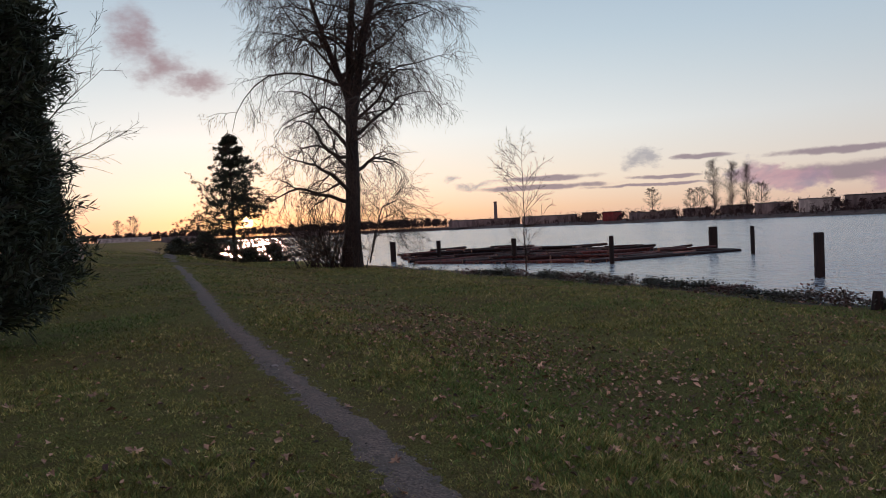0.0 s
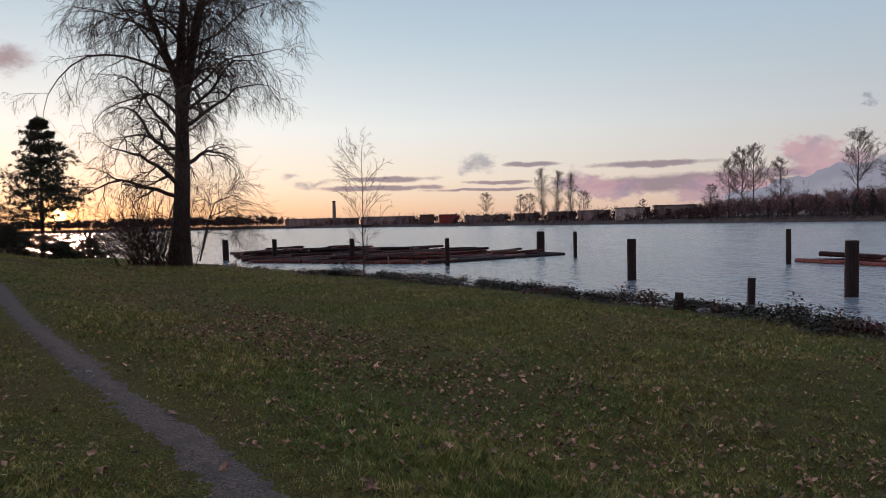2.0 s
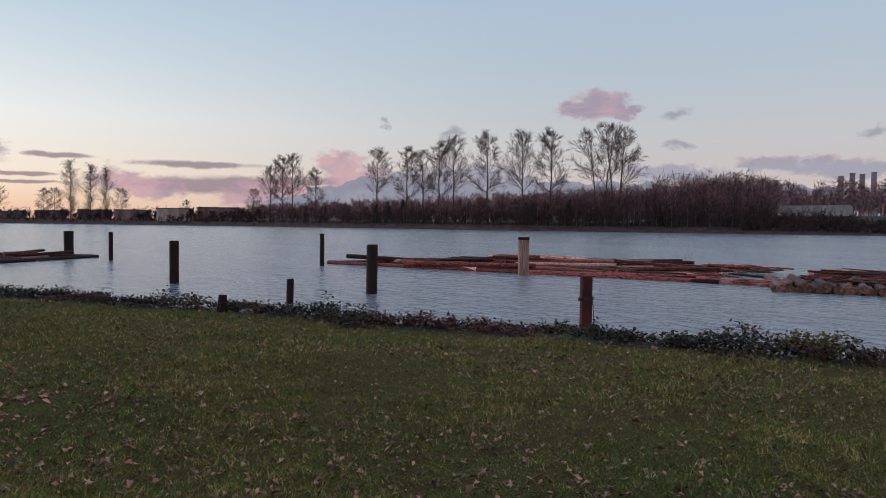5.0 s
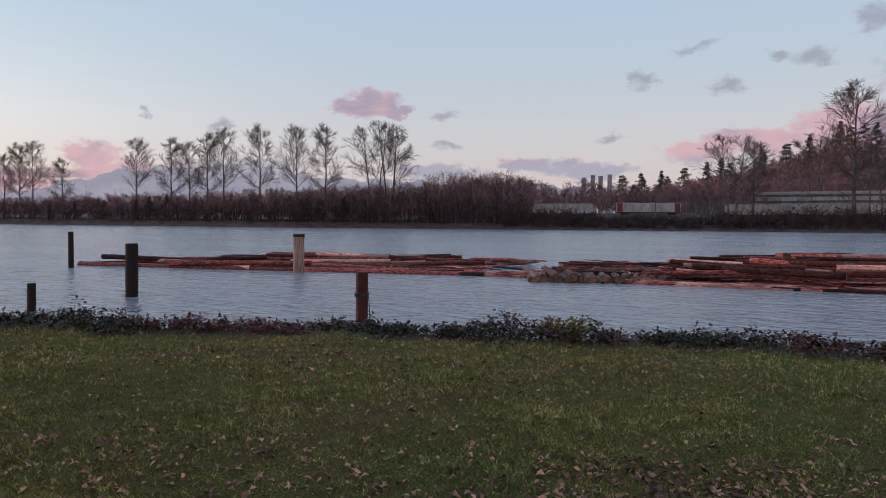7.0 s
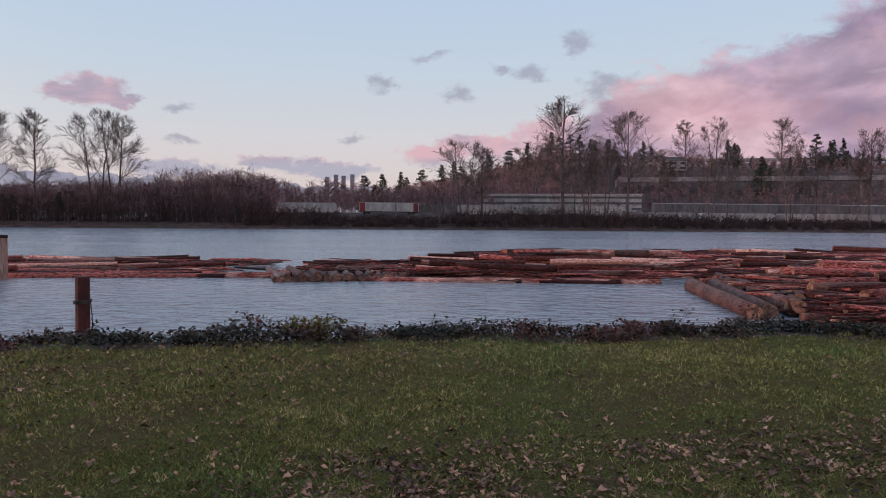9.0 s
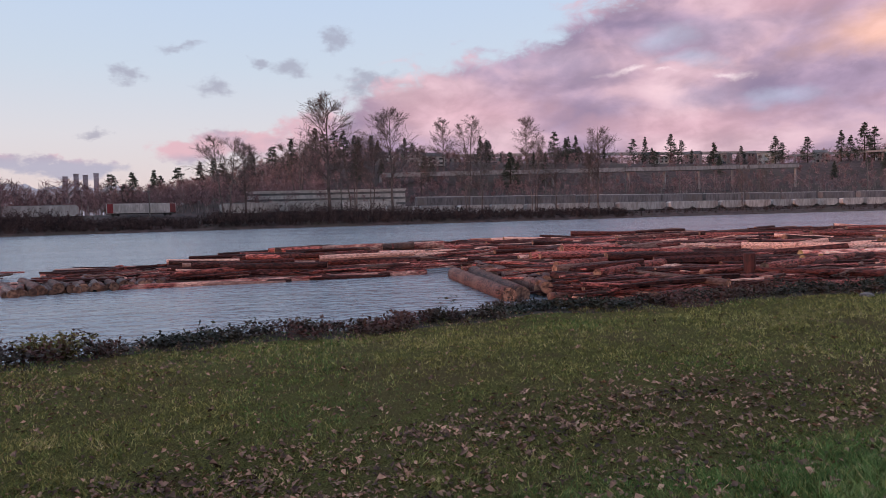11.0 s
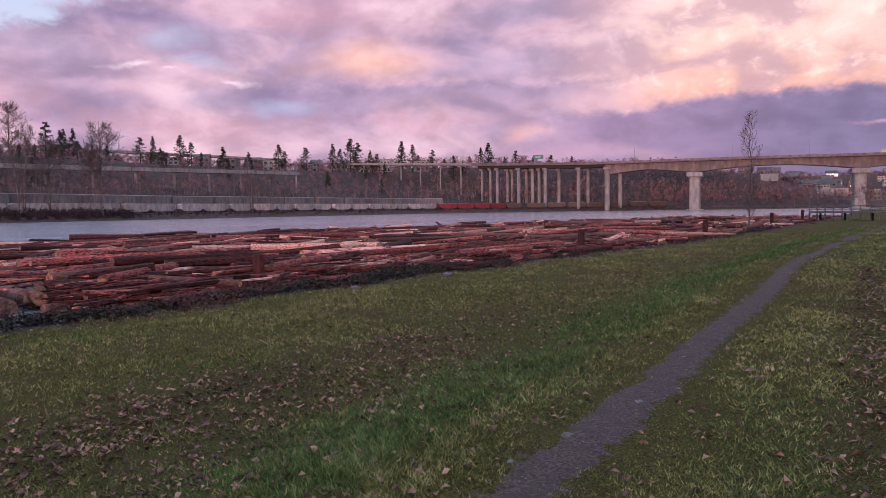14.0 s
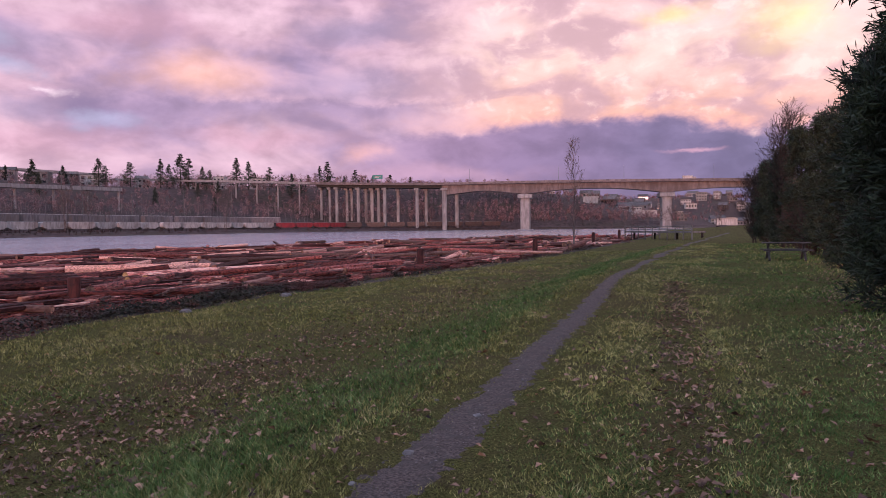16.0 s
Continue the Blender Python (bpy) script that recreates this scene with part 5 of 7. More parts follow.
for ob, _ in far_forms + [poplar]:
    for o in (*ob.children_recursive, ob):
        bpy.data.objects.remove(o)


# firs on the far hillside
fir_forms = [(conifer("fir_tree", 20, (4.6, 5.2, 3.9)[i], 80 + i, "dark fir on the far hillside", Matrix.Translation((0, 0, -500)), 90, 58, 0.50, group="hillside firs", ragged=0.4, tiers=(17, 14, 19)[i], sides=3, fat=0.17, taper=(1.0, 0.85, 1.1)[i], low=0.12, material=M_FIR), 20) for i in range(3)]
rr = random.Random(5)
FIRS = [(86.4, 5.5, 160), (88.0, 5.9, 170), (89.5, 6.5, 150), (91.4, 7.3, 120), (92.9, 7.1, 130), (93.6, 7.1, 120), (94.8, 6.6, 130), (95.8, 6.7, 150), (98.5, 6.45, 140), (99.1, 6.0, 150), (97.9, 5.6, 150), (104.6, 6.45, 160), (105.3, 6.0, 150), (110.5, 6.6, 180), (112.2, 6.2, 170), (111.6, 6.1, 170),
        (116.6, 5.7, 260), (117.5, 5.8, 250), (119.4, 5.9, 240), (120.2, 5.4, 260), (122.5, 5.1, 280), (126.7, 5.3, 300), (128.8, 5.1, 320), (130.9, 5.4, 300), (132.3, 5.8, 280), (132.9, 5.5, 290), (136.4, 5.6, 330), (137.3, 5.3, 330), (138.9, 4.9, 330), (142.8, 5.0, 360), (143.4, 5.35, 360), (145.6, 4.7, 380),
        (82.6, 4.7, 150), (83.6, 5.0, 150), (81.0, 4.3, 140), (79.3, 4.1, 150), (77.8, 3.9, 160), (76.4, 3.8, 160), (100.0, 5.0, 140), (107.0, 5.1, 200), (109.4, 5.2, 190), (114.4, 5.1, 210), (124.4, 4.7, 300), (134.4, 4.6, 310), (140.6, 4.4, 330), (147.0, 4.2, 420), (148.4, 4.3, 430)]
def stand_for(az, el, tall):
    """How far inland a tree of that height stands so that its top shows at elevation el."""
    best = None
    for r in range(50, 470, 12):
        b, d = far_base(az, float(r))
        miss = abs(up_to(d, el) - b.z - tall)
        if best is None or miss < best[0]:
            best = (miss, float(r))
    return best[1]


for i, (az, el, r) in enumerate(FIRS):
    plant_far(fir_forms[i % 3], az, el, stand_for(az, el, rr.uniform(16, 24)), wide=rr.uniform(1.1, 1.5), group="hillside firs", least=0.45)
    if i % 2:
        a2 = az + rr.uniform(0.4, 1.0)
        plant_far(fir_forms[(i + 1) % 3], a2, el - rr.uniform(0.3, 0.9), stand_for(a2, el - 0.6, rr.uniform(13, 18)), wide=rr.uniform(1.2, 1.6), group="hillside firs", least=0.45)
for i in range(26):
    az = rr.uniform(33, 62)
    r = rr.uniform(6, 30)
    b, d = far_base(az, r)
    plant_far(fir_forms[i % 3], az, math.degrees(math.atan((b.z + rr.uniform(7, 11) - 1.6) / d)), r, "small dark evergreen among the bare woods", wide=rr.uniform(1.1, 1.5), group="evergreens of the woods")
for i in range(90):
    az = rr.uniform(80, 152)
    r = rr.uniform(110, 440)
    b, d = far_base(az, r)
    el = math.degrees(math.atan((b.z + rr.uniform(8, 17) - 1.6) / d))
    plant_far(fir_forms[i % 3], az, min(el, 5.0), r, wide=rr.uniform(1.1, 1.5), group="hillside firs", least=0.4)
for ob, _ in fir_forms:
    for o in (*ob.children_recursive, ob):
        bpy.data.objects.remove(o)


M_SCRUB = mat("dark_bank_scrub", (0.028, 0.017, 0.016), (0.10, 0.060, 0.056), 0.4, 0.95, 0.0, island=True, vary=0.9)


def brush(name, count, az0, az1, r0, r1, top, label, seed, twigs=5, stem_r=0.10, lean=0.12, per=3, material=None, wide=0.05):
    """Bare undergrowth: thin stems with side twigs between two bearings; top(az) is the height in metres."""
    r = np.random.default_rng(seed)
    az = r.uniform(az0, az1, count)
    st = np.zeros((count, 4, 3))
    rad = r.uniform(0, 1, count) ** 1.2 * (r1 - r0) + r0
    x, y, z, _ = far_spots(az, rad)
    h = np.array([float(top(a)) for a in az]) * r.uniform(0.35, 1.0, count) * (0.55 + 0.45 * np.minimum(1, (rad - r0) / 12 + 0.3))
    for j in range(4):
        u = j / 3
        st[:, j] = np.stack([x + r.normal(size=count) * lean * h * u, y + r.normal(size=count) * lean * h * u, z - 0.3 + h * u], 1)
    sr = np.tile(np.linspace(stem_r, stem_r * 0.4, 4), (count, 1))
    p, q = spawn(r, st, sr, twigs, 0.12, 1.0, 44, lambda t, n: np.repeat(st[:, 3, 2] - st[:, 0, 2], twigs) * 0.30 * r.uniform(0.6, 1.2, n), 3, 0.16, 0.08, 0.0, 0.8, 0.5)
    nodes = p[:, 1:].reshape(-1, 3)
    d = np.repeat(p[:, -1] - p[:, 0], 2, 0)
    hh = float(np.mean(st[:, 3, 2] - st[:, 0, 2]))
    d /= np.linalg.norm(d, axis=1, keepdims=True) + 1e-9
    v, f = join(tube_mesh([(st, sr, 3), (p, q, 3)]), sprays(r, nodes, hh * 0.17, wide, per, 0.55, d, -0.15))
    tagged(mesh_object(name, v, f, material or M_BRUSH, smooth=False), label, "woods", kind="stuff")


def woodland(name, count, az0, az1, r0, r1, tall, label, seed, blades=54, material=None, bark=None, low=0.30, fan=0.24, width=0.085):
    """A stand of leafless trees: thin pale stems under hazy crowns of long fine twigs; tall(az) is the height in metres."""
    r = np.random.default_rng(seed)
    az = r.uniform(az0, az1, count)
    rad = r.uniform(r0, r1, count)
    x, y, z, _ = far_spots(az, rad)
    h = np.array([float(tall(a)) for a in az]) * r.uniform(0.55, 1.1, count)
    st = np.zeros((count, 4, 3))
    lean = r.normal(size=(count, 2)) * 0.05
    for j in range(4):
        u = j / 3
        st[:, j] = np.stack([x + lean[:, 0] * h * u + r.normal(size=count) * 0.12, y + lean[:, 1] * h * u + r.normal(size=count) * 0.12, z - 0.4 + h * 0.92 * u], 1)
    sr = (0.010 * h)[:, None] * np.linspace(1, 0.3, 4)[None]
    v, f = tube_mesh([(st, sr, 3)])
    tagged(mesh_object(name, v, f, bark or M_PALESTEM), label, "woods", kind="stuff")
    i = np.repeat(np.arange(count), blades)
    n = len(i)
    t = r.uniform(low, 1.0, n) ** 0.8
    g = np.clip(t * 3, 0, 2.999)
    j = g.astype(int)
    g = (g - j)[:, None]
    p = st[i, j] * (1 - g) + st[i, j + 1] * g
    a = r.uniform(0, 6.283, n)
    out = h[i] * fan * np.sin(np.clip((t - low) / (1 - low), 0.03, 1) * 2.5 + 0.35) * r.uniform(0.15, 1.0, n)
    p = p + np.stack([np.cos(a) * out, np.sin(a) * out, out * r.uniform(-0.1, 0.8, n)], 1)
    d = np.stack([np.cos(a) * 0.8, np.sin(a) * 0.8, r.uniform(0.1, 1.3, n)], 1) + r.normal(size=(n, 3)) * 0.35
    d /= np.linalg.norm(d, axis=1, keepdims=True)
    w = np.cross(d, r.normal(size=(n, 3)))
    w /= np.linalg.norm(w, axis=1, keepdims=True) + 1e-9
    L = (h[i] * 0.13 * r.uniform(0.5, 1.4, n))[:, None]
    W = (width * r.uniform(0.5, 1.4, n))[:, None]
    V = np.stack([p - d * L, p + w * W, p + d * L, p - w * W], 1).reshape(-1, 3)
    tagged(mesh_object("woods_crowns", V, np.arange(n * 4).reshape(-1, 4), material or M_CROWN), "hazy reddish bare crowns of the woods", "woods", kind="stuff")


brush("far_woods", 3000, 27.5, 69.0, 2, 60, lambda a: np.interp(a, [27, 30, 40, 48, 56, 65, 69], [6, 11, 11, 12.5, 16, 18, 13]) * (0.85 + 0.25 * math.sin(a * 2.1) * math.sin(a * 5.3)), "dense reddish-brown leafless woods along the far bank", 1, 5, 0.07)
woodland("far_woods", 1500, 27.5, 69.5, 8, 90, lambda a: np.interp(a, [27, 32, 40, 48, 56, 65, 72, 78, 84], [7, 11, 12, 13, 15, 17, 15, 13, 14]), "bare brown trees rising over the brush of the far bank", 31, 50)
brush("far_scrub", 2600, 67.0, 116.0, 1.0, 17, lambda a: np.interp(a, [67, 72, 75, 82, 84, 90, 97, 100, 106, 116], [6.5, 6.0, 3.2, 3.0, 5.5, 7.0, 6.5, 5.0, 4.0, 3.0]), "low dark brush on the far river bank", 2, per=3, wide=0.12, material=M_SCRUB)
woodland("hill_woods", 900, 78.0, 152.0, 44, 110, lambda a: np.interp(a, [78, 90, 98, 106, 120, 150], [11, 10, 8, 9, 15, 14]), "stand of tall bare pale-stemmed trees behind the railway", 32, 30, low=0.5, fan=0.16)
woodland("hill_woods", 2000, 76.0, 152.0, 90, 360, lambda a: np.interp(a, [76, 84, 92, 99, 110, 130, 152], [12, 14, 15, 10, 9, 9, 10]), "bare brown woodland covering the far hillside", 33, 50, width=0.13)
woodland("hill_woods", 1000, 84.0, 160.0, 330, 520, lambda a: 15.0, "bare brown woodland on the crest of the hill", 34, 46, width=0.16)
woodland("hill_woods", 900, 150.0, 176.0, 40, 420, lambda a: 11.0, "bare brown trees on the slope beyond the bridge", 36, 46, width=0.16)
brush("far_scrub", 900, 108.0, 158.0, 1.0, 14, lambda a: 2.4, "low scrub and weeds along the far rail embankment", 4, wide=0.09, material=M_SCRUB)
brush("far_scrub", 900, -32.0, 29.0, 4, 60, lambda a: np.interp(a, [-32, 0, 29], [9, 9, 7]), "low bare trees and scrub on the downstream shore", 9, wide=0.10)
woodland("far_woods", 700, -34.0, 30.0, 6, 70, lambda a: np.interp(a, [-34, -4, 0, 14, 30], [12, 10, 6, 6, 7]), "bare trees in a line along the downstream shore", 35, 60, M_BRUSH, width=0.26)
brush("far_scrub", 800, -32.0, 29.0, 1, 16, lambda a: 3.2, "low bare scrub along the downstream shore", 15, per=3, wide=0.2)
woodland("far_woods", 520, -35.0, -5.0, 4, 44, lambda a: 13.0, "dark distant trees along the river bend", 37, 56, M_BRUSH, width=0.36)
woodland("far_woods", 520, 68.0, 92.0, 50, 210, lambda a: 14.5, "bare brown trees on the low rise behind the far bank", 38, 54, width=0.12)


# ---- brambles, grass and fallen leaves ----
def brambles():
    r = np.random.default_rng(17)
    n = 1700
    y = np.concatenate([r.uniform(-24, 34, 1400), r.uniform(-70, 45, 300)])
    s = r.normal(-0.05, 0.42, n)
    x = near_x(y) - s
    z = lawn_z(x, y)
    a = r.uniform(0, 6.28, n)
    h = 0.15 * (0.5 + 1.2 * soft_noise(x, y, 1.3, 5)) * r.uniform(0.6, 1.3, n)
    tall = r.uniform(size=n) < 0.025
    h[tall] *= 1.9
    k = 6
    p = np.zeros((n, k, 3))
    L = h * r.uniform(1.2, 2.6, n)
    for i in range(k):
        t = i / (k - 1)
        p[:, i, 0] = x + np.cos(a) * L * t
        p[:, i, 1] = y + np.sin(a) * L * t
        p[:, i, 2] = z - 0.03 + h * np.sin(t * 2.3) * 1.25
    v, f = tube_mesh([(p, np.tile(np.linspace(0.006, 0.003, k), (n, 1)), 3)])
    canes = mesh_object("bramble_canes", v, f, M_CANE)
    tagged(canes, "arching reddish bramble canes along the top of the bank", "brambles", kind="stuff")
    nodes = p[:, 1:].reshape(-1, 3)
    q = np.repeat(nodes, 8, 0)
    q = q + r.normal(size=q.shape) * np.array([0.10, 0.10, 0.045])
    d = r.normal(size=q.shape)
    d[:, 2] *= 0.5
    d /= np.linalg.norm(d, axis=1, keepdims=True)
    w = np.cross(d, r.normal(size=q.shape) * np.array([0.5, 0.5, 1.5]))
    w /= np.linalg.norm(w, axis=1, keepdims=True)
    size = r.uniform(0.025, 0.062, (len(q), 1))
    fold = np.cross(d, w) * size * 0.15
    vv = np.stack([q, q + d * size * 0.9 + w * size * 0.55 + fold, q + d * size * 1.9, q + d * size * 0.9 - w * size * 0.55 + fold], 1).reshape(-1, 3)
    leaves = mesh_object("bramble_leaves", vv, np.arange(len(vv)).reshape(-1, 4), M_BRAMBLE)
    tagged(leaves, "dark green and reddish bramble leaves fringing the bank", "brambles", kind="stuff")


brambles()


def grass_material(name, stops):
    """Blades that differ one by one and from tuft to tuft."""
    m = bpy.data.materials.new(name)
    m.use_nodes = True
    m.node_tree.nodes.clear()
    N = Nodes(m.node_tree)
    geo = N.add("ShaderNodeNewGeometry")
    tuft = N.noise(geo.outputs["Position"], 4.5, 3, 0.6, 0.3)
    patch = N.noise(geo.outputs["Position"], 0.45, 4, 0.6, 0.4)
    own = N.m("ADD", 0.05, N.m("MULTIPLY", geo.outputs["Random Per Island"], 0.5))
    own = N.m("ADD", own, N.m("MULTIPLY", N.smooth(tuft, 0.35, 0.65), 0.34))
    own = N.m("ADD", own, N.m("MULTIPLY", N.m("SUBTRACT", patch, 0.42), 0.7), clamp=True)
    knot = N.noise(geo.outputs["Position"], 11.0, 3, 0.6, 0.4)
    tone = N.m("ADD", 0.60, N.m("MULTIPLY", N.smooth(knot, 0.34, 0.66), 0.85))
    col = N.v("MULTIPLY", N.ramp(own, stops), N.xyz(tone, tone, tone))
    p = N.add("ShaderNodeBsdfPrincipled")
    N.links.new(col, p.inputs["Base Color"])
    p.inputs["Roughness"].default_value = 0.7
    p.inputs["Specular IOR Level"].default_value = 0.08
    out = N.add("ShaderNodeOutputMaterial")
    N.links.new(p.outputs[0], out.inputs[0])
    return m


M_TURF = grass_material("worn_turf_blades", [(0.0, (0.026, 0.032, 0.011)), (0.28, (0.112, 0.120, 0.036)), (0.55, (0.262, 0.256, 0.080)), (0.82, (0.44, 0.38, 0.150)), (1.0, (0.60, 0.46, 0.28))])
M_PALE = grass_material("pale_close_turf", [(0.0, (0.05, 0.055, 0.018)), (0.28, (0.22, 0.21, 0.066)), (0.55, (0.44, 0.40, 0.135)), (0.82, (0.60, 0.51, 0.22)), (1.0, (0.66, 0.52, 0.32))])
M_LUSH = grass_material("lush_grass_blades", [(0.0, (0.022, 0.044, 0.016)), (0.35, (0.075, 0.140, 0.038)), (0.7, (0.155, 0.235, 0.070)), (1.0, (0.30, 0.31, 0.14))])
M_LEAF = mat("fallen_brown_leaf", (0.11, 0.048, 0.032), (0.48, 0.29, 0.19), 14.0, 0.75, 0.3, vary=1.1, dist=0.004)
M_LITTER = mat("leaf_litter", (0.050, 0.023, 0.016), (0.43, 0.25, 0.165), 5.0, 0.8, 0.0, where="World", island=True, vary=1.3)


def litter_zone(x, y):
    """How thickly the fallen leaves lie: along the foot of the dike, and towards the bank downstream."""
    q, s = x - path_x(y), inland(x, y)
    foot = np.exp(-((q - 4.6) / (1.35 + 1.1 * ease(y, 2, 9))) ** 2) * (0.8 - 0.6 * ease(y, 0, 3) + 0.9 * ease(y, 7, 11))
    bank = 0.85 * np.exp(-(s / 1.1) ** 2) + 0.45 * np.exp(-((s - 3.6) / 1.6) ** 2) * ease(y, -2, 6)
    return np.clip(foot + bank, 0, 1.1)


def grass():
    r = np.random.default_rng(23)
    n = 1250000
    d = 2.5 * (62 / 2.5) ** r.uniform(size=n) ** 1.05
    az = np.radians(r.uniform(-42, 192, n))
    x, y = d * np.sin(az), d * np.cos(az)
    s = inland(x, y)
    clump = soft_noise(x, y, 0.16, 3) * 0.55 + soft_noise(x, y, 1.1, 4) * 0.7
    off = np.abs(x - path_x(y))
    bare = litter_zone(x, y) * (0.35 + soft_noise(x, y, 0.7, 12))
    keep = (s > -0.1) & (r.uniform(size=n) < 0.16 + 0.98 * clump - 0.55 * bare) & ((off > 0.10 + 0.40 * r.uniform(size=n) ** 1.6) | (r.uniform(size=n) < 0.02))
    keep &= ~((np.abs(x - path_x(y) + 1.72) < 0.12 + 0.22 * r.uniform(size=n)) & (y < -2.5) & (y > -20) & (r.uniform(size=n) < 0.8))
    x, y, d, clump, s, off = x[keep], y[keep], d[keep], clump[keep], s[keep], off[keep]
    z = lawn_z(x, y)
    n = len(x)
    # long ungrazed grass on the side of the dike, close-worn turf on top
    q = x - path_x(y)
    slope = ease(q, 0.6, 1.3) * (1 - ease(q, 2.6, 4.2)) * (1 - ease(y, 1.0, 6.0))
    worn = 0.55 + 0.45 * ease(np.abs(q), 0.3, 1.0) - 0.25 * ease(-q, 0.3, 1.2) * (1 - ease(-q, 3.0, 5.0))
    h = (0.012 + 0.036 * clump + 0.008 * slope) * worn * (1 + d / 40) * r.uniform(0.5, 1.5, n)
    w = 0.0016 * (1 + d / 3.4) * r.uniform(0.6, 1.4, n)
    a = r.uniform(0, 6.28, n)
    # blades of one tuft lie over the same way
    b = 9.0 * soft_noise(x, y, 0.28, 71) + r.normal(size=n) * 1.7
    lean = r.uniform(0.2, 1.6, n) * h
    base = np.stack([x, y, z - 0.006], 1)
    side = np.stack([np.cos(a) * w, np.sin(a) * w, 0 * w], 1)
    tip = base + np.stack([np.cos(b) * lean, np.sin(b) * lean, h], 1)
    V = np.stack([base - side, base + side, tip], 1)
    lush = r.uniform(size=n) < 0.80 * slope + 0.70 * ease(-q, 2.0, 3.4) * ease(-y, -1, 3) + 0.22 * ease(y, 0, 5) + 0.55 * ease(soft_noise(x, y, 2.6, 14), 0.55, 0.8)
    pale = ~lush & (r.uniform(size=n) < 0.85 * ease(-q, 0.2, 0.6) * ease(-y, 0.5, 3.0))
    for pick, m, label in ((~lush & ~pale, M_TURF, "short worn winter turf of mixed green and straw blades"), (pale, M_PALE, "pale close-worn turf on top of the dike"), (lush, M_LUSH, "lush green grass on the slope beside the path")):
        v = V[pick].reshape(-1, 3)
        tagged(mesh_object("grass", v, np.arange(len(v)).reshape(-1, 3), m), label, "grass", kind="stuff")


grass()


def leaf_mesh(name, seed):
    """A curled five-lobed leaf with a stalk."""
    rr = random.Random(seed)
    V = [(0, 0, 0.004)]
    lobes = 5
    for i in range(lobes * 2 + 1):
        a = math.radians(-140 + 280 * i / (lobes * 2))
        rad = (1.0 if i % 2 else 0.52) * rr.uniform(0.85, 1.15) * (1.1 - 0.25 * abs(math.sin(a)))
        x, y = rad * math.cos(a), rad * math.sin(a)
        V.append((x * 0.07, y * 0.07, 0.022 * rr.uniform(0.1, 1.0) * (x * x + y * y)))
    F = [[0, i, i + 1] for i in range(1, lobes * 2 + 1)]
    n = len(V)
    V += [(-0.02, 0.003, 0.003), (-0.10, 0.006, 0.008), (-0.10, 0.001, 0.008), (-0.02, -0.003, 0.003)]
    F.append([n, n + 1, n + 2, n + 3])
    me = bpy.data.meshes.new(name)
    me.from_pydata(V, [], F)
    me.materials.append(M_LEAF)
    me.update()
    return me


def fallen_leaves():
    r = np.random.default_rng(29)
    forms = [leaf_mesh("fallen_leaf", i) for i in range(5)]
    made = 0
    while made < 300:
        d, az = 3.4 * (13 / 3.4) ** r.uniform(), math.radians(r.uniform(-40, 195))
        x, y = d * math.sin(az), d * math.cos(az)
        s = float(inland(np.array([x]), np.array([y]))[0])
        want = 0.14 + 0.86 * float(litter_zone(np.array([x]), np.array([y]))[0])
        if s < 0.5 or r.uniform() > want:
            continue
        ob = new("fallen_leaf", forms[made % 5])
        k = r.uniform(0.55, 1.2)
        ob.matrix_world = Matrix.Translation((x, y, ground_at(x, y) + 0.026)) @ Euler((r.uniform(-0.6, 0.6), r.uniform(-0.6, 0.6), r.uniform(0, 6.28))).to_matrix().to_4x4() @ Matrix.Scale(k, 4)
        tagged(ob, "dry curled brown leaf lying on the grass", "leaf", "fallen leaves")
        made += 1
    n = 260000
    d, az = 2.8 * (46 / 2.8) ** r.uniform(size=n) ** 0.85, np.radians(r.uniform(-42, 192, n))
    x, y = d * np.sin(az), d * np.cos(az)
    thick = litter_zone(x, y) * (0.25 + 1.1 * soft_noise(x, y, 1.4, 8)) * (0.4 + 1.2 * soft_noise(x, y, 0.4, 9)) + 0.035
    keep = (inland(x, y) > -0.3) & (r.uniform(size=n) < thick * 0.95) & (np.abs(x - path_x(y)) > 0.3)
    y3 = np.concatenate([r.uniform(-34, -8, 4000), r.uniform(-20, -3, 1500)])
    x3 = np.concatenate([r.uniform(-3.2, -0.2, 4000) + 0.3 * np.sin(y3[:4000]), path_x(y3[4000:]) - 1.72 + r.normal(0, 0.2, 1500)])
    x, y = np.concatenate([x[keep], x3]), np.concatenate([y[keep], y3])
    n = len(x)
    z = lawn_z(x, y) + r.uniform(0.012, 0.034, n)
    a = r.uniform(0, 6.28, n)
    k = r.uniform(0.012, 0.035, n) * np.where(r.uniform(size=n) < 0.15, 1.5, 1.0)
    c = np.stack([x, y, z], 1)
    u = np.stack([np.cos(a) * k, np.sin(a) * k, r.uniform(-0.6, 0.6, n) * k], 1)
    w = np.stack([-np.sin(a) * k, np.cos(a) * k, r.uniform(-0.6, 0.6, n) * k], 1) * 0.75
    up = np.stack([0 * k, 0 * k, r.uniform(0.1, 0.7, n) * k], 1)
    V = np.stack([c - u, c - w * 0.8 + up, c + u, c + w + up], 1).reshape(-1, 3)
    ob = mesh_object("leaf_litter", V, np.arange(len(V)).reshape(-1, 4), M_LITTER)
    tagged(ob, "drifts of small brown leaves over the lawn and under the brambles", "leaves", kind="stuff")


fallen_leaves()


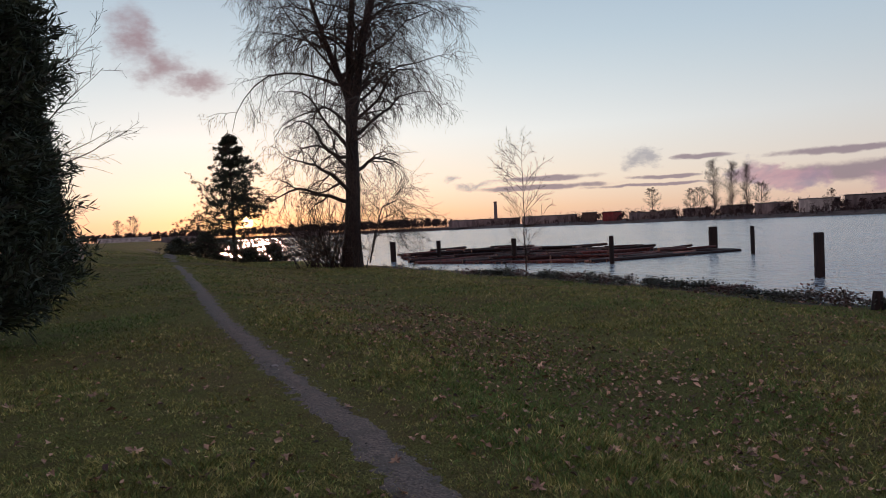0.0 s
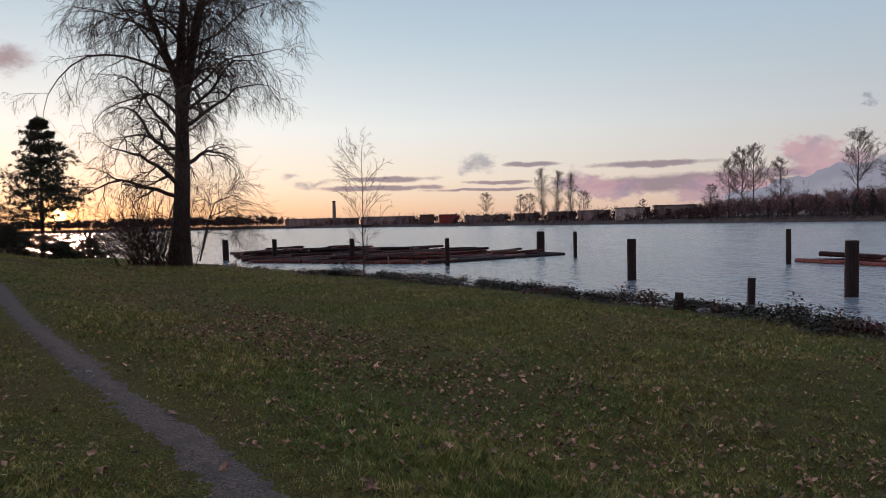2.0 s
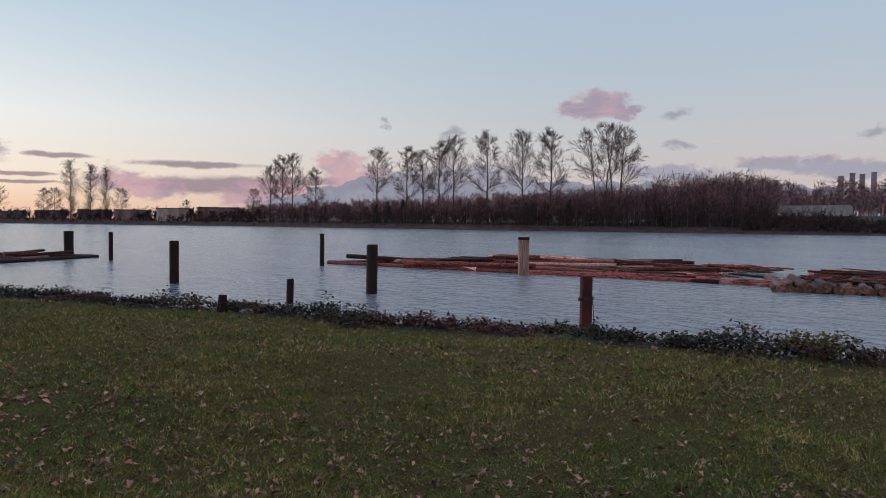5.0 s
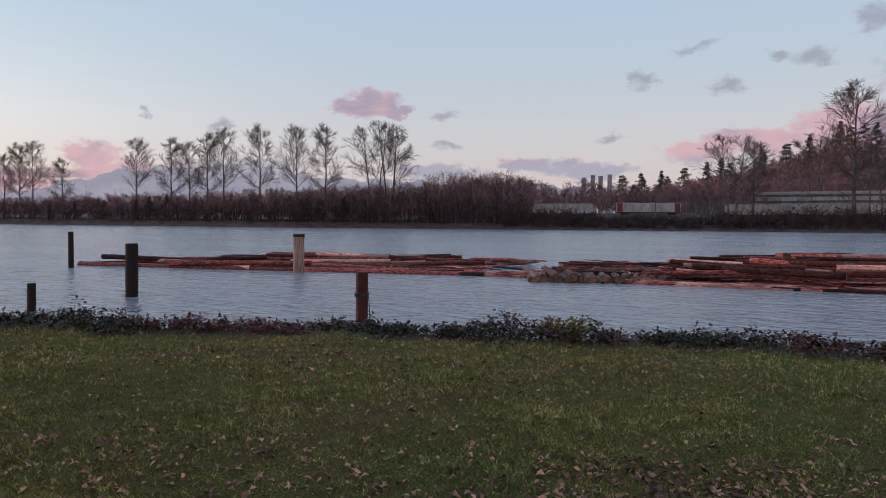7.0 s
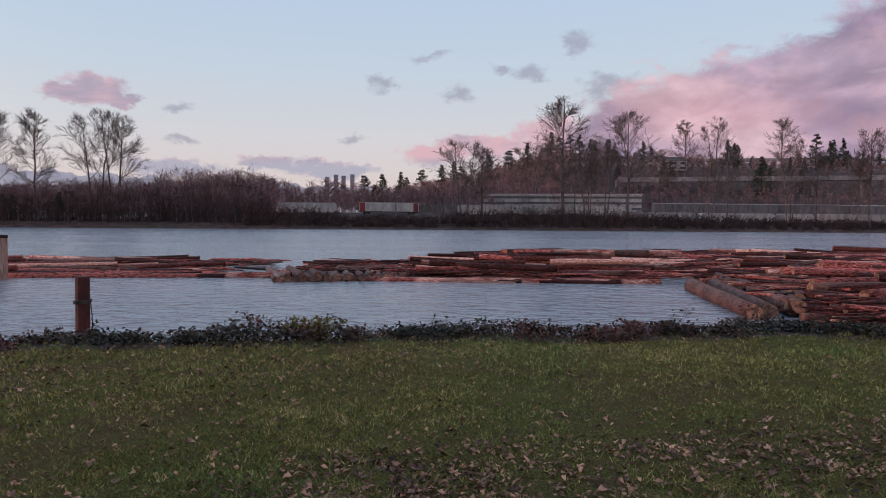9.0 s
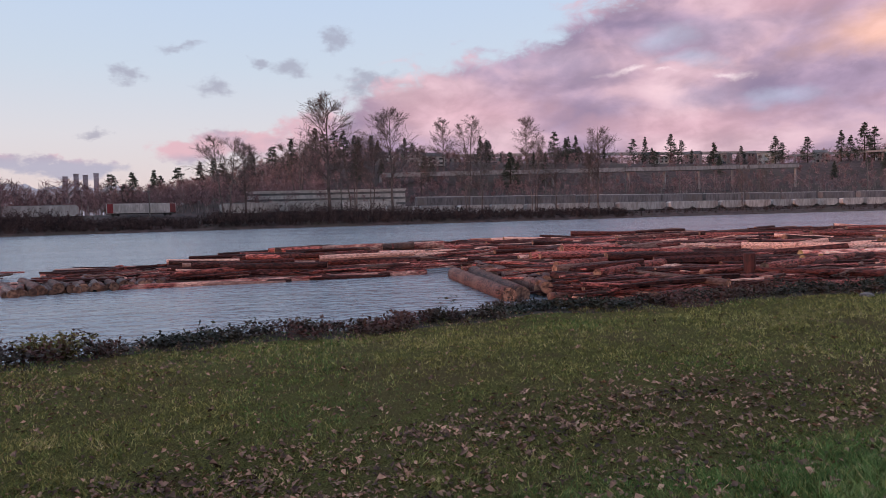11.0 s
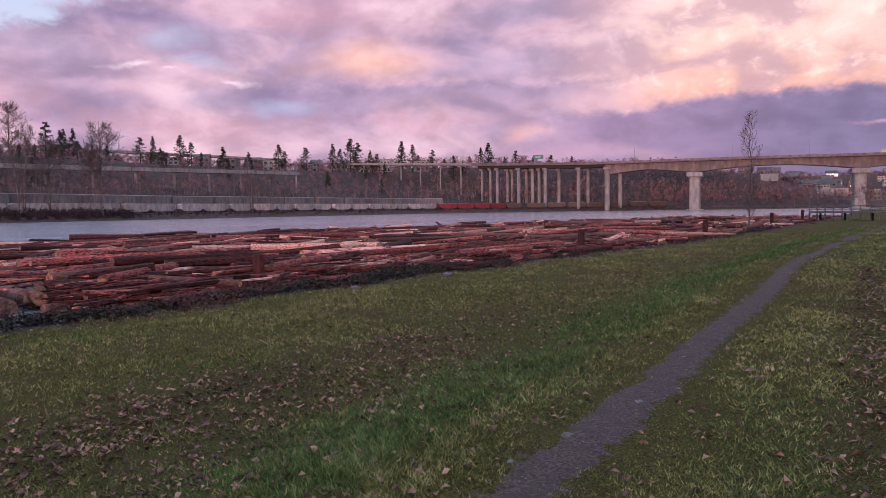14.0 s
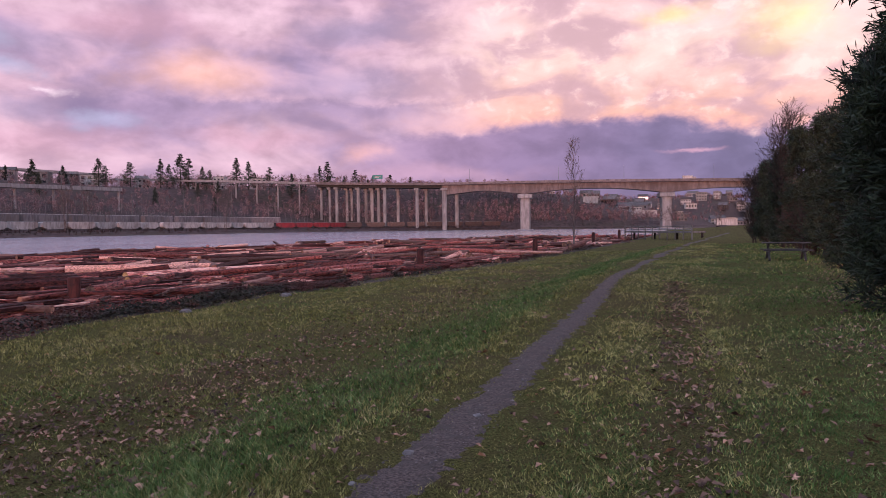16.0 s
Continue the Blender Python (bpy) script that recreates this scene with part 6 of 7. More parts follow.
def pebbles():
    r = np.random.default_rng(41)
    n = 5200
    y = np.where(r.uniform(size=n) < 0.5, r.uniform(2.5, 14, n), r.uniform(-16, -2.0, n))
    x = path_x(y) + r.normal(0, 0.13, n)
    k = r.uniform(0.003, 0.011, n) * np.where(r.uniform(size=n) < 0.03, 2.2, 1.0)
    z = lawn_z(x, y) + 0.010
    a = r.uniform(0, 6.28, n)
    c = np.stack([x, y, z], 1)
    u = np.stack([np.cos(a) * k, np.sin(a) * k, 0 * k], 1)
    w = np.stack([-np.sin(a) * k, np.cos(a) * k, 0 * k], 1) * r.uniform(0.6, 1, (n, 1))
    up = np.stack([0 * k, 0 * k, k * r.uniform(0.5, 1.0, n)], 1)
    V = np.stack([c - u, c - w, c + u, c + w, c + up], 1).reshape(-1, 3)
    i = np.arange(n)[:, None] * 5
    F = np.concatenate([i + np.array([[0, 1, 4]]), i + np.array([[1, 2, 4]]), i + np.array([[2, 3, 4]]), i + np.array([[3, 0, 4]])])
    tagged(mesh_object("path_gravel", V, F, M_PEBBLE), "loose grey gravel scattered on the footpath", "gravel", kind="stuff")


M_PEBBLE = mat("path_pebbles", (0.08, 0.07, 0.068), (0.22, 0.195, 0.185), 20.0, 0.85, 0.0, where="World", island=True, vary=1.0)
pebbles()


# ---- the far shore: bridge, trains, buildings ----
M_WHITE = mat("pale_painted_metal", (0.36, 0.32, 0.30), (0.60, 0.54, 0.51), 0.7, 0.55, 0.1, (1, 1, 0.3), stain=(0.30, 0.27, 0.25), stain_amt=0.5)
M_GREYCAR = mat("grey_freight_steel", (0.12, 0.10, 0.105), (0.23, 0.195, 0.195), 0.9, 0.6, 0.1, (1, 1, 0.25), stain=(0.20, 0.15, 0.13), stain_amt=0.6, vary=0.5)
M_HOPPER = mat("dusty_hopper_paint", (0.33, 0.29, 0.275), (0.55, 0.49, 0.465), 0.8, 0.6, 0.1, (1, 1, 0.25), stain=(0.18, 0.12, 0.10), stain_amt=0.6, vary=0.35)
M_REDCAR = mat("red_painted_steel", (0.18, 0.014, 0.018), (0.32, 0.028, 0.034), 0.8, 0.55, 0.1, (1, 1, 0.25), stain=(0.14, 0.05, 0.05), vary=0.5)
M_BROWNCAR = mat("brown_freight_steel", (0.06, 0.035, 0.03), (0.13, 0.075, 0.06), 0.8, 0.65, 0.1, vary=0.7)
M_ROOF = mat("grey_roofing", (0.08, 0.075, 0.075), (0.18, 0.165, 0.16), 0.6, 0.85, 0.2, vary=0.7)
M_SIDING = mat("house_siding", (0.22, 0.195, 0.18), (0.42, 0.38, 0.36), 0.5, 0.8, 0.1, vary=0.9)
M_SHED = mat("weathered_shed_wall", (0.17, 0.135, 0.135), (0.34, 0.275, 0.27), 0.25, 0.8, 0.1, (1, 1, 0.2), stain=(0.10, 0.07, 0.06), vary=0.6)
# tower concrete paled to mauve: the haze of distance is put into the colour
M_FARTOWER = mat("hazed_concrete", (0.24, 0.21, 0.24), (0.34, 0.30, 0.34), 0.2, 0.9, 0.0)
M_GREEN = mat("green_sign_paint", (0.03, 0.20, 0.17), (0.05, 0.28, 0.24), 2.0, 0.5, 0.0)
M_WOODGREY = mat("silvered_timber", (0.10, 0.088, 0.08), (0.22, 0.195, 0.18), 6.0, 0.85, 0.4, (1, 1, 0.2), dist=0.01)


def glass_material():
    m = bpy.data.materials.new("window_glass")
    m.use_nodes = True
    p = m.node_tree.nodes["Principled BSDF"]
    p.inputs["Base Color"].default_value = (0.03, 0.035, 0.04, 1)
    p.inputs["Roughness"].default_value = 0.06
    return m


M_GLASS = glass_material()


def heading_at(y, r):
    a, b = float(far_x(np.array([y - 6.0]))[0]), float(far_x(np.array([y + 6.0]))[0])
    return math.atan2(12.0, b - a) + math.pi


def on_rail(y, r, z):
    return Matrix.Translation((float(far_x(np.array([y]))[0]) + r, y, z)) @ Matrix.Rotation(heading_at(y, r), 4, "Z")


def wheelset(parent, x):
    bm = bmesh.new()
    for k in (-0.9, 0.9):
        for s in (-0.75, 0.75):
            rod((x + k, s - 0.07, 0.46), (x + k, s + 0.07, 0.46), 0.46, sides=12, bm=bm)
    box(x, 0, 0.55, 2.9, 1.9, 0.35, bm=bm)
    part("bogie", bm, M_DARKSTEEL, parent)


def hopper(name, material, label, length=15.5, h=4.5):
    e = empty(name, Matrix.Translation((0, 0, -400)), label, "freight car", "freight train")
    bm = bmesh.new()
    prof = [(-length / 2, 1.9), (-length / 2 + 2.6, 0.75), (length / 2 - 2.6, 0.75), (length / 2, 1.9), (length / 2, h - 0.6), (length / 2 - 0.8, h), (-length / 2 + 0.8, h), (-length / 2, h - 0.6)]
    rings = []
    for y, sc in ((-1.55, 0), (1.55, 0)):
        rings.append([bm.verts.new((px, y, pz)) for px, pz in prof])
    bm.faces.new(rings[0]), bm.faces.new(rings[1][::-1])
    for k in range(len(prof)):
        j = (k + 1) % len(prof)
        bm.faces.new((rings[0][j], rings[0][k], rings[1][k], rings[1][j]))
    part("body", bm, material, e)
    for i in range(5):
        x = -length / 2 + 2.4 + i * (length - 4.8) / 4
        part("rib", box(x, -1.58, 2.65, 0.12, 0.06, 2.5), material, e)
    part("roof_walk", box(0, 0, h + 0.08, length - 1.5, 0.8, 0.12), M_STEEL, e)
    part("end_platform", box(-length / 2 - 0.2, 0, 1.15, 1.6, 2.6, 0.15), M_DARKSTEEL, e)
    part("end_platform", box(length / 2 + 0.2, 0, 1.15, 1.6, 2.6, 0.15), M_DARKSTEEL, e)
    wheelset(e, -length / 2 + 1.4), wheelset(e, length / 2 - 1.4)
    return e


def autorack(label):
    e = empty("autorack_car", Matrix.Translation((0, 0, -400)), label, "freight car", "freight train")
    L = 26.5
    part("body", box(0, 0, 3.2, L, 3.0, 4.3, 0.12), M_GREYCAR, e)
    part("roof", box(0, 0, 5.45, L - 0.3, 2.7, 0.3, 0.1), M_WHITE, e)
    for i in range(6):
        part("side_panel", box(-L / 2 + 2.4 + i * (L - 4.8) / 5, -1.50, 3.3, 4.2, 0.06, 3.5, 0.02), M_GREYCAR, e)
    part("sill", box(0, 0, 0.95, L, 2.6, 0.35), M_DARKSTEEL, e)
    wheelset(e, -L / 2 + 3), wheelset(e, L / 2 - 3)
    return e


def lay_train(form, ys, r, z):
    for y in ys:
        copy_thing(form, on_rail(y, r, z))
    for o in (*form.children_recursive, form):
        bpy.data.objects.remove(o)


def stations(y0, y1, step):
    out, y = [], y0
    while y > y1:
        a = float(far_x(np.array([y]))[0])
        b = float(far_x(np.array([y - 4.0]))[0])
        out.append(y)
        y -= step / math.hypot(1.0, (b - a) / 4.0)
    return out


ys = stations(-42, -585, 17.2)
lay_train(hopper("hopper_car", M_HOPPER, "pale grey covered hopper car on the riverside railway"), [y for y in ys if y >= -416], 19.5, 1.75)
red_y = [y for y in ys if y < -416][:4]
lay_train(hopper("hopper_car", M_REDCAR, "red freight car on the riverside railway"), red_y, 19.5, 1.75)
lay_train(hopper("hopper_car", M_BROWNCAR, "dark brown freight car on the riverside railway"), [y for y in ys if y < -416][4:], 19.5, 1.75)
lay_train(autorack("grey autorack car with panelled sides on the raised track"), stations(-64, -440, 28.0), 34.0, 5.0)


def white_car(label):
    e = empty("container_car", Matrix.Translation((0, 0, -400)), label, "freight car", "freight train")
    L = 24.0
    part("body", box(0, 0, 2.9, L, 2.9, 3.6, 0.08), M_WHITE, e)
    part("red_end", box(-L / 2 + 1.2, -1.47, 2.9, 2.0, 0.12, 3.4, 0.03), M_REDCAR, e, "red end panel")
    part("red_end", box(L / 2 - 1.2, -1.47, 2.9, 2.0, 0.12, 3.4, 0.03), M_REDCAR, e, "red end panel")
    for i in range(9):
        part("side_panel", box(-L / 2 + 3.6 + i * (L - 7.2) / 8, -1.47, 3.0, 1.8, 0.10, 2.6, 0.03), M_WHITE, e)
    part("sill", box(0, 0, 0.95, L, 2.5, 0.3), M_DARKSTEEL, e)
    wheelset(e, -L / 2 + 3), wheelset(e, L / 2 - 3)
    return e


plain = hopper("boxcar", M_WHITE, "long pale boxcar standing on the far railway", 24.0, 4.6)
lay_train(plain, [115, 90.0, 20.0, -5.0, -30.0], 40.0, 4.3)
lay_train(white_car("white container car with red ends on the far railway"), [58.0], 36.0, 4.6)


def building(az, d, w, dep, h, wall, roof, label, cat="building", rows=2, cols=4, name="building", gable=False, turn=0.0, z=None):
    b = polar(az, d)
    if z is None:
        fx = float(far_x(np.array([b.y]))[0])
        z = float(far_z(np.array([b.x - fx]), np.array([b.y]))[0]) if b.x > fx else 0.5
    e = empty(name, Matrix.Translation((b.x, b.y, z - 0.4)) @ Matrix.Rotation(radians(-az + turn), 4, "Z"), label, cat, "far shore buildings")
    part("wall", box(0, 0, h / 2, w, dep, h), wall, e)
    if gable:
        bm = bmesh.new()
        v = [bm.verts.new(p) for p in ((-w / 2 - 0.4, -dep / 2 - 0.4, h), (w / 2 + 0.4, -dep / 2 - 0.4, h), (w / 2 + 0.4, dep / 2 + 0.4, h), (-w / 2 - 0.4, dep / 2 + 0.4, h), (-w / 2 - 0.4, 0, h + dep * 0.3), (w / 2 + 0.4, 0, h + dep * 0.3))]
        for f in ((0, 1, 5, 4), (2, 3, 4, 5), (0, 4, 3), (1, 2, 5), (3, 2, 1, 0)):
            bm.faces.new([v[i] for i in f])
        part("roof", bm, roof, e)
    else:
        part("roof", box(0, 0, h + 0.25, w + 0.8, dep + 0.8, 0.5), roof, e)
    for i in range(rows):
        for j in range(cols):
            win = part("window", box(-w / 2 + (j + 0.5) * w / cols, -dep / 2 - 0.02, h * (i + 0.55) / rows, w / cols * 0.5, 0.12, h / rows * 0.42), M_GLASS, e)
    return e


rr = random.Random(9)
# sheds and works downstream
for az0, az1, r, h, wall, lab in ((-4.5, 1.5, 25, 7.5, M_SHED, "long low dark warehouse on the far shore"), (1.5, 6.0, 22, 7.0, M_SHED, "long low dark warehouse on the far shore"), (6.3, 7.5, 18, 7.5, M_BROWNCAR, "brown metal shed on the far shore"),
                                 (7.9, 9.4, 16, 7.0, M_REDCAR, "red stacked containers on the far shore"), (9.9, 13.5, 20, 5.0, M_GREYCAR, "grey works shed on the far shore"), (19.0, 21.6, 20, 6.0, M_SHED, "low flat-roofed works building on the far shore"),
                                 (21.9, 24.6, 22, 6.8, M_WHITE, "pale flat-roofed shed on the far shore"), (24.8, 28.0, 26, 7.2, M_SHED, "low flat-roofed works building on the far shore"), (14.0, 16.0, 40, 5.0, M_SHED, "small dark shed among bare trees"), (16.6, 18.8, 46, 5.5, M_SHED, "small dark shed among bare trees")):
    b, d = far_base((az0 + az1) / 2, r)
    building((az0 + az1) / 2, d, d * math.radians(az1 - az0) * 0.96, 14, h, wall, M_ROOF, lab, rows=0)
# pale sheds beyond the end of the lawn
for az0, az1, d, h, wall in ((-31.0, -27.4, 620, 6.0, M_SIDING), (-26.7, -24.0, 640, 5.0, M_GREYCAR), (-17.0, -14.0, 700, 5.0, M_SHED)):
    building((az0 + az1) / 2, d, d * math.radians(az1 - az0), 12, h, wall, M_ROOF, "long pale shed beyond the end of the lawn", rows=0, z=-0.4)
chim = empty("chimney_stack", Matrix.Translation(polar(-0.55, 900, 0.3)), "tall thin factory chimney on the skyline", "chimney")
part("chimney_shaft", rod((0, 0, -2), (0, 0, up_to(900, 1.9)), 2.6, 1.9, 14), M_SHED, chim)
part("rim", rod((0, 0, up_to(900, 1.9) - 1.2), (0, 0, up_to(900, 1.9)), 2.3, 2.3, 14), M_DARKSTEEL, chim)
# long banded works building behind the bank
works = building(92.2, 330, 70, 20, 10.4, M_WHITE, M_WHITE, "long pale low building with banded storeys beyond the bank", rows=0, cols=14, z=4.2)
for i in range(4):
    part("band", box(0, -10.08, 1.8 + 2.5 * i, 70.4, 0.3, 0.9), M_ROOF, works)
for az, h in ((73.4, -3.0), (74.1, 2.0), (74.7, 0.0), (75.4, 3.0), (69.2, -8.0)):
    building(az, 1500, 9, 9, 97 + h, M_FARTOWER, M_FARTOWER, "distant apartment tower on the skyline", "tower", rows=0, cols=3, name="apartment_tower", z=0)
# houses on the hillside
HOUSES = [(99.2, 4.35, 520), (100.6, 3.6, 470), (102.3, 3.9, 560), (105.9, 4.0, 600), (107.3, 4.5, 620), (109.0, 4.3, 600), (114.8, 4.3, 640), (117.8, 4.5, 660), (118.9, 4.0, 620), (121.0, 4.4, 680), (123.0, 4.3, 700), (126.2, 4.2, 720), (129.6, 4.0, 740), (112.0, 4.9, 640), (135.2, 4.2, 780), (133.5, 3.8, 760), (97.0, 4.6, 520), (104.0, 4.9, 600), (125.0, 4.7, 740), (138.0, 4.1, 800)]
for az, el, d in HOUSES:
    b = polar(az, d)
    top = up_to(d, el - 0.15)
    fx = float(far_x(np.array([b.y]))[0])
    gz = float(far_z(np.array([b.x - fx]), np.array([b.y]))[0])
    h = min(max(top - gz, 6.0), 15.0)
    building(az, d, rr.uniform(11, 18), 10, h, rr.choice([M_SIDING, M_WHITE, M_WHITE, M_SHED]), M_ROOF, "pale hillside house with a low roof", "house", 2, 3, "house", rr.random() < 0.6, rr.uniform(-25, 25))


def viaduct(name, p0, p1, spans, w, t, col, label):
    p0, p1 = Vector(p0), Vector(p1)
    e = empty(name, Matrix.Translation(p0), label, "viaduct")
    d = p1 - p0
    m = Matrix.Translation(d / 2) @ d.to_track_quat("X", "Z").to_matrix().to_4x4()
    bm = box(0, 0, 0, d.length, w, t)
    box(0, -w / 2 + 0.2, t / 2 + 0.5, d.length, 0.3, 1.0, bm=bm)
    bmesh.ops.transform(bm, matrix=m, verts=bm.verts)
    part("deck", bm, M_CONC, e)
    for i in range(spans + 1):
        q = d * (i / spans)
        gx, gy = p0.x + q.x, p0.y + q.y
        fx = float(far_x(np.array([gy]))[0])
        gz = float(far_z(np.array([gx - fx]), np.array([gy]))[0])
        part("column", rod((q.x, q.y, gz - p0.z - 2), (q.x, q.y, q.z - t / 2 + 0.1), col, col * 0.9, 10), M_CONC, e)


viaduct("transit_viaduct", polar(96.5, 405, up_to(405, 3.35)), polar(128.0, 560, up_to(560, 2.95)), 11, 7, 1.5, 0.8, "concrete transit viaduct crossing the wooded hillside")
viaduct("hillside_road", polar(97.0, 640, up_to(640, 4.9)), polar(127.0, 740, up_to(740, 4.0)), 9, 9, 1.1, 0.5, "raised road running along the top of the hillside")


viaduct("approach_ramp", polar(142.9, 645, up_to(645, 3.55)), polar(128.0, 760, up_to(760, 3.75)), 10, 9, 1.4, 0.7, "raised road ramp leading from the bridge up the hillside")


# utility poles along the far railway
def utility_pole(az, r, el):
    b, d = far_base(az, r)
    e = empty("utility_pole", Matrix.Translation(b), "tall grey utility pole beside the railway", "pole", "utility poles")
    h = up_to(d, el) - b.z
    part("shaft", rod((0, 0, -0.5), (0, 0, h), 0.28, 0.18, 8), M_WOODGREY, e)
    part("crossarm", box(0, 0, h - 0.9, 0.18, 2.6, 0.2), M_WOODGREY, e)


for az, r, el in ((124.3, 44, 4.3), (125.6, 44, 3.3), (104.6, 46, 4.6), (109.8, 46, 3.6), (116.0, 46, 3.7), (120.0, 46, 3.5), (128.9, 44, 2.9), (132.5, 44, 3.0), (136.0, 44, 2.9), (139.3, 44, 2.7), (93.3, 24, 6.5), (78.9, 24, 2.6)):
    utility_pole(az, r, el)


# ---- highway bridge ----
def highway_bridge():
    n = Vector((math.sin(radians(163)), math.cos(radians(163)), 0))
    t = Vector((math.cos(radians(163)), -math.sin(radians(163)), 0))
    e = empty("highway_bridge", Matrix.Translation(n * 600 + Vector((0, 0, -0.8))) @ Matrix.Rotation(math.atan2(t.y, t.x), 4, "Z") @ Matrix.Scale(1.5, 4), "long concrete highway bridge with haunched girders over the river", "bridge")
    U = lambda az: 400 * math.tan(radians(az - 163))
    p1, p2 = U(159.35), U(170.2)
    span = p2 - p1
    piers = [p1, p2, p2 + span]
    top = lambda u: 25.9 - 0.00006 * (u + 45) ** 2 + 2.6 * (max(0.0, -72 - u) / 78) ** 1.3

    def depth(u):
        near = min(abs(u - p) for p in piers + [U(152.7)])
        return 3.5 + 2.8 * max(0, 1 - near / (span * 0.46)) ** 1.7

    def girder(u0, u1, steps, deep, w):
        bm = bmesh.new()
        rows = []
        for i in range(steps + 1):
            u = u0 + (u1 - u0) * i / steps
            z1 = top(u) - 0.5
            z0 = top(u) - (depth(u) if deep else 2.0)
            rows.append([bm.verts.new((u, -w, z1)), bm.verts.new((u, -w, z0)), bm.verts.new((u, w, z0)), bm.verts.new((u, w, z1))])
        for a, b in zip(rows, rows[1:]):
            for k in range(4):
                bm.faces.new((a[k], b[k], b[(k + 1) % 4], a[(k + 1) % 4]))
        bm.faces.new(rows[0]), bm.faces.new(rows[-1][::-1])
        return bm

    def strip(u0, u1, y0, y1, dz0, dz1):
        bm = bmesh.new()
        rows = []
        for i in range(13):
            u = u0 + (u1 - u0) * i / 12
            rows.append([bm.verts.new((u, y0, top(u) + dz1)), bm.verts.new((u, y0, top(u) + dz0)), bm.verts.new((u, y1, top(u) + dz0)), bm.verts.new((u, y1, top(u) + dz1))])
        for a, b in zip(rows, rows[1:]):
            for k in range(4):
                bm.faces.new((a[k], b[k], b[(k + 1) % 4], a[(k + 1) % 4]))
        bm.faces.new(rows[0]), bm.faces.new(rows[-1][::-1])
        return bm

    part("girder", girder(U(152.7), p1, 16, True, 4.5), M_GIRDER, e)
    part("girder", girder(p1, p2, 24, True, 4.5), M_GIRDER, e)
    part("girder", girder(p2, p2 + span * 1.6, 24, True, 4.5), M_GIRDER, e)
    part("girder", girder(U(142.8), U(152.7), 14, False, 5.5), M_DARKSTEEL, e)
    for u0, u1 in ((U(142.4), U(152.7)), (U(152.7), p2), (p2, p2 + span * 1.6)):
        part("deck", strip(u0, u1, -7.5, 7.5, -0.5, 0.0), M_GIRDER, e)
        # this parapet takes the copy with shade in its colour, the other stays pale
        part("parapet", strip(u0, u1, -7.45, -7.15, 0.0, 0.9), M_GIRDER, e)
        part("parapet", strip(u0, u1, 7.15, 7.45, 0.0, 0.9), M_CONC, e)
    for u in piers:
        zt = top(u) - depth(u)
        bm = box(u, 0, zt - 1.2, 8.0, 13, 2.4, 0.3)
        box(u, 0, zt / 2 - 2.5, 5.2, 10, zt + 2, 0.4, bm=bm)
        box(u, 0, -1.2, 8.5, 14, 2.6, 0.4, bm=bm)
        part("pier", bm, M_CONC, e)
    for az, yy, r in ((142.9, 0, 0.7), (143.7, -3, 0.7), (144.3, -4, 0.9), (144.8, 3, 0.8), (145.1, 5, 0.7), (146.0, -4, 1.0), (146.3, 4, 0.9), (146.9, 1, 1.0), (147.5, -1, 0.9), (148.1, -4, 1.0), (148.9, 4, 0.9), (150.7, -4, 1.0), (151.2, 4, 0.9), (152.9, -4, 1.4), (153.7, 4, 1.1)):
        u = U(az)
        bm = rod((u, yy, -3), (u, yy, top(u) - 2.4), r, r, 12)
        box(u, yy, top(u) - 2.6, r * 2.6, 4.5, 1.2, bm=bm)
        part("column", bm, M_CONC, e)
    for az in (155, 162, 167, 173.5):
        u = U(az)
        lamp = part("lamp_post", rod((u, -6.8, top(u)), (u, -6.8, top(u) + 8), 0.14, 0.08, 6), M_STEEL, e)
        part("lamp_arm", rod((u, -6.8, top(u) + 8), (u, -4.8, top(u) + 8.3), 0.07, 0.06, 6), M_STEEL, e)
    place = e.matrix_world.copy()

    def deck_thing(name, az, label, cat):
        u = U(az)
        return empty(name, place @ Matrix.Translation((u, -4.5, top(u))) @ Matrix.Scale(0.72, 4), label, cat)

    tr = deck_thing("box_truck", 171.7, "white box truck driving on the bridge deck", "truck")
    part("body", box(0, 0, 2.2, 7.5, 2.4, 2.8, 0.1), M_WHITE, tr)
    part("cab", box(5.0, 0, 1.6, 2.0, 2.3, 2.2, 0.2), M_WHITE, tr)
    for x in (-2.4, 4.6):
        part("wheel", rod((x, -1.2, 0.5), (x, 1.2, 0.5), 0.5, sides=12), M_DARKSTEEL, tr)
    for az, mt in ((161.0, M_WHITE), (165.8, M_DARKSTEEL), (167.3, M_WHITE), (174.1, M_GREYCAR), (157.2, M_DARKSTEEL)):
        c = deck_thing("car", az, "small car crossing the bridge deck", "car")
        part("body", box(0, 0, 0.75, 4.3, 1.8, 0.7, 0.15), mt, c)
        part("cabin", box(-0.2, 0, 1.3, 2.2, 1.6, 0.6, 0.15), M_GLASS, c)
        for x in (-1.3, 1.3):
            part("wheel", rod((x, -0.9, 0.33), (x, 0.9, 0.33), 0.33, sides=10), M_DARKSTEEL, c)
    g = deck_thing("road_sign", 147.6, "green overhead road sign on a steel gantry", "sign")
    part("panel", box(0, -1.0, 6.0, 8.4, 0.2, 3.2), M_GREEN, g)
    part("post", rod((-3.2, -0.8, 0), (-3.2, -0.8, 7.4), 0.2, sides=8), M_STEEL, g)
    part("post", rod((3.2, -0.8, 0), (3.2, -0.8, 7.4), 0.2, sides=8), M_STEEL, g)
    part("lettering_bar", box(0, -1.13, 6.5, 4.6, 0.05, 0.4), M_WHITE, g)
    part("lettering_bar", box(-0.5, -1.13, 5.6, 3.6, 0.05, 0.4), M_WHITE, g)


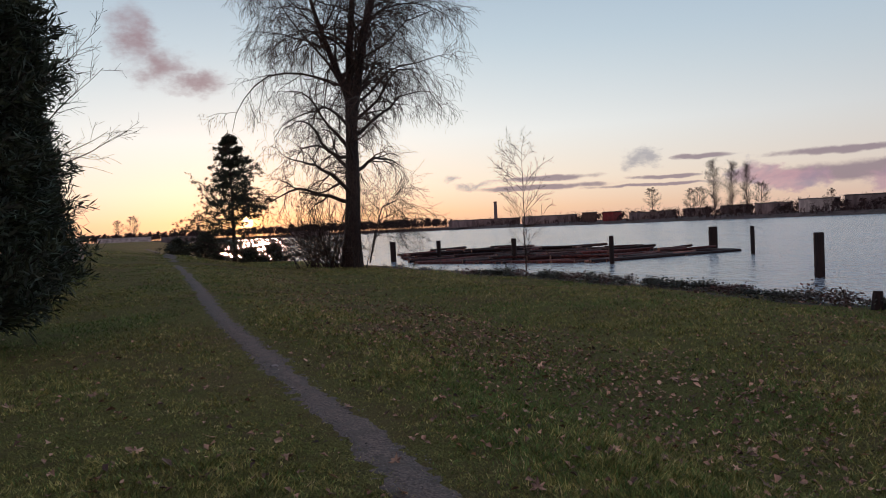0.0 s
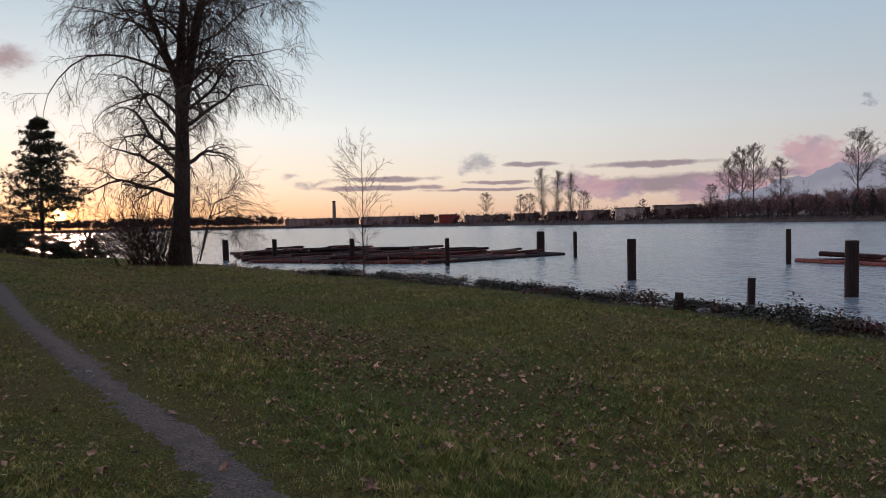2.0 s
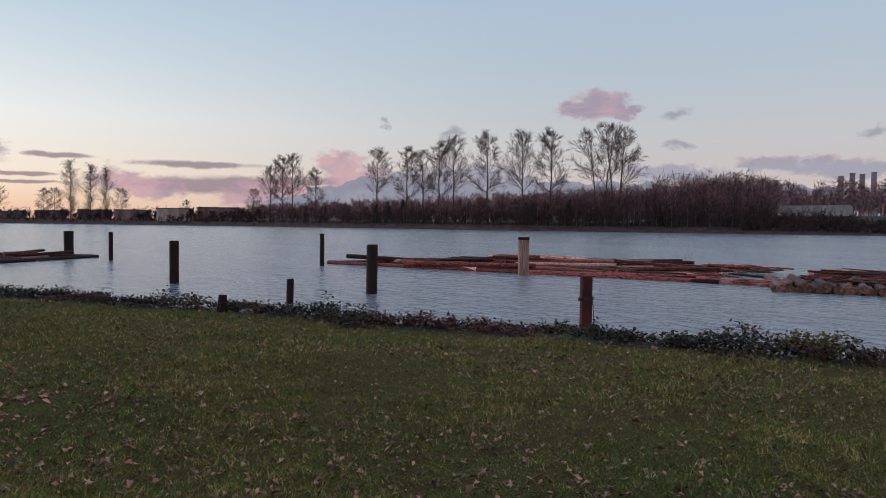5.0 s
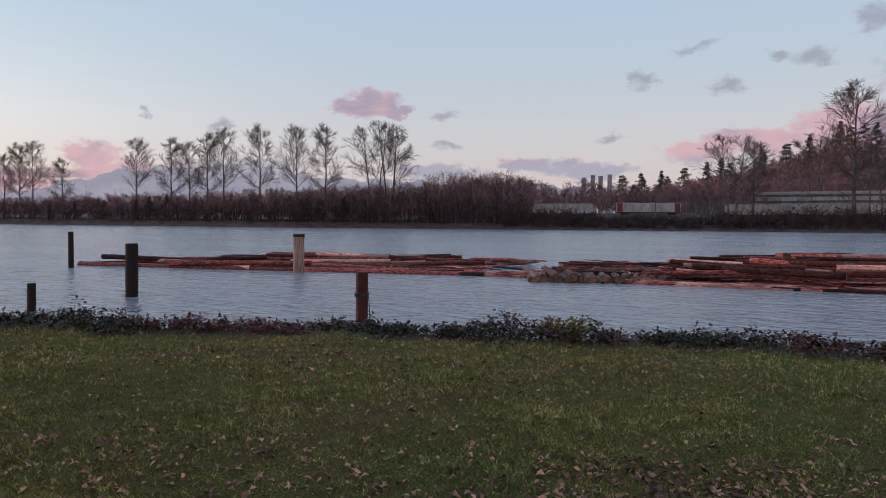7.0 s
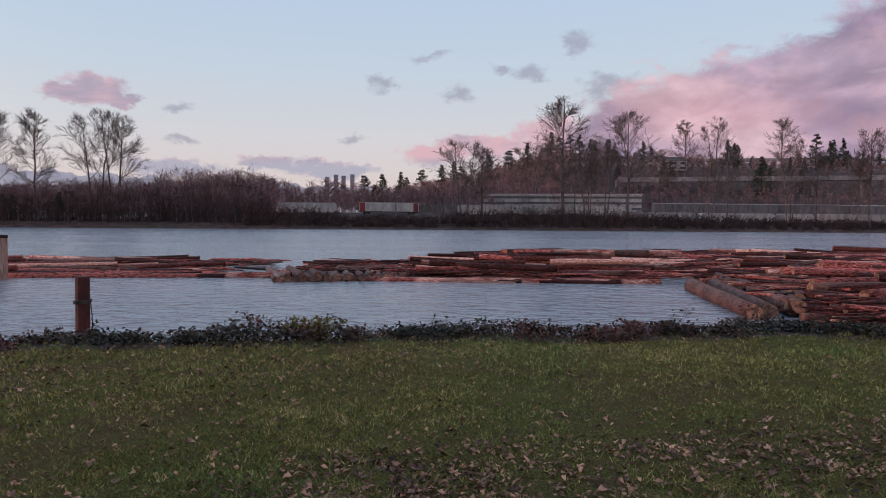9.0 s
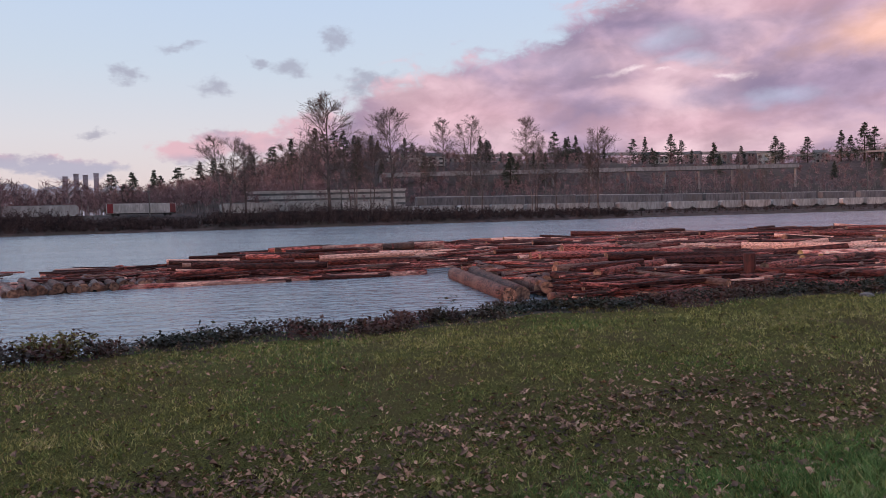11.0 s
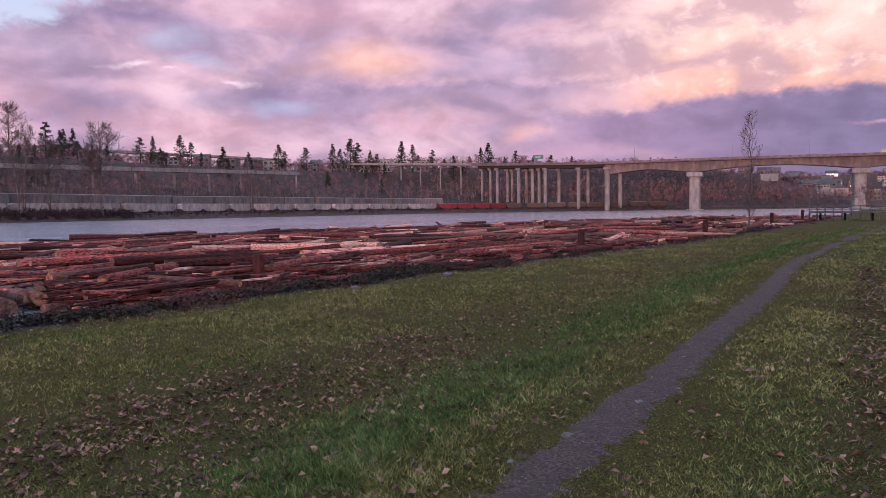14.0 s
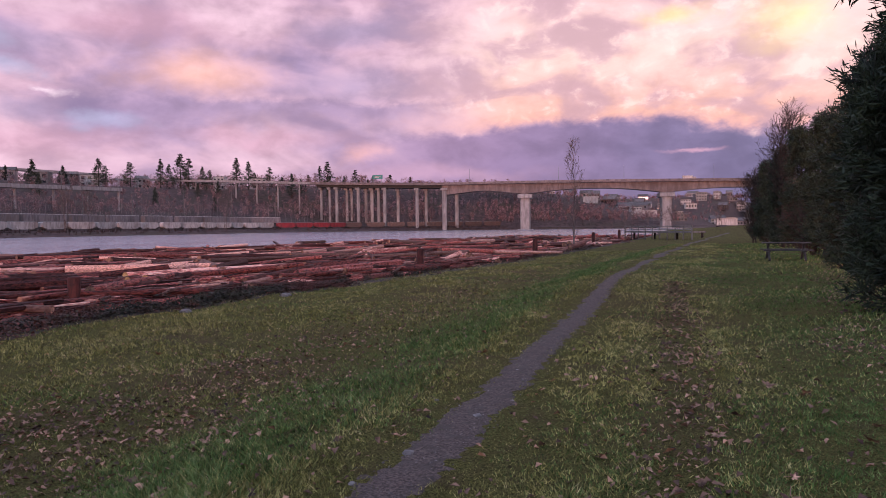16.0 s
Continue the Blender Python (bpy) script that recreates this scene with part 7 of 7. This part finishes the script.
highway_bridge()

# the town beyond the bridge
def land_z(x, y):
    fx = float(far_x(np.array([y]))[0])
    return float(far_z(np.array([x - fx]), np.array([y]))[0]) if x > fx else float(lawn_z(np.array([x]), np.array([y]))[0])


for i in range(96):
    az = rr.uniform(150.0, 181.0)
    d = rr.uniform(820, 1500)
    b = polar(az, d)
    building(az, d, rr.uniform(9, 20), 14, rr.uniform(4.5, 9), rr.choice([M_WHITE, M_SIDING, M_SHED, M_SHED, M_BROWNCAR, M_ROOF, M_GREYCAR]), M_ROOF, "low town building beyond the bridge", "building", rr.choice([1, 2, 2]), 4, z=land_z(b.x, b.y), gable=rr.random() < 0.5, turn=rr.uniform(-20, 20))
for az, d, w, h in ((172.8, 1180, 16, 13), (173.9, 1200, 10, 12), (175.6, 1240, 14, 14)):
    b = polar(az, d)
    building(az, d, w, 18, h, M_SIDING, M_ROOF, "pale apartment block catching the sunset beyond the bridge", "building", 3, 4, z=land_z(b.x, b.y))
for az, w in ((168.6, 26), (174.6, 20), (164.5, 16)):
    b = polar(az, 780)
    building(az, 780, w, 16, 7, M_WHITE, M_WHITE, "long white works shed beyond the bridge", "building", 0, 4, z=land_z(b.x, b.y))
woodland("town_woods", 500, 156.0, 178.0, 30, 170, lambda a: 7.5, "bare brown trees among the houses of the town hill", 39, 40, width=0.22)
brush("town_trees", 450, 150.0, 170.0, 6, 260, lambda a: 6.0, "bare trees among the town beyond the bridge", 12)
for i in range(14):
    b = polar(rr.uniform(166, 177), rr.uniform(420, 700))
    bare_tree("town_tree", rr.uniform(9, 14), 3.5, 300 + i, "bare tree standing before the town", Matrix.Translation((b.x, b.y, 0.4)), 16, 5, 3, twig=0.05, group="town trees", ang=50)


# blue hills far beyond the far woods, glowing with haze painted into their colour
def mountain_ridge():
    m = bpy.data.materials.new("emissive_blue_haze")
    m.use_nodes = True
    m.node_tree.nodes.clear()
    N = Nodes(m.node_tree)
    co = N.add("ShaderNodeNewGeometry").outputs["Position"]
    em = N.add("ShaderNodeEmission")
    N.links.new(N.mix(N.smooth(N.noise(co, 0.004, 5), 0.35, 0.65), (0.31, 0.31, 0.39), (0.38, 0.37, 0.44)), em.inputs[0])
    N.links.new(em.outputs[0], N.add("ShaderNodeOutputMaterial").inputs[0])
    az = np.linspace(30, 84, 220)
    top = np.interp(az, [30, 34, 38, 41, 45, 50, 56, 62, 68, 76, 84], [1.6, 2.6, 3.6, 3.9, 3.7, 3.5, 3.3, 3.1, 2.9, 2.8, 2.4]) + 0.16 * np.sin(az * 1.9) + 0.09 * np.sin(az * 4.7 + 1) + 0.04 * np.sin(az * 11.0)
    V = []
    for d, k in ((2900, 0.0), (3050, 0.55), (3300, 1.0), (3700, 0.5), (4000, 0.0)):
        h = 1.6 + d * np.tan(np.radians(top)) * k + 40 * k * (1 - k) * np.sin(az * 7.3)
        V.append(np.stack([d * np.sin(np.radians(az)), d * np.cos(np.radians(az)), np.where(k == 0, -2.0, h)], 1))
    V = np.stack(V)
    n, c, _ = V.shape
    idx = np.arange(n * c).reshape(n, c)
    F = np.stack([idx[:-1, :-1], idx[:-1, 1:], idx[1:, 1:], idx[1:, :-1]], -1).reshape(-1, 4)
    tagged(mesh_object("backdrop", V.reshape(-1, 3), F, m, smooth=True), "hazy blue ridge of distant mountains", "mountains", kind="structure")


mountain_ridge()

# ---- near things ----
M_TABLE = mat("dark_weathered_planks", (0.03, 0.026, 0.028), (0.09, 0.078, 0.08), 6.0, 0.7, 0.4, (0.3, 2, 2), dist=0.01)


def picnic_table():
    b = polar(178.6, 34.0)
    e = empty("picnic_table", Matrix.Translation((b.x, b.y, ground_at(b.x, b.y))) @ Matrix.Rotation(0.15, 4, "Z"), "dark weathered wooden picnic table on the lawn by the hedge", "table")
    for i in range(5):
        part("top_plank", box(0, -0.30 + i * 0.15, 0.74, 1.9, 0.14, 0.045, 0.006), M_TABLE, e)
    for s in (-0.72, 0.72):
        for k in (-0.07, 0.07):
            part("seat_plank", box(0, s + k, 0.44, 1.9, 0.13, 0.045, 0.006), M_TABLE, e)
    for x in (-0.7, 0.7):
        part("leg", rod((x, -0.62, 0), (x, 0.22, 0.72), 0.05, sides=6), M_TABLE, e)
        part("leg", rod((x, 0.62, 0), (x, -0.22, 0.72), 0.05, sides=6), M_TABLE, e)
        part("crossbar", box(x, 0, 0.40, 0.06, 1.6, 0.09), M_TABLE, e)


picnic_table()


bare_tree("red_shrub", 2.2, 1.5, 210, "bare reddish shrub behind the picnic table", at(-179.5, 38.5), 40, 7, 3, M_CANE, 0.03, "shrub", low=0.02, twig=0.006, up=0.05, forks=3, ang=45)


def fence():
    a, b = polar(-33.6, 41.0), polar(-32.0, 50.0)
    e = empty("board_fence", Matrix.Translation((a.x, a.y, ground_at(a.x, a.y))), "weathered grey board fence beside the hedge", "fence")
    d = (b - a)
    n = 34
    me = None
    ang = math.atan2(d.y, d.x)
    for i in range(n):
        p = d * (i / (n - 1))
        if me is None:
            o = part("board", box(0, 0, 0.8, 0.22, 0.03, 1.65, 0.006), M_WOODGREY, e)
            me = o.data
        else:
            o = new("board", me)
            o.parent = e
        o.matrix_local = Matrix.Translation((p.x, p.y, 0.02 * math.sin(i * 1.7))) @ Matrix.Rotation(ang, 4, "Z")
    for z in (0.35, 1.25):
        part("rail", rod(Vector((0, 0, z)) + Vector((0.04, 0.03, 0)), d + Vector((0.04, 0.03, z)), 0.04, sides=4), M_WOODGREY, e)


fence()


def dock():
    p, q = polar(167.6, 118.0), polar(172.6, 104.0)
    d = q - p
    e = empty("timber_dock", Matrix.Translation((p.x, p.y, 0.0)) @ Matrix.Rotation(math.atan2(d.y, d.x), 4, "Z"), "grey timber walkway with a pale railing by the lawn", "dock")
    L = d.length
    part("deck", box(L / 2, 0, 0.55, L, 2.4, 0.25), M_WOODGREY, e)
    for i in range(10):
        part("post", box(i * L / 9, -1.1, 0.2, 0.14, 0.14, 2.6), M_WOODGREY, e)
    for z in (0.95, 1.4):
        part("rail", box(L / 2, -1.1, z, L, 0.07, 0.12), M_SIDING, e)
    for i in range(4):
        part("support", rod((i * L / 3, 0.6, -2.5), (i * L / 3, 0.6, 0.5), 0.16, sides=8), M_PILE_DARK, e)


dock()

# stump and stones at the top of the bank
b = polar(26.6, 18.4)
st = empty("tree_stump", Matrix.Translation((b.x, b.y, ground_at(b.x, b.y))), "small dark stump among the bank brambles", "stump")
part("stump", rod((0, 0, -0.15), (0.03, 0, 0.42), 0.15, 0.10, 9), M_PILE_DARK, st)


def stone(x, y, s, seed, label):
    bm = bmesh.new()
    bmesh.ops.create_icosphere(bm, subdivisions=2, radius=s)
    r = random.Random(seed)
    for v in bm.verts:
        v.co *= 0.8 + 0.35 * noise.noise(v.co * (1.6 / s) + Vector((seed, 0, 0)))
        v.co.z *= 0.55
    me = bpy.data.meshes.new("stone")
    bm.to_mesh(me)
    bm.free()
    me.materials.append(M_STONE)
    ob = new("stone", me)
    ob.matrix_world = Matrix.Translation((x, y, ground_at(x, y) + s * 0.12)) @ Matrix.Rotation(r.uniform(0, 6), 4, "Z")
    tagged(ob, label, "stone", "loose stones")


M_STONE = mat("grey_stone", (0.11, 0.10, 0.10), (0.26, 0.245, 0.24), 9.0, 0.85, 0.5, vary=0.5, dist=0.01)
for i, (az, d, s) in enumerate([(149.6, 5.0, 0.055), (155.3, 6.0, 0.05), (-18.9, 8.9, 0.07), (104.5, 16.6, 0.22), (86.0, 14.6, 0.16), (28.5, 18.0, 0.2), (132.5, 20.5, 0.2), (140.0, 24.0, 0.22), (152.0, 6.6, 0.03), (158.6, 7.8, 0.035), (145.0, 4.4, 0.03)]):
    b = polar(az, d)
    stone(b.x, b.y, s, i + 3, "rounded grey stone half sunk in the ground")

# a yellowing shrub in the brambles
def yellow_shrub(az, d):
    r = np.random.default_rng(77)
    b = polar(az, d)
    e = empty("bank_shrub", Matrix.Translation((b.x, b.y, ground_at(b.x, b.y))), "small yellow-green shrub among the brambles on the bank", "shrub")
    n = 40
    st = np.zeros((n, 4, 3))
    a, lean, h = r.uniform(0, 6.28, n), r.uniform(0.1, 0.9, n), r.uniform(0.2, 0.42, n)
    for i in range(4):
        u = i / 3
        st[:, i] = np.stack([np.cos(a) * lean * h * u * 1.4, np.sin(a) * lean * h * u * 1.4, h * u], 1)
    v, f = tube_mesh([(st, np.tile(np.linspace(0.006, 0.003, 4), (n, 1)), 3)])
    tagged(mesh_object("crown_frame", v, f, M_CANE, e), kind="stuff")
    v, f = sprays(r, st[:, 1:].reshape(-1, 3), 0.06, 0.018, 9, 0.9)
    tagged(mesh_object("foliage", v, f, M_YELLOWLEAF, e), kind="stuff")


M_YELLOWLEAF = mat("yellow_green_leaves", (0.10, 0.10, 0.03), (0.26, 0.23, 0.08), 6.0, 0.7, 0.0, island=True, vary=0.8)
yellow_shrub(71.2, 13.9)
yellow_shrub(73.0, 13.7)
